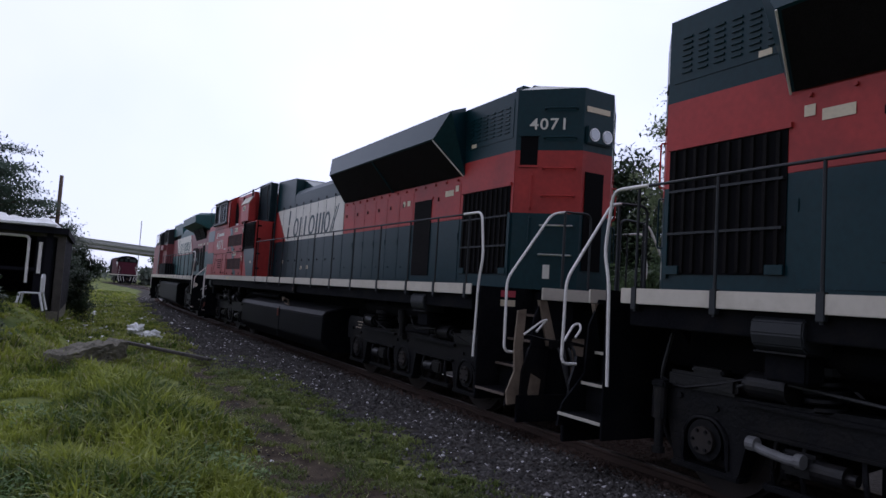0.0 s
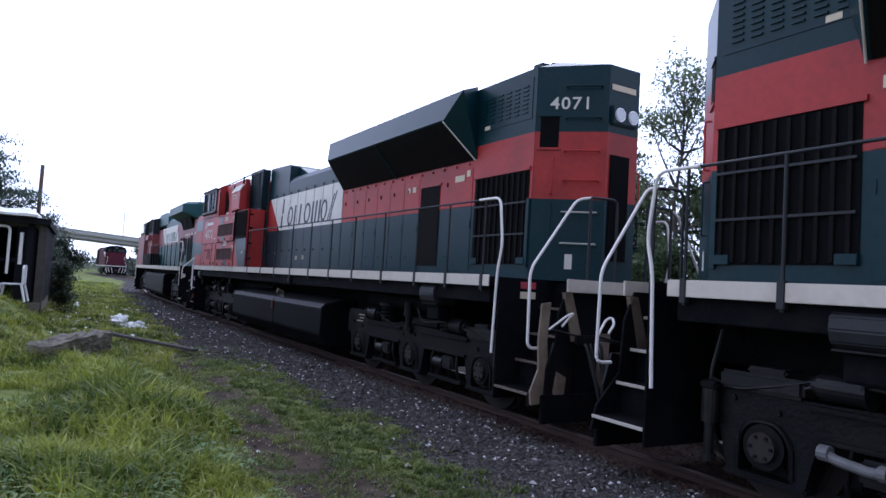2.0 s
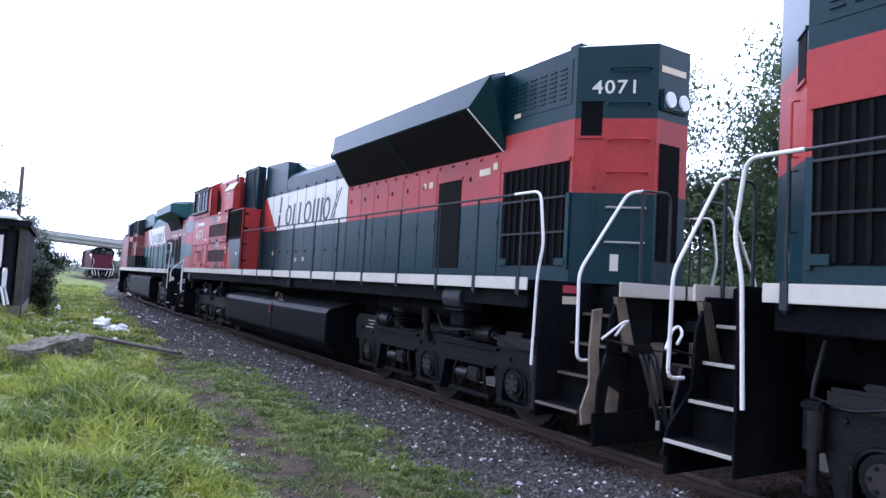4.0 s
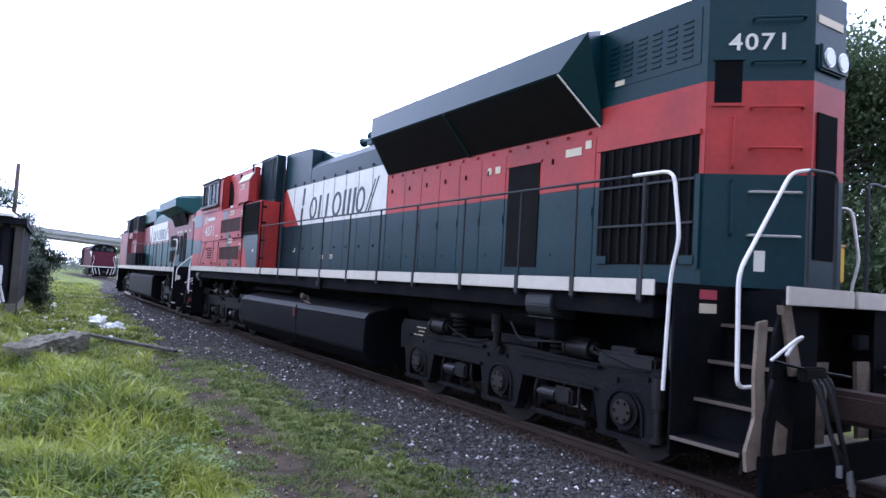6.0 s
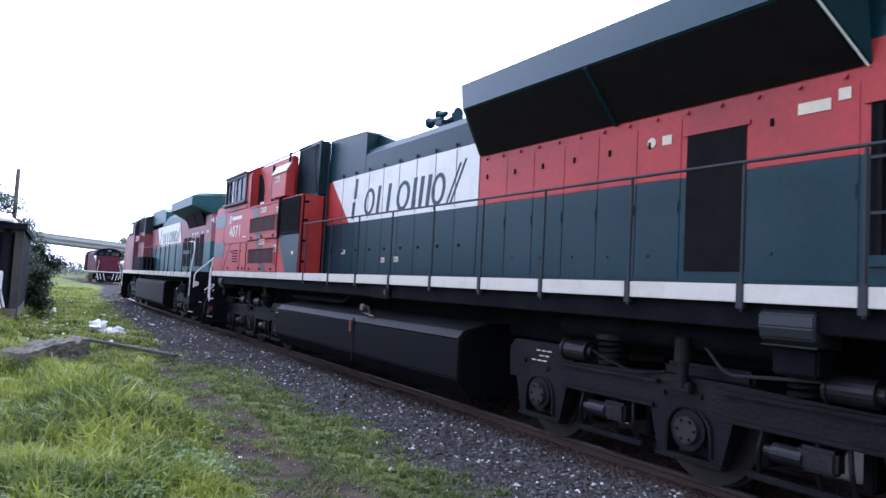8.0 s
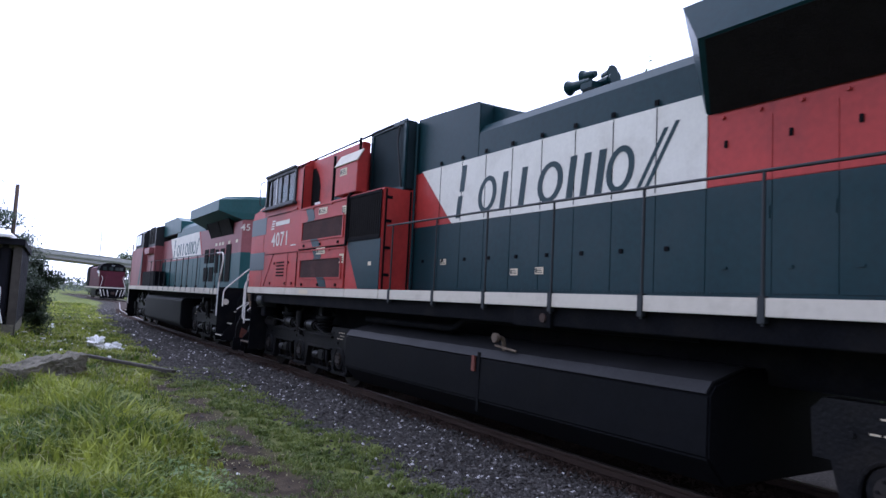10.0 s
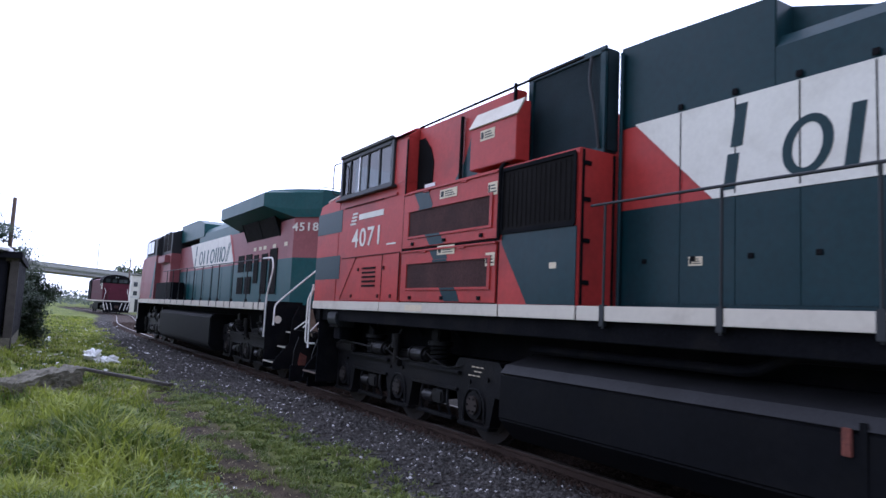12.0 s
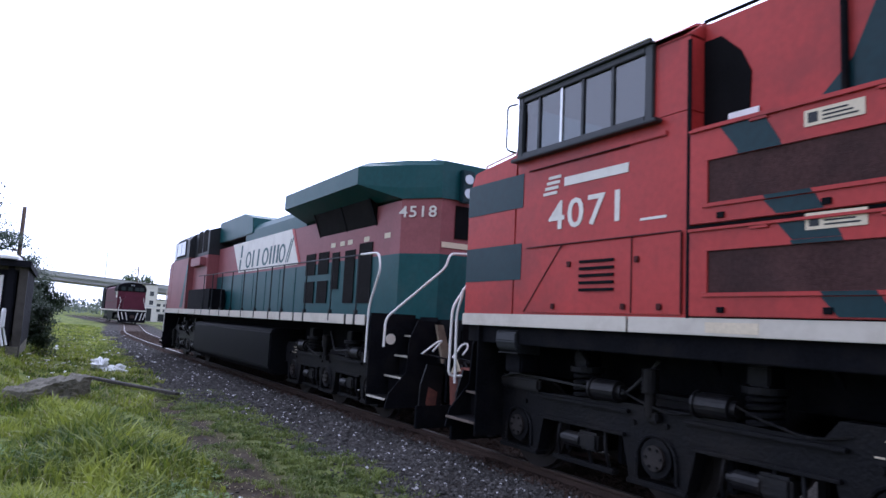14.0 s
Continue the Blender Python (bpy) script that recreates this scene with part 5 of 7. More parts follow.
        posts = [-8.6, -7.4, -6.0, -4.5, -3.6, -2.4, -1.2, 0.0, 1.2, 2.4, 3.6]
        side_rail(L, sx, posts, -8.9, 4.5, 2.73, 2.80, 1.53)
        corner_steps(L, sx, -9.28, -10.0, BLACK)
        corner_steps(L, sx, 10.32, 10.9, BLACK)
        x = sx * 1.55
        P("grab_rail", rod([(x, -8.75, 2.735), (x, -9.45, 2.72), (x, -9.54, 2.45), (x, -9.18, 1.80), (x, -9.16, 0.85)], 0.02, 10), RAILWHITE, "white curved grab rail")
        P("grab_rail", rod([(x, -9.82, 1.15), (x, -9.84, 1.62), (sx * 0.72, -10.3, 2.5), (sx * 0.66, -10.3, 2.74), (sx * 0.2, -10.32, 2.76)], 0.02, 10), RAILWHITE, "white slanting end handrail")
        P("grab_rail", rod([(x, 10.2, 2.4), (x, 10.32, 1.7), (x, 10.3, 0.7)], 0.02, 10), RAILWHITE, "white curved grab rail")
        P("round_plate", drum((sx * 1.5, -9.96, 1.28), "y", 0.085, 0.02, 20), SILL, "pale round plate")
        # cab
        wf = P("window_frame", box(min(sx * 1.5, sx * 1.53), max(sx * 1.5, sx * 1.53), 7.2, 8.9, 3.65, 4.3, 0.01), BLACK, "black framed cab window")
        part("pane", box(min(sx * 1.53, sx * 1.534), max(sx * 1.53, sx * 1.534), 7.28, 8.02, 3.72, 4.24), GLASS, wf)
        part("pane", box(min(sx * 1.53, sx * 1.534), max(sx * 1.53, sx * 1.534), 8.08, 8.82, 3.72, 4.24), GLASS, wf)
        P("cab_window", box(min(sx * 1.5, sx * 1.512), max(sx * 1.5, sx * 1.512), 9.05, 9.5, 3.6, 4.3, 0.01), GLASS)
        for y0 in (5.0, 5.8):
            P("side_grille", box(min(sx * 1.3, sx * 1.312), max(sx * 1.3, sx * 1.312), y0 - 0.35, y0 + 0.3, 3.7, 4.5), SCREEN, "dark side grille")
        P("locker", box(min(sx * 1.3, sx * 1.5), max(sx * 1.3, sx * 1.5), 4.7, 6.2, 3.2, 3.5, 0.01), FADED)
        P("green_stripe", prism([(7.1, 1.7), (7.6, 1.7), (6.8, 3.3), (6.6, 3.3)], "x", sx * 1.501, sx * 1.506), TEAL)
        P("side_box", box(min(sx * 1.0, sx * 1.5), max(sx * 1.0, sx * 1.5), 2.9, 6.2, 1.64, 2.35, 0.02), BLACK, "dark equipment box on the walkway")
        if number:
            a = Vector((sx * 0.92, -9.0, 0))
            d = Vector((sx * 0.45, -9.62, 0)) - a
            al = d.normalized()
            n2 = Vector((al.y, -al.x, 0))
            n2 = -n2 if n2.y > 0 else n2
            ang = math.degrees(math.atan2(al.y, al.x)) if sx < 0 else math.degrees(math.atan2(-al.y, -al.x))
            p = a + d * 0.42 + n2 * 0.012
            lettering("road_number", number, 0.29, Matrix.Translation((p.x, p.y, 3.55)) @ pose(0, 0, 0, 90, 0, ang), WHITE, L, wide=1.18)
        P("side_seam", box(min(sx * 1.5, sx * 1.51), max(sx * 1.5, sx * 1.51), 6.58, 6.62, 1.7, 4.4), BLACK)
    P("name_bar", box(-0.42, 0.3, -9.634, -9.626, 2.92, 3.02), LABEL, "pale plain bar for painted name")
    sec = [(-1.5, 1.64), (1.5, 1.64), (1.5, 3.58), (-1.5, 3.58)]
    upper = [(-1.5, 3.58), (1.5, 3.58), (1.5, 4.25), (1.3, 4.48), (0.7, 4.62), (-0.7, 4.62), (-1.3, 4.48), (-1.5, 4.25)]
    P("cab_top", prism(upper, "y", 6.6, 9.6, bevel=0.02), SLATE, "dark upper cab with rounded roof")
    P("cab", prism(sec, "y", 6.6, 9.6, bevel=0.02), FADED, "faded red rounded crew cab")
    P("equipment_body", prism([(-1.3, 1.64), (1.3, 1.64), (1.3, 3.58), (-1.3, 3.58)], "y", 4.4, 6.6, bevel=0.01), FADED, "faded red equipment body")
    P("equipment_top", prism([(-1.3, 3.58), (1.3, 3.58), (1.3, 4.45), (0.8, 4.62), (-0.8, 4.62), (-1.3, 4.45)], "y", 4.4, 6.6, bevel=0.01), SLATE, "dark upper equipment body")
    P("nose", prism([(9.6, 1.64), (10.4, 1.64), (10.35, 3.3), (10.1, 3.55), (9.6, 3.6)], "x", -1.5, 1.5, bevel=0.04), FADED, "faded red short nose")
    lp = P("headlight_plate", box(-0.13, 0.13, -9.78, -9.66, 3.75, 4.35, 0.02), GREEN, "stacked twin headlights on a dark plate")
    for z in (3.92, 4.18):
        part("lens", drum((0, -9.785, z), "y", 0.09, 0.03, 24), LAMP, lp, "clear round headlight lens")
    P("dark_panel", box(-0.16, 0.16, -9.64, -9.625, 3.1, 3.7), DARK)
    P("roof_loop", rod([(-0.3, -8.9, 4.5), (-0.3, -8.9, 4.68), (0.6, -8.9, 4.68), (0.6, -8.9, 4.5)], 0.014, 6), RAILWHITE)
    end_gear(L, -1, -10.78, 3, RUSTRED)
    bm = prism([(-11.2, 0.22), (-10.7, 0.15), (-10.62, 0.78), (-10.95, 0.92), (-11.25, 0.72)], "x", -0.78, -0.30, bevel=0.03)
    box(-0.7, -0.4, -11.32, -11.1, 0.3, 0.6, 0.03, bm)
    P("draft_casting", bm, RUSTRED, "rust red draft gear casting")
    P("casting_tag", prism([(-10.98, 0.86), (-10.72, 0.80), (-10.84, 1.08)], "x", -0.8, -0.785), LABEL)
    end_gear(L, 1, 10.98, 3, RUST)
    return L


def yard_locomotive(label):
    """A following diesel, seen end on: full-width arched cab, low nose, hood, deck, white handrails."""
    L = thing("following_locomotive", label, "locomotive")
    P = lambda name, bm, mat, lab="": part(name, bm, mat, L, lab)
    arch = [(-1.5, 1.42), (1.5, 1.42), (1.5, 3.95), (1.3, 4.3), (0.8, 4.52), (0.0, 4.6), (-0.8, 4.52), (-1.3, 4.3), (-1.5, 3.95)]
    P("deck", box(-1.5, 1.5, -8.5, 8.5, 1.2, 1.42, 0.02), BLACK)
    P("cab", prism(arch, "y", -7.2, -4.4, bevel=0.03), MAROON, "dark red cab with arched roof")
    P("cab_roof", prism([(-1.53, 3.55), (1.53, 3.55), (1.54, 3.95), (1.32, 4.34), (0.8, 4.56), (0.0, 4.64), (-0.8, 4.56), (-1.32, 4.34), (-1.54, 3.95)], "y", -7.26, -4.4, bevel=0.02), BLACK, "sooty arched roof")
    for x in (-1.2, -0.45, 0.25, 0.75):
        P("cab_window", box(x, x + 0.45, -7.3, -7.262, 3.62, 4.06, 0.01), GLASS)
    P("nose", prism([(-0.95, 1.42), (0.95, 1.42), (0.95, 2.6), (0.7, 2.95), (-0.7, 2.95), (-0.95, 2.6)], "y", -8.1, -7.2, bevel=0.04), MAROON, "low dark red nose")
    P("hood", prism(hood_shape(1.38, 4.0, 0.9, 4.25, 1.42), "y", -4.4, 4.6, bevel=0.03), MAROON, "dark maroon hood")
    P("rear_body", prism([(x * 0.98, z - 0.03) for x, z in arch], "y", 4.6, 7.6, bevel=0.03), BLACK, "dark rear body")
    P("number_plate", box(-1.54, -1.503, -6.9, -6.2, 2.8, 3.5, 0.01), WHITE, "pale plate")
    P("side_window", box(-1.53, -1.503, -6.0, -4.9, 3.2, 3.7, 0.01), GLASS)
    hp = P("headlight_plate", box(-0.25, 0.25, -7.34, -7.27, 4.16, 4.38, 0.02), BLACK)
    P("front_sill", box(-1.5, 1.5, -8.54, -8.5, 1.3, 1.43, 0.01), WHITE, "worn white edge of the deck")
    for sx in (-1, 1):
        part("lens", drum((sx * 0.11, -7.35, 4.27), "y", 0.08, 0.03, 14), LAMP, hp)
        P("end_handrail", rod([(sx * 1.46, -8.5, 0.5), (sx * 1.46, -8.5, 1.5), (sx * 1.2, -7.9, 2.5), (sx * 1.3, -7.3, 2.9)], 0.02, 8), RAILWHITE, "white end handrail")
        P("side_handrail", rod([(sx * 1.47, -4.3, 1.4), (sx * 1.47, -4.3, 2.45), (sx * 1.47, 4.6, 2.45)], 0.022, 6), RAILGREEN)
        P("steps", box(min(sx * 1.0, sx * 1.5), max(sx * 1.0, sx * 1.5), -8.5, -7.9, 0.3, 1.2, 0.02), BLACK)
        P("sill_panel", box(min(sx * 1.5, sx * 1.52), max(sx * 1.5, sx * 1.52), -8.3, 8.3, 1.28, 1.44), SILL)
        for yc in (-5.2, 5.2):
            bm = box(min(sx * 0.95, sx * 1.15), max(sx * 0.95, sx * 1.15), yc - 1.7, yc + 1.7, 0.45, 0.8, 0.05)
            for dy in (-1.2, 1.2):
                drum((sx * 0.75, yc + dy, AXLE_Z), "x", WHEEL_R, 0.13, 24, bm)
                drum((sx * 1.15, yc + dy, AXLE_Z), "x", 0.16, 0.12, 14, bm)
            P("truck", bm, TRUCK)
    P("pilot_plate", box(-1.45, 1.45, -8.55, -8.5, 0.02, 1.28, 0.02), BLACK, "black pilot plate with white bars")
    for k, x in enumerate((-1.28, -0.95, -0.5, 0.35, 0.8, 1.15)):
        lean = 0.22 if x < 0 else -0.22
        P("pilot_bar", prism([(x, 0.25 + 0.1 * (k % 2)), (x + 0.07, 0.25 + 0.1 * (k % 2)), (x + 0.07 - lean, 1.15), (x - lean, 1.15)], "y", -8.57, -8.552), RAILWHITE)
    P("coupler", box(-0.2, 0.2, -9.0, -8.5, 0.5, 0.85, 0.04), RUST)
    P("fuel_tank", box(-1.3, 1.3, -2.6, 2.6, 0.2, 1.1, 0.1), TANK)
    return L


middle_loco = sd_locomotive("4071", "red and dark green six-axle diesel locomotive numbered 4071, rolling")
near_loco = sd_locomotive(None, "red and dark green six-axle diesel locomotive, coupled and rolling")
bm = rod([(1.22, -8.48, 0.45), (1.23, -8.40, 0.42), (1.23, -8.14, 0.39), (1.21, -8.06, 0.40)], 0.040, 12)
drum((1.22, -8.48, 0.45), "y", 0.062, 0.08, 12, bm)
drum((1.21, -8.06, 0.40), "y", 0.06, 0.06, 12, bm)
part("truck_hose", bm, HOSEGREY, near_loco, "pale grey hose hanging at the truck")
lead_loco = ge_locomotive("4518", "faded red and teal diesel locomotive numbered 4518, rolling")
SPACING = 22.5
following_loco = yard_locomotive("dark maroon diesel locomotive with white handrails following on the track")


# ---- ground and track ----
def track_offset(x, y):
    return x - float(np.interp(y, TRACK_Y, TRACK_X))


def ground_z(x, y):
    """Height of the ground: a low bank by the shack, a slight fall to the track."""
    z = -0.27
    bank = min(max((-6.1 - x) / 1.6, 0), 1) * min(max((y - 12) / 6, 0), 1) * min(max((60 - y) / 20, 0), 1)
    z += 0.85 * bank * bank * (3 - 2 * bank)
    z += 0.08 * min(max((-3.6 - x) / 1.5, 0), 1)
    z -= 0.012 * min(max((2.6 - abs(track_offset(x, y))) / 1.0, 0), 1)
    z += 0.035 * noise.noise(Vector((x * 0.8, y * 0.8, 0))) + 0.02 * noise.noise(Vector((x * 2.5, y * 2.5, 3)))
    path = math.exp(-((x + 4.35 - 0.03 * (y - 8)) / 0.35) ** 2) * (1 if y < 15 else 0)
    return z - 0.06 * path


def soil_material():
    """Bare earth, gravel by the track and green ground cover, blended by plan position and noise."""
    m = bpy.data.materials.new("earth_and_ballast")
    m.use_nodes = True
    nt = m.node_tree
    n, ln = nt.nodes, nt.links
    b = n["Principled BSDF"]
    b.inputs["Roughness"].default_value = 0.95
    b.inputs["Specular IOR Level"].default_value = 0.15
    at = n.new("ShaderNodeAttribute")
    at.attribute_name = "cover"
    sep = n.new("ShaderNodeSeparateColor")
    ln.new(at.outputs["Color"], sep.inputs[0])
    co = n.new("ShaderNodeTexCoord")
    def tex(scale, detail=5):
        t = n.new("ShaderNodeTexNoise")
        t.inputs["Scale"].default_value, t.inputs["Detail"].default_value = scale, detail
        ln.new(co.outputs["Object"], t.inputs["Vector"])
        return t.outputs["Fac"]
    def ramp(src, c0, c1, p0=0.35, p1=0.65):
        r = n.new("ShaderNodeValToRGB")
        r.color_ramp.elements[0].position, r.color_ramp.elements[0].color = p0, (*c0, 1)
        r.color_ramp.elements[1].position, r.color_ramp.elements[1].color = p1, (*c1, 1)
        ln.new(src, r.inputs[0])
        return r.outputs[0]
    def blend(f, a, c):
        x = n.new("ShaderNodeMix")
        x.data_type = "RGBA"
        ln.new(f, x.inputs["Factor"])
        ln.new(a, x.inputs["A"])
        ln.new(c, x.inputs["B"])
        return x.outputs["Result"]
    earth = ramp(tex(6), (0.034, 0.025, 0.017), (0.074, 0.056, 0.039))
    stones = ramp(tex(38, 3), (0.019, 0.0165, 0.0145), (0.066, 0.058, 0.051), 0.4, 0.62)
    green = ramp(tex(1.3, 6), (0.066, 0.092, 0.022), (0.20, 0.225, 0.056))
    rusty = ramp(tex(20, 4), (0.030, 0.020, 0.016), (0.085, 0.055, 0.042))
    c = blend(sep.outputs[0], earth, stones)
    c = blend(sep.outputs[2], c, rusty)
    c = blend(sep.outputs[1], c, green)
    ln.new(c, b.inputs["Base Color"])
    bp = n.new("ShaderNodeBump")
    bp.inputs["Strength"].default_value, bp.inputs["Distance"].default_value = 0.8, 0.03
    ln.new(tex(45, 4), bp.inputs["Height"])
    ln.new(bp.outputs[0], b.inputs["Normal"])
    return m


def cover(x, y):
    """(ballast, grass) cover at a place in plan."""
    o = track_offset(x, y)
    w = 0.25 * noise.noise(Vector((x * 1.1, y * 0.7, 5))) + 0.12 * noise.noise(Vector((x * 3.5, y * 3, 9)))
    edge = 2.9 if y < 14 else (3.3 if y < 19 else max(2.3, 3.3 - (y - 19) * 0.06))
    ballast = 1 - min(max((abs(o) - edge + w * 1.2) / 0.5, 0), 1)
    grass = 0.0
    left = -4.72 + 0.055 * (y - 6) if y < 15 else -3.9 + 0.055 * (y - 15)
    if y > 45:
        left = 99
    grass = min(max((left - x + w) / 0.35, 0), 1) if y <= 45 else (1 - ballast)
    if y > 18 and x < -2.6:
        grass = max(grass, (1 - ballast) * 0.8)
    # the low strip of grass between the footpath and the ballast
    if 3 < y < 15.5 and o > -4.4:
        u = min(max((x + 3.98 - 0.02 * (y - 8) + max(7 - y, 0) * -0.12 + w * 0.8) / 0.4, 0), 1) * min(max((-2.65 - x + w * 1.4) / 0.5, 0), 1)
        u *= min(max((y - 4.8) / 1.5, 0.25), 1) * min(max((14.8 - y) / 1.5, 0), 1)
        grass = max(grass, u * 0.9)
        ballast *= 1 - 0.8 * u
    if o > 2.9:
        grass = min(max((o - 3.4 + w) / 0.8, 0), 1)
    return ballast, grass


def build_ground():
    xs = np.concatenate([[-900, -300, -120, -60, -35, -22], np.arange(-16, 8, 0.22), np.arange(8, 16, 1.0), [20, 30, 50, 90, 200, 500, 900]])
    ys = np.concatenate([[-900, -300, -120, -60, -30, -14], np.arange(-8, 3, 0.8), np.arange(3, 26, 0.22), np.arange(26, 60, 0.8), np.arange(60, 130, 3), [140, 160, 200, 300, 500, 900, 1800]])
    verts, cols = [], []
    for y in ys:
        for x in xs:
            far = abs(x) > 20 or y > 140 or y < -14
            verts.append((x, y, -0.2 if far else ground_z(x, y)))
            cols.append((0.0, 1.0) if far else cover(x, y))
    nx = len(xs)
    faces = [(j * nx + i, j * nx + i + 1, (j + 1) * nx + i + 1, (j + 1) * nx + i) for j in range(len(ys) - 1) for i in range(nx - 1)]
    me = bpy.data.meshes.new("ground")
    me.from_pydata(verts, [], faces)
    at = me.color_attributes.new("cover", "FLOAT_COLOR", "POINT")
    at.data.foreach_set("color", [v for c, p in zip(cols, verts) for v in (c[0], c[1], 0.8 * min(max((1.35 - abs(track_offset(p[0], p[1]))) / 0.5, 0), 1), 1.0)])
    me.polygons.foreach_set("use_smooth", [True] * len(me.polygons))
    me.materials.append(soil_material())
    return tagged(new("ground", me), "grassy earth with a worn footpath and dark gravel beside the track", "ground", kind="structure")


ground = build_ground()


def build_track():
    tr = thing("railway_track", "rusty steel rails on dark timber sleepers in gravel", "railway track", kind="structure")
    prof = [(-0.036, 0), (0.036, 0), (0.036, -0.03), (0.01, -0.045), (0.01, -0.13), (0.07, -0.145), (0.07, -0.16), (-0.07, -0.16), (-0.07, -0.145), (-0.01, -0.13), (-0.01, -0.045), (-0.036, -0.03)]
    ss = np.arange(-30, 150, 1.0)
    for side in (-0.7535, 0.7535):
        for name, pr, mt in (("rail", prof, RAILSTEEL), ("rail_head", [(-0.032, 0.004), (0.032, 0.004), (0.032, 0.0), (-0.032, 0.0)], RAILTOP)):
            bm = bmesh.new()
            rings = []
            for s in ss:
                x, y = on_track(s)
                a = bend(s)
                rings.append([bm.verts.new((x + (side + p) * math.cos(a), y + (side + p) * math.sin(a), RAIL_TOP + z)) for p, z in pr])
            for r0, r1 in zip(rings, rings[1:]):
                for i in range(len(pr)):
                    bm.faces.new((r0[i], r0[(i + 1) % len(pr)], r1[(i + 1) % len(pr)], r1[i]))
            bm.faces.new(rings[0])
            bm.faces.new(rings[-1])
            part(name, bm, mt, tr, "rusty steel rail" if name == "rail" else "")
    return tr


track = build_track()


# ---- growth ----
def scatter_mesh(name, verts, faces, material, label, category):
    me = bpy.data.meshes.new(name)
    me.from_pydata(verts, [], faces)
    me.materials.append(material)
    return tagged(new(name, me), label, category, kind="stuff")


def blades(name, places, material, label):
    """Grass: each place is (x, y, z, height, width, lean)."""
    rng = np.random.default_rng(11)
    p = np.array(places)
    n = len(p)
    a = rng.uniform(0, 2 * np.pi, n)
    b = a + rng.uniform(0.6, 2.4, n)
    side = np.stack([np.cos(a), np.sin(a), np.zeros(n)], 1) * p[:, 4:5]
    lean = np.stack([np.cos(b), np.sin(b), np.zeros(n)], 1) * (p[:, 3] * p[:, 5])[:, None]
    base = p[:, :3]
    up = np.stack([np.zeros(n), np.zeros(n), p[:, 3]], 1)
    mid = base + up * 0.6 + lean * 0.35
    tip = base + up * (1 - 0.25 * p[:, 5:6]) + lean
    v = np.stack([base - side, base + side, mid + side * 0.8, mid - side * 0.8, tip], 1).reshape(-1, 3)
    k = np.arange(n) * 5
    faces = [f for i in k.tolist() for f in ((i, i + 1, i + 2, i + 3), (i + 3, i + 2, i + 4))]
    return scatter_mesh(name, v.tolist(), faces, material, label, "grass")


def grow_grass():
    """Tufts of blades; taller and paler where the ground is lush, thin on the footpath."""
    rng = random.Random(4)
    tall, low, dry = [], [], []
    while len(tall) < 90000:
        y = 3.5 * (75 / 3.5) ** (rng.random() ** 1.1)
        x = rng.uniform(-6.53 - y * 0.125 - 0.4, -1.4)
        c = cover(x, y)
        patch = noise.noise(Vector((x * 1.7, y * 1.3, 31)))
        if rng.random() > c[1] * (1.0 if patch > -0.25 else 0.35):
            continue
        lush = 0.42 + 0.9 * noise.noise(Vector((x * 0.9, y * 0.55, 20))) + 0.35 * patch
        if x < -4.9 and 6 < y < 13:
            lush += 0.85 * math.exp(-((x + 5.65) / 0.55) ** 2 - ((y - 9.3) / 3) ** 2)
        strip = x > -4.25 and y < 16
        worn = x > -5.2 and y < 7.5
        lush = max(lush, 0.02)
        size = 0.05 + 0.05 * rng.random() if strip else 0.06 + 0.27 * lush * rng.uniform(0.6, 1.2)
        if worn and not strip:
            size *= 0.55
        if y > 15:
            size = min(size, 0.06 + 0.13 * lush)
        z = ground_z(x, y) - 0.01
        spread = 0.03 + 0.10 * size * 2 + 0.004 * y
        for _ in range(rng.randint(14, 30) if strip else rng.randint(6, 16)):
            a, r = rng.uniform(0, 6.283), spread * rng.random() ** 0.6
            h = size * rng.uniform(0.5, 1.25)
            w = (0.003 + 0.0045 * rng.random()) * (1 + y / 9) * (1.35 if h > 0.3 else 1.0)
            row = (x + r * math.cos(a), y + r * math.sin(a), z, h, w, rng.uniform(0.2, 1.15))
            (low if strip else tall).append(row)
        # More straw blades far off: drier growth, plus haze put in as paler colour.
        for _ in range(8 if y > 13 and rng.random() < 0.6 else (1 if rng.random() < 0.6 else 0)):
            dry.append((x + rng.uniform(-0.1, 0.1), y, z, size * rng.uniform(0.5, 1.1), 0.003 * (1 + y / 9), rng.uniform(0.5, 1.6)))
    # the field to the side of and behind the standpoint
    for _ in range(2600):
        x, y = rng.uniform(-16, -1.5), rng.uniform(-14, 18)
        if (y > 3.5 and x > -6.93 - y * 0.125) or rng.random() > cover(x, y)[1] or math.hypot(x + 6.53, y) < 0.8:
            continue
        z, size = ground_z(x, y) - 0.01, 0.1 + 0.2 * max(noise.noise(Vector((x * 0.9, y * 0.55, 20))) + 0.4, 0.05)
        for _ in range(16):
            a, r = rng.uniform(0, 6.283), 0.3 * rng.random() ** 0.6
            tall.append((x + r * math.cos(a), y + r * math.sin(a), z, size * rng.uniform(0.5, 1.25), 0.009, rng.uniform(0.2, 1.15)))
    # straw and starved blades on the bare footpath and along the gravel's edge
    for _ in range(13000):
        y = rng.uniform(3.6, 17)
        x = rng.uniform(-4.9, -2.5)
        c = cover(x, y)
        if c[1] > 0.5 or rng.random() < c[0] * 0.9:
            continue
        z = ground_z(x, y)
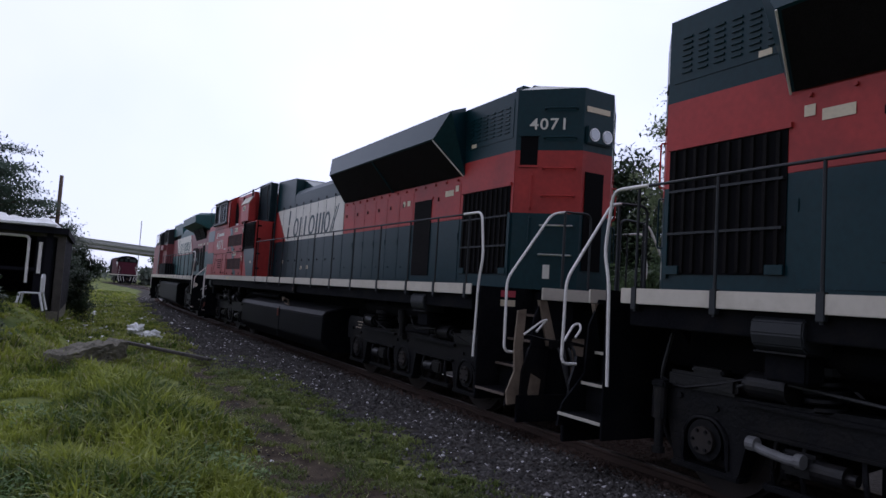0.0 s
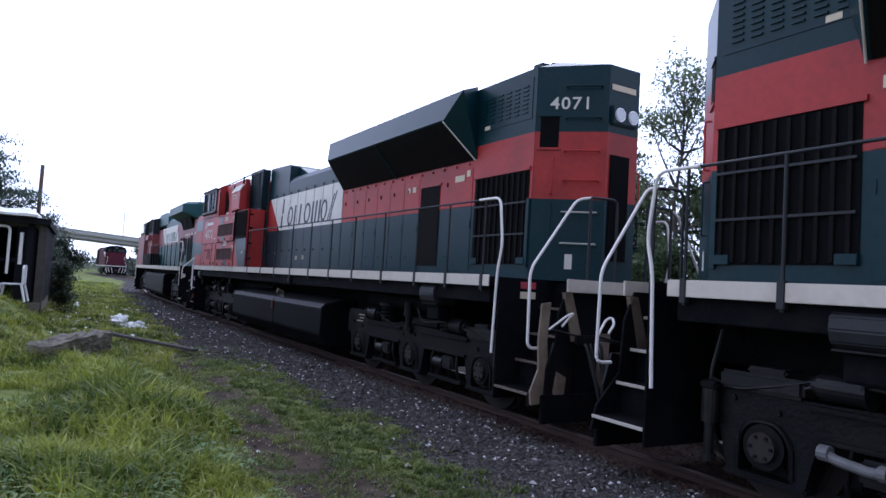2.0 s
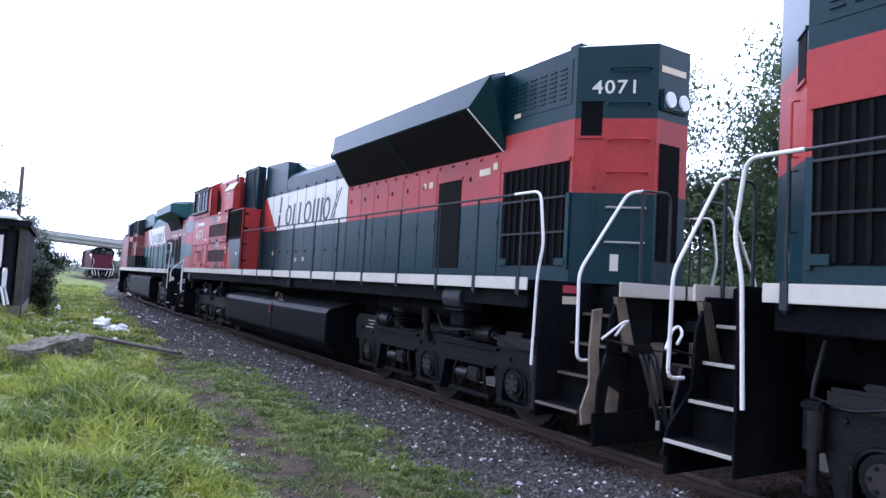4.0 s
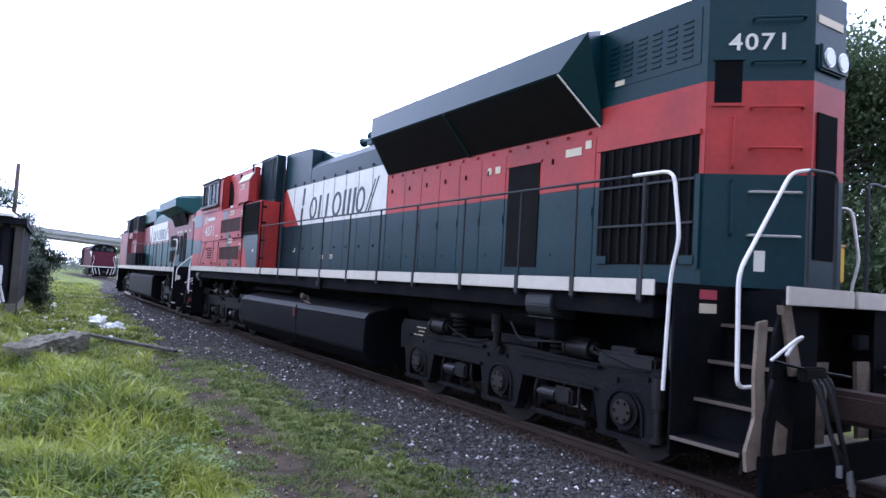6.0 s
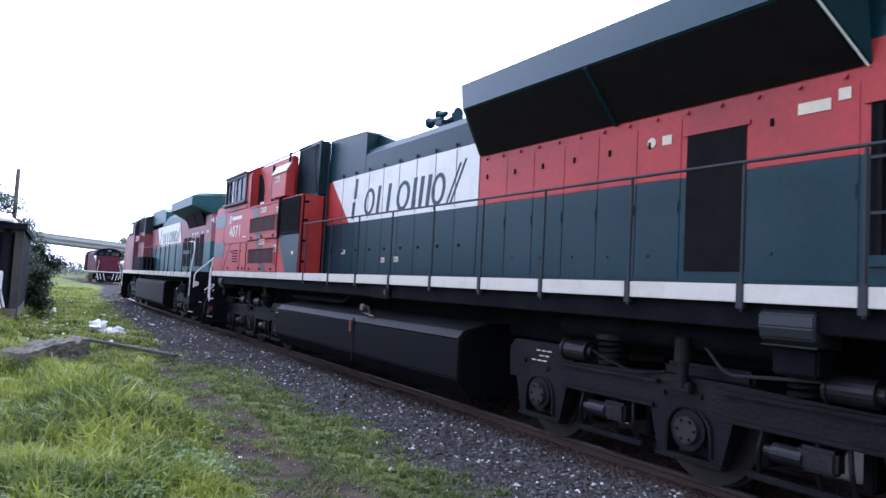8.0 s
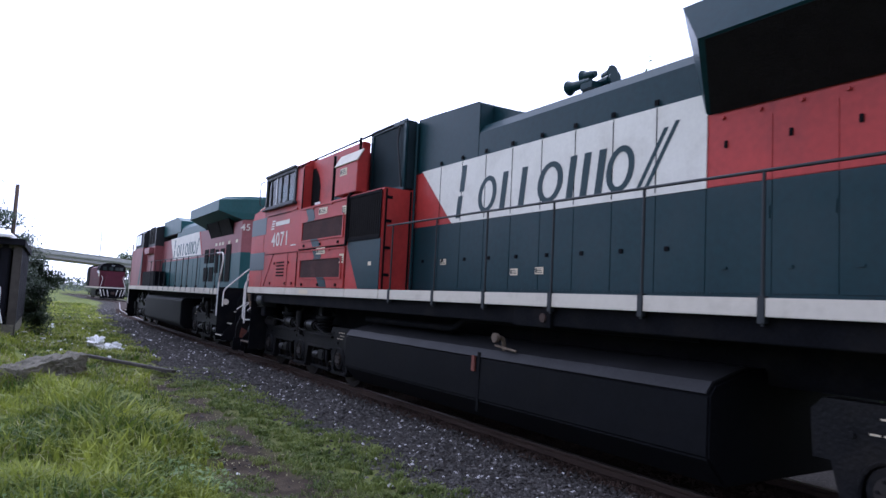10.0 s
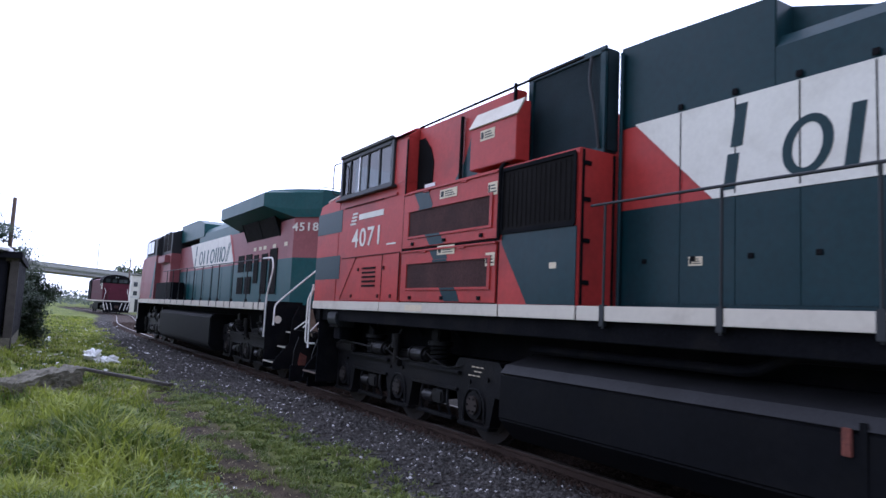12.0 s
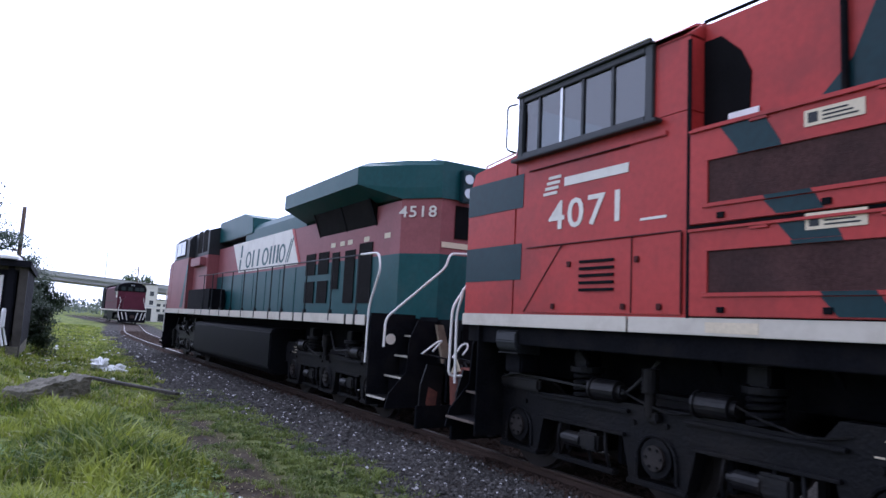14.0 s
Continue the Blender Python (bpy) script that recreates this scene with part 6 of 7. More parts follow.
        if rng.random() < 0.2:
            dry.append((x, y, z, rng.uniform(0.01, 0.03), 0.003 * (1 + y / 9), rng.uniform(1.5, 3.5)))
        elif noise.noise(Vector((x * 2.2, y * 1.6, 77))) > (0.02 if -4.75 < x < -3.9 else -0.22):
            for _ in range(5):
                low.append((x + rng.gauss(0, 0.03), y + rng.gauss(0, 0.03), z, rng.uniform(0.02, 0.06), 0.003 * (1 + y / 9), rng.uniform(0.5, 1.4)))
    blades("grass_tufts", tall, GRASS, "lush green grass with long bent blades")
    blades("short_grass", low, SHORTGRASS, "short worn grass between footpath and gravel")
    blades("dry_grass", dry, DRYGRASS, "scattered straw-coloured grass blades")
    # broad weeds close to the footpath
    v, f = [], []
    for _ in range(16000):
        y = rng.uniform(3.8, 9.5)
        x = rng.uniform(-6.53 - y * 0.13, -4.6)
        if rng.random() > cover(x, y)[1] or noise.noise(Vector((x * 1.4, y * 1.2, 40))) < (-0.12 if y < 6.5 else 0.2):
            continue
        z = ground_z(x, y) + rng.uniform(0.03, 0.16)
        r, a, t = rng.uniform(0.012, 0.03), rng.uniform(0, 6.28), rng.uniform(-0.5, 0.5)
        d, s = Vector((math.cos(a), math.sin(a), t)), Vector((-math.sin(a), math.cos(a), 0))
        c = Vector((x, y, z))
        i = len(v)
        v += [c - d * r, c + s * r * 0.6 + Vector((0, 0, 0.006)), c + d * r * 1.3, c - s * r * 0.6 + Vector((0, 0, 0.006))]
        f.append((i, i + 1, i + 2, i + 3))
    scatter_mesh("weeds", [tuple(q) for q in v], f, WEED, "small broad-leaved weeds in the grass", "weeds")


grow_grass()


def stone_material():
    m = bpy.data.materials.new("ballast_stone")
    m.use_nodes = True
    n, ln = m.node_tree.nodes, m.node_tree.links
    b = n["Principled BSDF"]
    b.inputs["Roughness"].default_value = 0.8
    g = n.new("ShaderNodeNewGeometry")
    r = n.new("ShaderNodeValToRGB")
    e = r.color_ramp.elements
    e[0].position, e[0].color = 0.0, (0.020, 0.018, 0.016, 1)
    e[1].position, e[1].color = 0.86, (0.066, 0.059, 0.053, 1)
    for p, c in ((0.962, (0.13, 0.12, 0.115, 1)), (0.978, (0.40, 0.385, 0.38, 1)), (1.0, (0.62, 0.60, 0.60, 1))):
        x = e.new(p)
        x.color = c
    ln.new(g.outputs["Random Per Island"], r.inputs[0])
    ln.new(r.outputs[0], b.inputs["Base Color"])
    return m


RUSTSTONE = surface("rust_stained_stone", (0.052, 0.034, 0.026), 0.9, spec=0.2, vary=0.5, scale=3)


def lay_stones():
    rng = np.random.default_rng(7)
    base = np.array([(1, 0, 0), (-1, 0, 0), (0, 1, 0), (0, -1, 0), (0, 0, 1), (0, 0, -1)], float)
    tri = [(0, 2, 4), (2, 1, 4), (1, 3, 4), (3, 0, 4), (2, 0, 5), (1, 2, 5), (3, 1, 5), (0, 3, 5)]
    rnd = random.Random(8)
    verts, faces, n = [], [], 0
    rusty_v, rusty_f, m = [], [], 0
    while n + m < 36000:
        y = 2.6 * (60 / 2.6) ** (rnd.random() ** 0.95)
        x = rnd.uniform(-4.8, -0.85) if rnd.random() < 0.9 else rnd.uniform(-0.6, 0.7)
        c = cover(x, y)
        keep = c[0] + (0.04 if c[1] < 0.3 else 0.012)
        if rnd.random() > keep:
            continue
        r = rnd.uniform(0.010, 0.024) * (1 + y / 22) * (1.35 if rnd.random() < 0.1 else 1)
        q = base * rng.uniform(0.55, 1.15, (6, 3)) + rng.uniform(-0.25, 0.25, (6, 3))
        q *= r * np.array([rng.uniform(0.8, 1.5), rng.uniform(0.8, 1.3), 0.75])
        a = rng.uniform(0, 6.28)
        ca, sa = math.cos(a), math.sin(a)
        ox = x + float(np.interp(y, TRACK_Y, TRACK_X))
        z = ground_z(ox, y) + r * 0.25
        rows = [(ox + u * ca - w * sa, y + u * sa + w * ca, z + h) for u, w, h in q]
        if abs(x) < 0.98 + 0.3 * rnd.random():
            rusty_v += rows
            rusty_f += [tuple(m * 6 + k for k in t) for t in tri]
            m += 1
        else:
            verts += rows
            faces += [tuple(n * 6 + k for k in t) for t in tri]
            n += 1
    scatter_mesh("rusty_ballast", rusty_v, rusty_f, RUSTSTONE, "rust-stained dark ballast beside the rails", "gravel")
    scatter_mesh("ballast_stones", verts, faces, stone_material(), "dark broken ballast with scattered pale stones", "gravel")


lay_stones()


def leaves(points, size, seed, droop=0.3):
    """Leaf quads round each point; returns vertices and faces."""
    rng = np.random.default_rng(seed)
    p = np.array(points)
    n = len(p)
    a = rng.uniform(0, 2 * np.pi, n)
    t = rng.uniform(-0.9, 0.6, n) - droop
    d = np.stack([np.cos(a) * np.cos(t), np.sin(a) * np.cos(t), np.sin(t)], 1)
    s = np.stack([-np.sin(a), np.cos(a), rng.uniform(-0.5, 0.5, n)], 1)
    r = (size * rng.uniform(0.6, 1.3, n))[:, None]
    v = np.stack([p - d * r, p + s * r * 0.42, p + d * r, p - s * r * 0.42], 1).reshape(-1, 3)
    return v.tolist(), [(i, i + 1, i + 2, i + 3) for i in range(0, 4 * n, 4)]


def tree(name, label, x, y, z, height, radius, leaf, per_tip, seed, material, trunk_r=0.14, crown_from=0.35, tips=26, spread=0.55, flat=0.7):
    """A tapered trunk with limbs and a crown of leaf clumps round the twig ends."""
    rng = random.Random(seed)
    T = thing(name, label, "tree")
    T.location = (x, y, z)
    bm = bmesh.new()
    def limb(p, q, r0, r1):
        d = (q - p).normalized()
        s = d.cross(Vector((0.2, 0.9, 0.3))).normalized()
        u = s.cross(d)
        ra = [bm.verts.new(p + (s * math.cos(k) + u * math.sin(k)) * r0) for k in [i * 1.0472 for i in range(6)]]
        rb = [bm.verts.new(q + (s * math.cos(k) + u * math.sin(k)) * r1) for k in [i * 1.0472 for i in range(6)]]
        for i in range(6):
            bm.faces.new((ra[i], ra[(i + 1) % 6], rb[(i + 1) % 6], rb[i]))
    pts = [Vector((0, 0, -0.1))]
    for k in range(1, 6):
        pts.append(Vector((rng.uniform(-0.12, 0.12) * k * 0.4, rng.uniform(-0.12, 0.12) * k * 0.4, height * 0.8 * k / 5)))
    for k in range(5):
        limb(pts[k], pts[k + 1], trunk_r * (1 - 0.17 * k), trunk_r * (1 - 0.17 * (k + 1)))
    ends = []
    for k in range(tips):
        u = rng.uniform(crown_from, 1.0)
        i = min(int(u * 5), 4)
        root = pts[i].lerp(pts[i + 1], u * 5 - i)
        a = rng.uniform(0, 6.283)
        w = math.sin(min((u - crown_from) / (1 - crown_from) * 0.8 + 0.2, 1) * math.pi) ** 0.5
        end = root + Vector((math.cos(a), math.sin(a), 0)) * radius * w * rng.uniform(0.45, 1.0) + Vector((0, 0, rng.uniform(0.0, 0.2) * height))
        end.z = min(end.z, height * rng.uniform(0.9, 1.0))
        knee = root.lerp(end, 0.5) + Vector((0, 0, -0.08 * radius))
        limb(root, knee, trunk_r * 0.35, trunk_r * 0.22)
        limb(knee, end, trunk_r * 0.22, trunk_r * 0.08)
        ends += [end, knee.lerp(end, 0.5)]
        for _ in range(3):
            e2 = end + Vector((rng.uniform(-1, 1), rng.uniform(-1, 1), rng.uniform(-0.5, 0.6))) * spread
            limb(knee.lerp(end, 0.7), e2, trunk_r * 0.1, trunk_r * 0.04)
            ends.append(e2)
    part("trunk", bm, BARK, T)
    cl = []
    for e in ends:
        for _ in range(per_tip):
            g = Vector((rng.gauss(0, 1), rng.gauss(0, 1), rng.gauss(0, flat))) * spread * 0.5
            cl.append(tuple(e + g))
    v, f = leaves(cl, leaf, seed + 1)
    me = bpy.data.meshes.new("crown")
    me.from_pydata(v, [], f)
    me.materials.append(material)
    cr = new("crown", me)
    cr.parent = T
    return T


# trees and shrubs beyond the track
tree("leafy_tree", "tall slender tree with sparse leaves beyond the track", 10.1, 14.4, -0.25, 9.9, 1.5, 0.075, 60, 21, PALELEAF, 0.13, 0.45, 22, 0.5)
tree("leafy_tree", "dense green tree beyond the track", 11.5, 9.6, -0.25, 9.0, 3.2, 0.085, 170, 22, LEAF, 0.16, 0.05, 56, 1.0)
tree("leafy_tree", "dense green tree beyond the track", 13.0, 6.2, -0.25, 9.8, 3.6, 0.085, 170, 23, LEAF, 0.18, 0.05, 56, 1.05)
tree("leafy_tree", "dense green tree beyond the track", 15.5, 11.5, -0.25, 10.2, 4.2, 0.11, 120, 27, LEAF, 0.2, 0.05, 56, 1.3)
tree("leafy_tree", "dense green tree beyond the track", 13.5, 14.5, -0.25, 6.2, 3.0, 0.12, 160, 24, LEAF, 0.16, 0.05, 40, 0.9)
tree("leafy_tree", "green tree with rounded crown beyond the track", 13.0, 25.5, -0.25, 9.4, 3.0, 0.15, 60, 25, LEAF, 0.18, 0.2, 34, 0.9)
tree("leafy_tree", "dense green tree beyond the track", 15.5, 1.5, -0.25, 8.0, 3.4, 0.15, 50, 26, LEAF, 0.18, 0.12, 32, 0.9)
tree("leafy_tree", "dense dark green tree with rounded crown beyond the track", 12.4, 19.6, -0.25, 7.7, 2.0, 0.12, 110, 28, DARKLEAF, 0.16, 0.3, 40, 0.8)
for k, (x, y, h) in enumerate(((8.6, 13.5, 3.4), (8.8, 10.2, 3.0), (8.9, 7.0, 3.2), (9.2, 4.0, 2.8), (9.2, 17.5, 3.2), (9.6, 1.0, 3.0), (9.6, 22, 3.0), (10, -3, 3.0))):
    tagged(tree("shrub", "tangled green shrub beyond the track", x, y, -0.28, h, 1.6, 0.085, 120, 40 + k, LEAF, 0.05, 0.02, 26, 0.55), category="shrub")
# the side of the shack
tree("leafy_tree", "dark tree with feathery drooping leaves behind the shack", -11.0, 30.5, 0.4, 6.3, 3.4, 0.075, 300, 61, FEATHER, 0.16, 0.5, 30, 0.8, 0.22)
tree("young_tree", "thin young tree with sparse leaves beside the shack", -6.6, 36.0, 0.2, 3.9, 0.75, 0.08, 22, 62, HAZYLEAF, 0.05, 0.3, 14, 0.35)
tree("young_tree", "thin young tree with sparse leaves beside the shack", -6.05, 38.0, 0.3, 2.4, 0.8, 0.08, 110, 63, DARKLEAF, 0.05, 0.05, 18, 0.4)
for k, (x, y, h, r) in enumerate(((-6.28, 27.2, 1.9, 0.42), (-6.5, 33.5, 2.1, 0.75), (-6.75, 31.5, 1.8, 0.6), (-8.6, 16.5, 0.8, 0.7), (-8.3, 14.6, 0.5, 0.5))):
    tagged(tree("shrub", "dark shrub against the shack wall" if k < 3 else "low dark weeds near the shack", x, y, ground_z(x, y), h, r, 0.055, 60, 70 + k, DARKLEAF, 0.02, 0.02, 18, 0.26), category="shrub")
tree("leafy_tree", "distant tree above the overpass", 14.5, 182, -0.2, 10.0, 5.0, 0.5, 14, 81, LEAF, 0.3, 0.5, 26, 1.3)


def far_woods():
    rng = random.Random(90)
    pts = []
    for _ in range(9000):
        y = rng.uniform(190, 300)
        x = rng.uniform(-60, 110)
        h = 3.2 + 2.5 * noise.noise(Vector((x * 0.06, y * 0.03, 2)))
        if -14 < x < -3 and rng.random() < 0.75:
            h *= 0.35
        pts.append((x, y, rng.uniform(-0.2, max(h, 0.5))))
    for _ in range(5200):
        y = rng.uniform(128, 150)
        x = rng.uniform(4.0, 34) + (y - 128) * 0.1
        h = 2.9 + 1.8 * noise.noise(Vector((x * 0.2, y * 0.1, 7))) - (0.9 if x < 4 else 0)
        pts.append((x, y, rng.uniform(-0.2, max(h, 0.4))))
    v, f = leaves(pts, 0.75, 91)
    scatter_mesh("far_woods", v, f, HAZYLEAF, "line of far bushes and trees with haze in the leaf colour", "trees")


far_woods()


# ---- the shack and what stands by it ----
def tarpaulin(x0, x1, y0, y1, z, rise, seed):
    """A crumpled sheet with a wavering edge, closed underneath."""
    bm = bmesh.new()
    nx, ny = 26, 22
    def at(i, j):
        u, v = i / nx, j / ny
        k = Vector((u * 4, v * 4, seed))
        h = rise * (0.35 + 0.9 * abs(noise.noise(k)) + 0.35 * noise.noise(k * 3)) * min(1, 6 * min(u, 1 - u, v, 1 - v) + 0.15)
        return bm.verts.new((x0 + (x1 - x0) * u + 0.1 * noise.noise(k * 1.5), y0 + (y1 - y0) * v + 0.12 * noise.noise(k * 2), z + h))
    g = [[at(i, j) for j in range(ny + 1)] for i in range(nx + 1)]
    for i in range(nx):
        for j in range(ny):
            bm.faces.new((g[i][j], g[i + 1][j], g[i + 1][j + 1], g[i][j + 1]))
    rim = [g[i][0] for i in range(nx + 1)] + [g[nx][j] for j in range(1, ny + 1)] + [g[i][ny] for i in range(nx - 1, -1, -1)] + [g[0][j] for j in range(ny - 1, 0, -1)]
    low = [bm.verts.new((v.co.x, v.co.y, z - 0.04)) for v in rim]
    for i in range(len(rim)):
        j = (i + 1) % len(rim)
        bm.faces.new((rim[j], rim[i], low[i], low[j]))
    bm.faces.new(low)
    return bm


def shack():
    S = thing("shack", "dark board shack with a patched sheet-metal roof", "shack")
    S.matrix_basis = pose(-6.74, 20.0, 0.48, 0, 0, -1.4)
    P = lambda name, bm, mat, lab="": part(name, bm, mat, S, lab)
    P("side_wall", box(-0.06, 0.0, 0.0, 6.2, 0, 2.05), SHACK, "dark board wall")
    board = None
    for k in range(20):
        m = pose(0.012, 0.16 + k * 0.31, 1.02)
        if board is None:
            board = part("board", box(-0.012, 0.012, -0.145, 0.145, -1.02, 1.02, 0.003), SHACK, S)
            board.matrix_basis = m
        else:
            again(board, m)
    P("back_wall", box(-6.0, 0, 6.2, 6.28, 0, 2.2), SHACK)
    P("far_wall", box(-6.0, -5.94, 0, 6.2, 0, 2.2), SHACK)
    P("corner_post", box(-0.16, 0.03, -0.1, 0.1, -0.3, 2.1, 0.02), WOOD, "thick dark corner post")
    P("corner_post", box(-0.42, -0.24, -0.06, 0.08, -0.3, 2.05, 0.02), SHACK)
    P("front_panel", box(-0.62, -0.2, 0.0, 0.05, 0, 2.0), SHACK)
    P("front_rail", box(-6.0, -0.2, -0.03, 0.03, 1.0, 1.09, 0.01), SHACK)
    P("front_beam", box(-6.0, 0.0, -0.05, 0.05, 1.9, 2.05, 0.01), WOOD)
    P("white_frame", rod([(-0.78, -0.06, 0.7), (-0.78, -0.06, 1.88), (-1.5, -0.06, 1.88)], 0.035, 8), RAILWHITE, "white pipe frame")
    P("white_frame", rod([(-0.52, -0.06, 0.95), (-0.52, -0.06, 1.75)], 0.045, 8), RAILWHITE)
    P("front_board", box(-6.0, -1.9, 0.0, 0.04, 0, 0.95, 0.01), SHACK)
    roof = P("roof", prism([(-6.3, 2.14), (0.07, 2.10), (0.07, 2.125), (-6.3, 2.175)], "y", -0.22, 6.4), TIN, "patched pale sheet-metal roof")
    for k in range(34):
        part("roof_rib", rod([(0.05 - k * 0.19, -0.22, 2.13 + 0.0015 * k), (0.05 - k * 0.19, 6.4, 2.13 + 0.0015 * k)], 0.018, 5), TIN, roof)
    P("roof_sheet", tarpaulin(-2.6, -0.2, -0.35, 2.2, 2.2, 0.28, 3), BAG, "crumpled white tarpaulin on the roof")
    P("fascia", box(0.04, 0.085, -0.2, 6.4, 1.96, 2.14, 0.006), SHACK, "dark board along the roof edge")
    P("fascia", box(-6.2, 0.08, -0.25, -0.21, 1.98, 2.14, 0.006), SHACK)
    P("roof_block", box(-0.95, -0.15, 1.2, 1.6, 2.18, 2.34, 0.03), WOOD)
    P("roof_sheet", tarpaulin(-6.0, -2.3, -0.4, 3.0, 2.2, 0.34, 8), BAG)
    P("floor", box(-6.0, 0.0, -0.2, 6.2, -0.4, 0.0), CONCRETE)
    return S


shack()


def plastic_chair():
    C = thing("plastic_chair", "white moulded plastic chair in front of the shack", "chair")
    C.matrix_basis = pose(-7.32, 19.2, ground_z(-7.32, 19.2) + 0.02, 0, 0, -97)
    part("seat", box(-0.24, 0.24, -0.24, 0.22, 0.40, 0.43, 0.015), PLASTIC, C)
    for sx in (-1, 1):
        part("leg", rod([(sx * 0.22, -0.22, 0.41), (sx * 0.27, -0.29, 0.0)], 0.028, 8), PLASTIC, C)
        part("leg", rod([(sx * 0.22, 0.2, 0.41), (sx * 0.25, 0.30, 0.0)], 0.028, 8), PLASTIC, C)
    bk = part("backrest", prism([(-0.23, 0.43), (0.23, 0.43), (0.25, 0.8), (0.14, 0.88), (-0.14, 0.88), (-0.25, 0.8)], "y", 0.2, 0.23), PLASTIC, C)
    for k in range(4):
        part("slot", box(-0.13 + k * 0.08, -0.11 + k * 0.08, 0.196, 0.199, 0.52, 0.76), DARK, bk)
    return C


plastic_chair()


def utility_pole():
    p = thing("utility_pole", "leaning weathered wooden pole with a stay wire", "pole")
    p.location = (-7.2, 31.5, 0.3)
    part("shaft", drum((0, 0, 2.5), "z", 0.095, 5.2, 12, taper=0.75), POLE, p)
    part("stay_wire", rod([(-0.02, 0, 3.6), (-0.5, -0.2, 2.9), (-0.35, -0.2, 0.2)], 0.012, 5), WOOD, p)
    part("crosspiece", box(-0.28, 0.02, -0.04, 0.04, 3.3, 3.38, 0.01), POLE, p)
    return p


utility_pole()


def overpass():
    o = thing("overpass", "pale concrete road overpass with a railing", "bridge", kind="structure")
    o.matrix_basis = pose(0, 165, 1.75, 0, 3.5, 2.0)
    part("deck", box(-9.5, 60, -4, 4, 5.55, 5.95), BRIDGE, o)
    part("girder", box(-9.5, 60, -3.6, 3.6, 4.6, 5.55), BRIDGE, o)
    part("parapet", box(-9.5, 60, -4.05, -3.85, 5.95, 6.5), BRIDGE, o)
    part("abutment", box(-14, -9.5, -4, 4, -3, 5.95), BRIDGE, o)
    part("approach", prism([(-60, -5), (-9.5, -5), (-9.5, 5.95), (-14, 5.95)], "y", -4, 4), GRASS, o, "grassed approach bank")
    for x in (26, 27.5, 48, 49.5):
        part("pier", drum((x, 0, 2.1), "z", 0.55, 5.0, 16), BRIDGE, o)
    part("drip_edge", box(-9.5, 60, -4.12, -4.05, 5.75, 5.95), BRIDGE, o)
    # Darker strip paints the shade along the girder's underside.
    part("bottom_flange", box(-9.5, 60, -3.9, -3.6, 4.6, 4.85), CONCRETE, o, "dark bottom edge painted as the shaded underside")
    part("parapet_cap", box(-9.5, 60, -4.1, -3.8, 6.5, 6.6), CONCRETE, o, "dark parapet cap")
    return o


overpass()


def lattice_mast():
    m = thing("radio_mast", "thin grey radio mast far behind the overpass", "mast")
    m.location = (8.2, 188, -0.2)
    part("shaft", rod([(0, 0, 0), (0, 0, 15.6)], 0.11, 6), TIN, m)
    return m


lattice_mast()


def white_sheds():
    for x, y, w, h in ((8.3, 112, 2.6, 5.6), (10.6, 113, 2.0, 3.4), (5.9, 134, 1.3, 2.8)):
        s = thing("storage_box", "small white hut with dark openings beside the far track", "hut", "white huts by the far track")
        s.location = (x, y, -0.25)
        part("body", box(-w / 2, w / 2, -1, 1, 0, h, 0.03), WHITE, s)
        part("roof", box(-w / 2 - 0.1, w / 2 + 0.1, -1.15, 1.1, h, h + 0.1, 0.02), SLATE, s)
        part("door", box(-w / 4, w / 4, -1.03, -1.0, 0.1, h * 0.36), SLATE, s, "dark door")
        for k in range(2 if h > 3 else 1):
            for u in (-0.27, 0.2):
                part("window", box(w * u - 0.28, w * u + 0.28, -1.03, -1.0, h * (0.46 + 0.24 * k), h * (0.58 + 0.24 * k)), GLASS, s)
        part("band", box(-w / 2, w / 2, -1.015, -1.0, h * 0.40, h * 0.43), TIN, s)
    p = thing("utility_pole", "thin far pole with a crossarm", "pole")
    p.location = (11.2, 150, -0.2)
    part("shaft", drum((0, 0, 5.2), "z", 0.12, 10.6, 8), POLE, p)
    part("crossarm", box(-1.0, 1.0, -0.06, 0.06, 9.7, 9.85), POLE, p)


white_sheds()


def meter_box():
    m = thing("meter_box", "tan metal box on a post with a thin white rod", "meter box")
    m.matrix_basis = pose(5.75, 6.75, -0.3, 0, 0, -30)
    part("post", drum((0, 0.05, 1.1), "z", 0.05, 2.4, 10), WOOD, m)
    part("box", box(-0.26, 0.26, -0.12, 0.12, 2.3, 2.95, 0.02), TAN, m)
    part("lid", box(-0.28, 0.28, -0.15, 0.13, 2.95, 2.99, 0.01), TAN, m)
    part("side_cover", box(0.09, 0.262, -0.128, -0.121, 2.32, 2.93, 0.003), YELLOW, m, "yellow painted cover")
    part("rod", rod([(0.05, 0, 2.95), (0.05, 0, 4.7)], 0.018, 6), RAILWHITE, m)
    return m


meter_box()


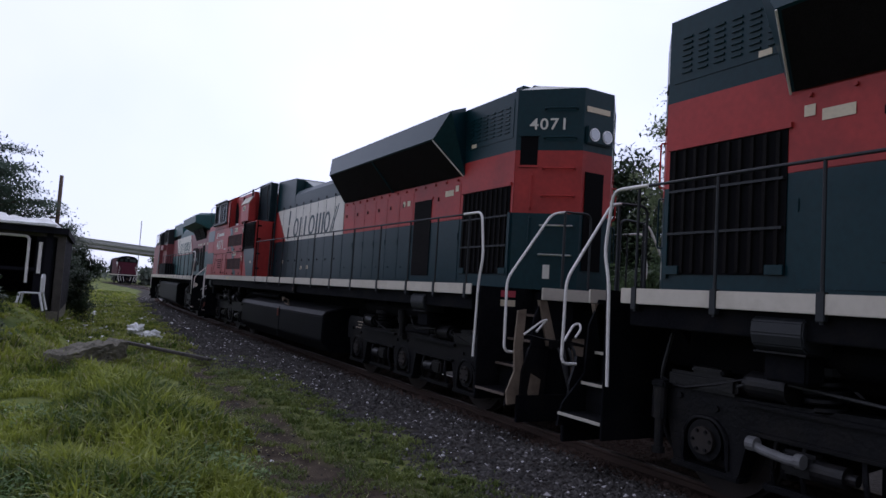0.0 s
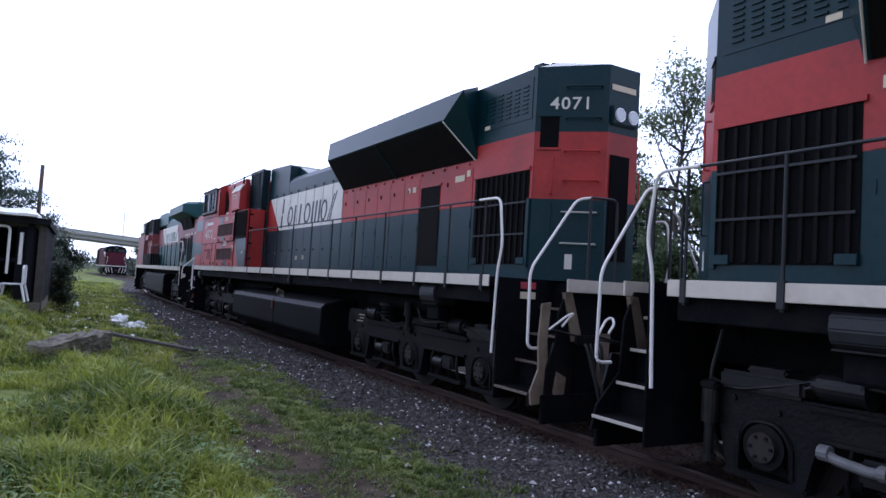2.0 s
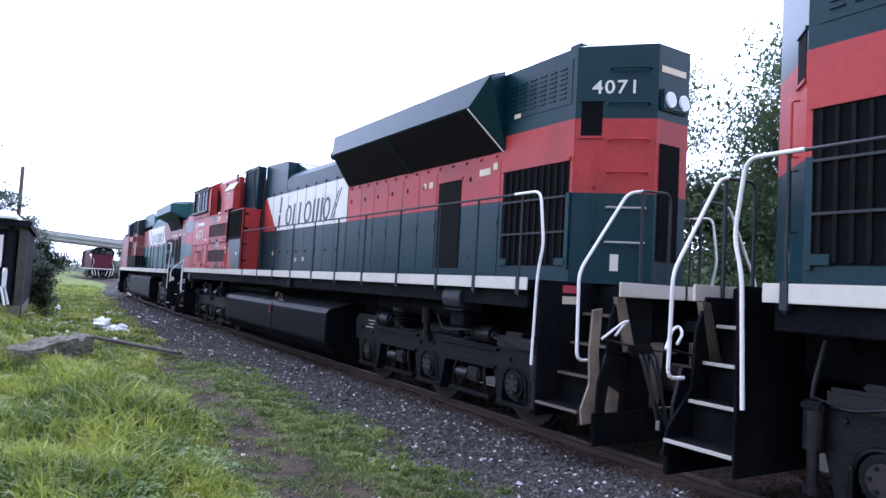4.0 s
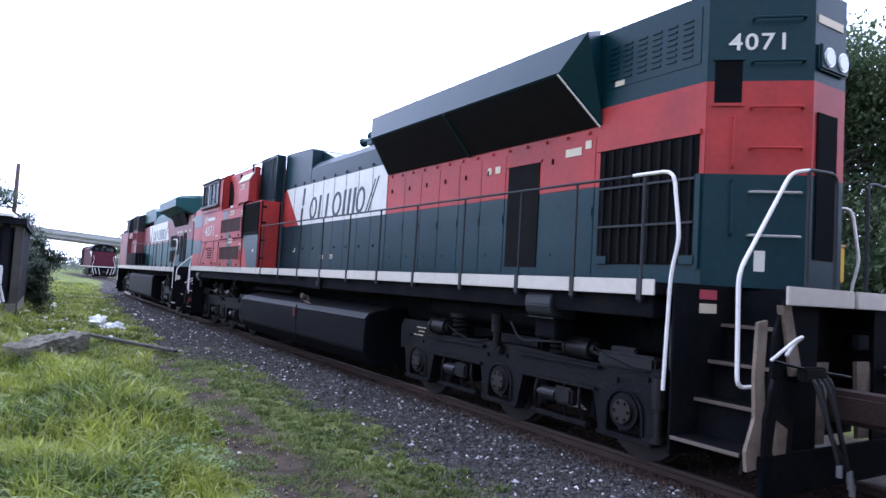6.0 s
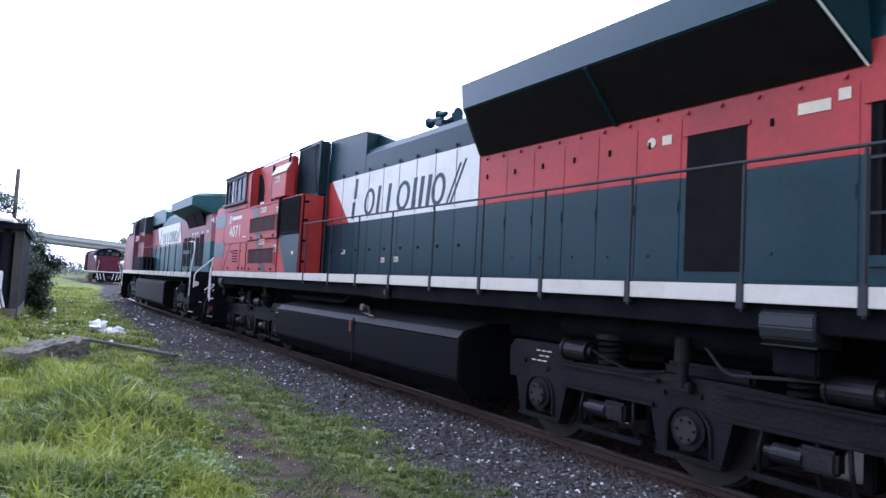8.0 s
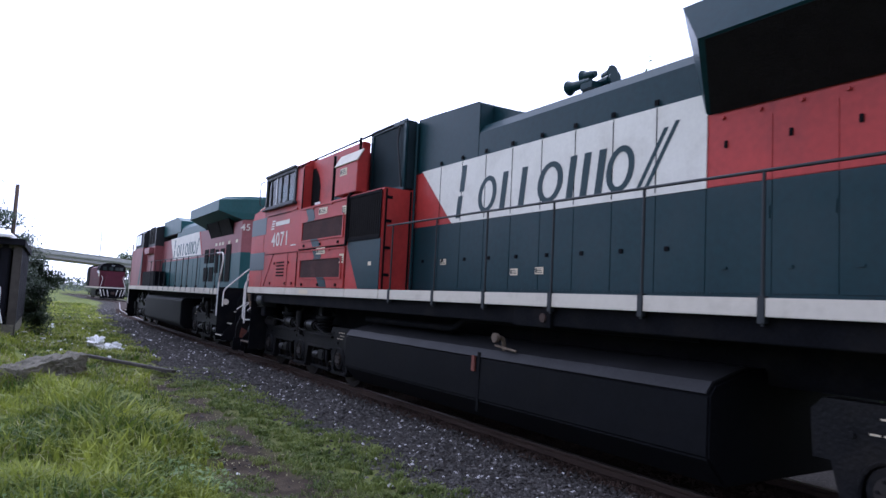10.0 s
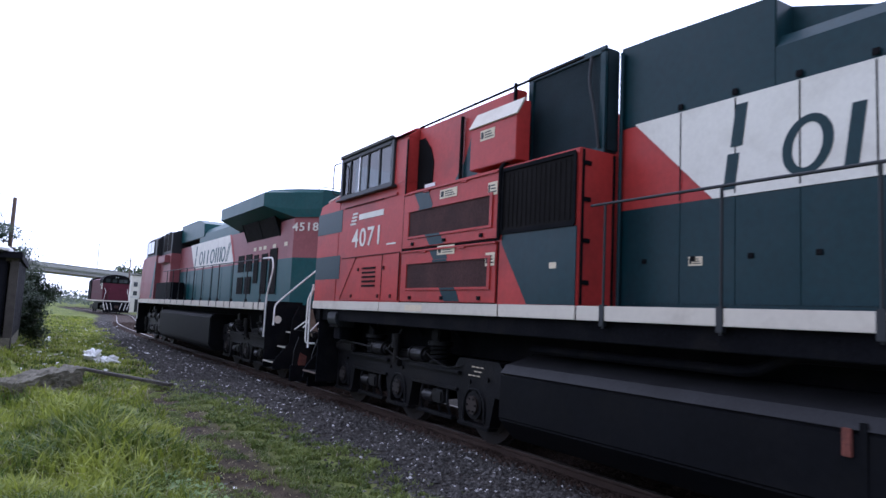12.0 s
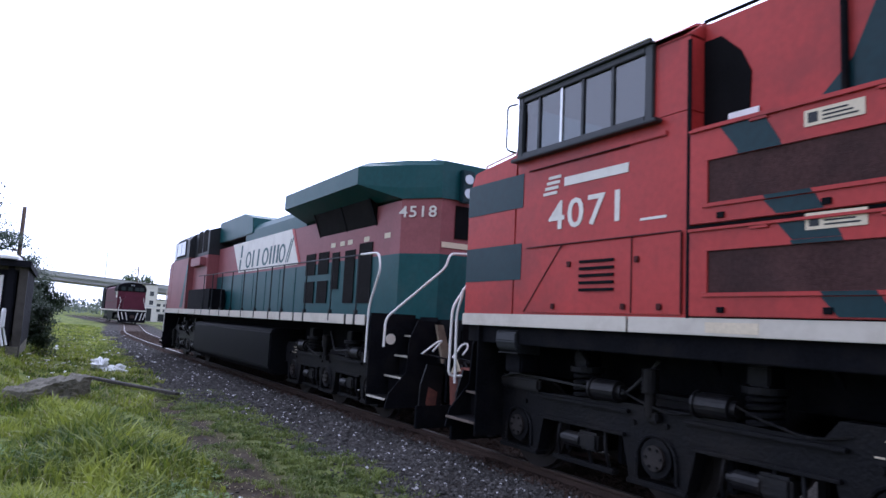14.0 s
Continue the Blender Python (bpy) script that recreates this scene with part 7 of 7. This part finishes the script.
# ---- on the grass ----
def concrete_block():
    rng = random.Random(5)
    bm = bmesh.new()
    bmesh.ops.create_cube(bm, size=1)
    bmesh.ops.subdivide_edges(bm, edges=bm.edges, cuts=26, use_grid_fill=True)
    for v in bm.verts:
        v.co = Vector((v.co.x * 1.75, v.co.y * 0.42, v.co.z * 0.66))
        k = noise.noise(v.co * 1.9) * 0.05 + noise.noise(v.co * 6) * 0.05 + abs(noise.noise(v.co * 18)) * 0.05
        v.co += Vector((v.co.x * 0.3, v.co.y, v.co.z)).normalized() * k
        if v.co.z > 0:
            v.co.z -= 0.10 * max(-v.co.x / 1.15, 0) + 0.12 * max(noise.noise(Vector((v.co.x * 5, v.co.y * 5, 1))), 0)
    ob = part("concrete_block", bm, CONCRETE)
    ob.matrix_basis = pose(-6.12, 14.0, -0.10, 3, -3, 52)
    return tagged(ob, "broken weathered concrete block lying in the grass", "concrete block")


concrete_block()


def beam():
    bm = box(-1.25, 1.25, -0.07, 0.07, -0.03, 0.03, 0.01)
    ob = part("timber_beam", bm, WOOD)
    ob.matrix_basis = pose(-4.57, 16.0, -0.07, 0, 4.0, -50)
    return tagged(ob, "grey old sleeper plank lying over dark gravel", "timber")


beam()


RUBBLE = surface("pale_rubble", (0.42, 0.40, 0.36), 0.9, vary=0.25, scale=6, per_piece=0.3)


def crumpled(name, size, x, y, label, seed, group=""):
    rng = random.Random(seed)
    bm = bmesh.new()
    bmesh.ops.create_icosphere(bm, subdivisions=4 if size > 0.15 else 1, radius=1)
    for v in bm.verts:
        d = v.co.copy()
        v.co *= 1 + 0.75 * noise.noise(d * 1.7 + Vector((seed, 0, 0)))
        if size > 0.15:
            v.co *= 1 - 0.5 * abs(noise.noise(d * 4 + Vector((0, seed, 0)))) + 0.2 * noise.noise(d * 9)
        v.co = Vector((v.co.x * size, v.co.y * size * 0.6, v.co.z * size * (0.22 if "slab" in name else 0.62)))
    ob = part(name, bm, RUBBLE if "slab" in name else BAG)
    ob.matrix_basis = pose(x, y, ground_z(x, y) + size * 0.25, 0, 0, rng.uniform(0, 360))
    return tagged(ob, label, "litter", group)


crumpled("plastic_bag", 0.38, -4.75, 21.3, "crumpled white plastic bag on the grass", 3)
crumpled("plastic_bag", 0.28, -4.42, 20.6, "crumpled white plastic bag on the grass", 9)
rngl = random.Random(17)
for k in range(110):
    y = rngl.uniform(16, 46)
    x = -6.53 + y * math.tan(math.radians(rngl.gauss(3.4, 2.2)))
    if track_offset(x, y) < -2.2:
        crumpled("paper_scrap", rngl.uniform(0.03, 0.085), x, y, "small white scrap of litter on the grass", 100 + k, "scraps of litter")
for k in range(20):
    y = rngl.uniform(21, 28)
    crumpled("rubble_slab", rngl.uniform(0.06, 0.14), rngl.uniform(-6.55, -5.5), y, "pale flat piece of rubble by the shack", 200 + k, "rubble by the shack")

# sleepers under the rails
plank = None
for k in range(238):
    s = -12 + k * 0.6
    x, y = on_track(s)
    m = pose(x, y, RAIL_TOP - 0.125 - 0.09, 0, 0, math.degrees(bend(s)))
    if plank is None:
        plank = part("sleeper", box(-1.28, 1.28, -0.11, 0.11, -0.09, 0.09), SLEEPER, track)
        plank.matrix_basis = m
    else:
        again(plank, m)


def motions():
    """The consist rolls towards the viewer, slowly at first; the wheels turn with it."""
    times = [i * 0.2 for i in range(71)]
    for ob, off, turned, aside in ((middle_loco, 0.0, False, 0.0), (near_loco, -SPACING - 0.1, True, -0.13), (lead_loco, SPACING, False, 0.0)):
        walk(ob, [(t, train_pose(travelled(t) + off, turned, aside)) for t in times])
    walk(following_loco, [(t, train_pose(followed(t) + 8.5)) for t in times])
    start = travelled(0)
    for ws, y, turned in WHEELS:
        s = 1 if turned else -1
        walk(ws, [(t, pose(0, y, AXLE_Z, s * math.degrees((travelled(t) - start) / WHEEL_R))) for t in times])


motions()
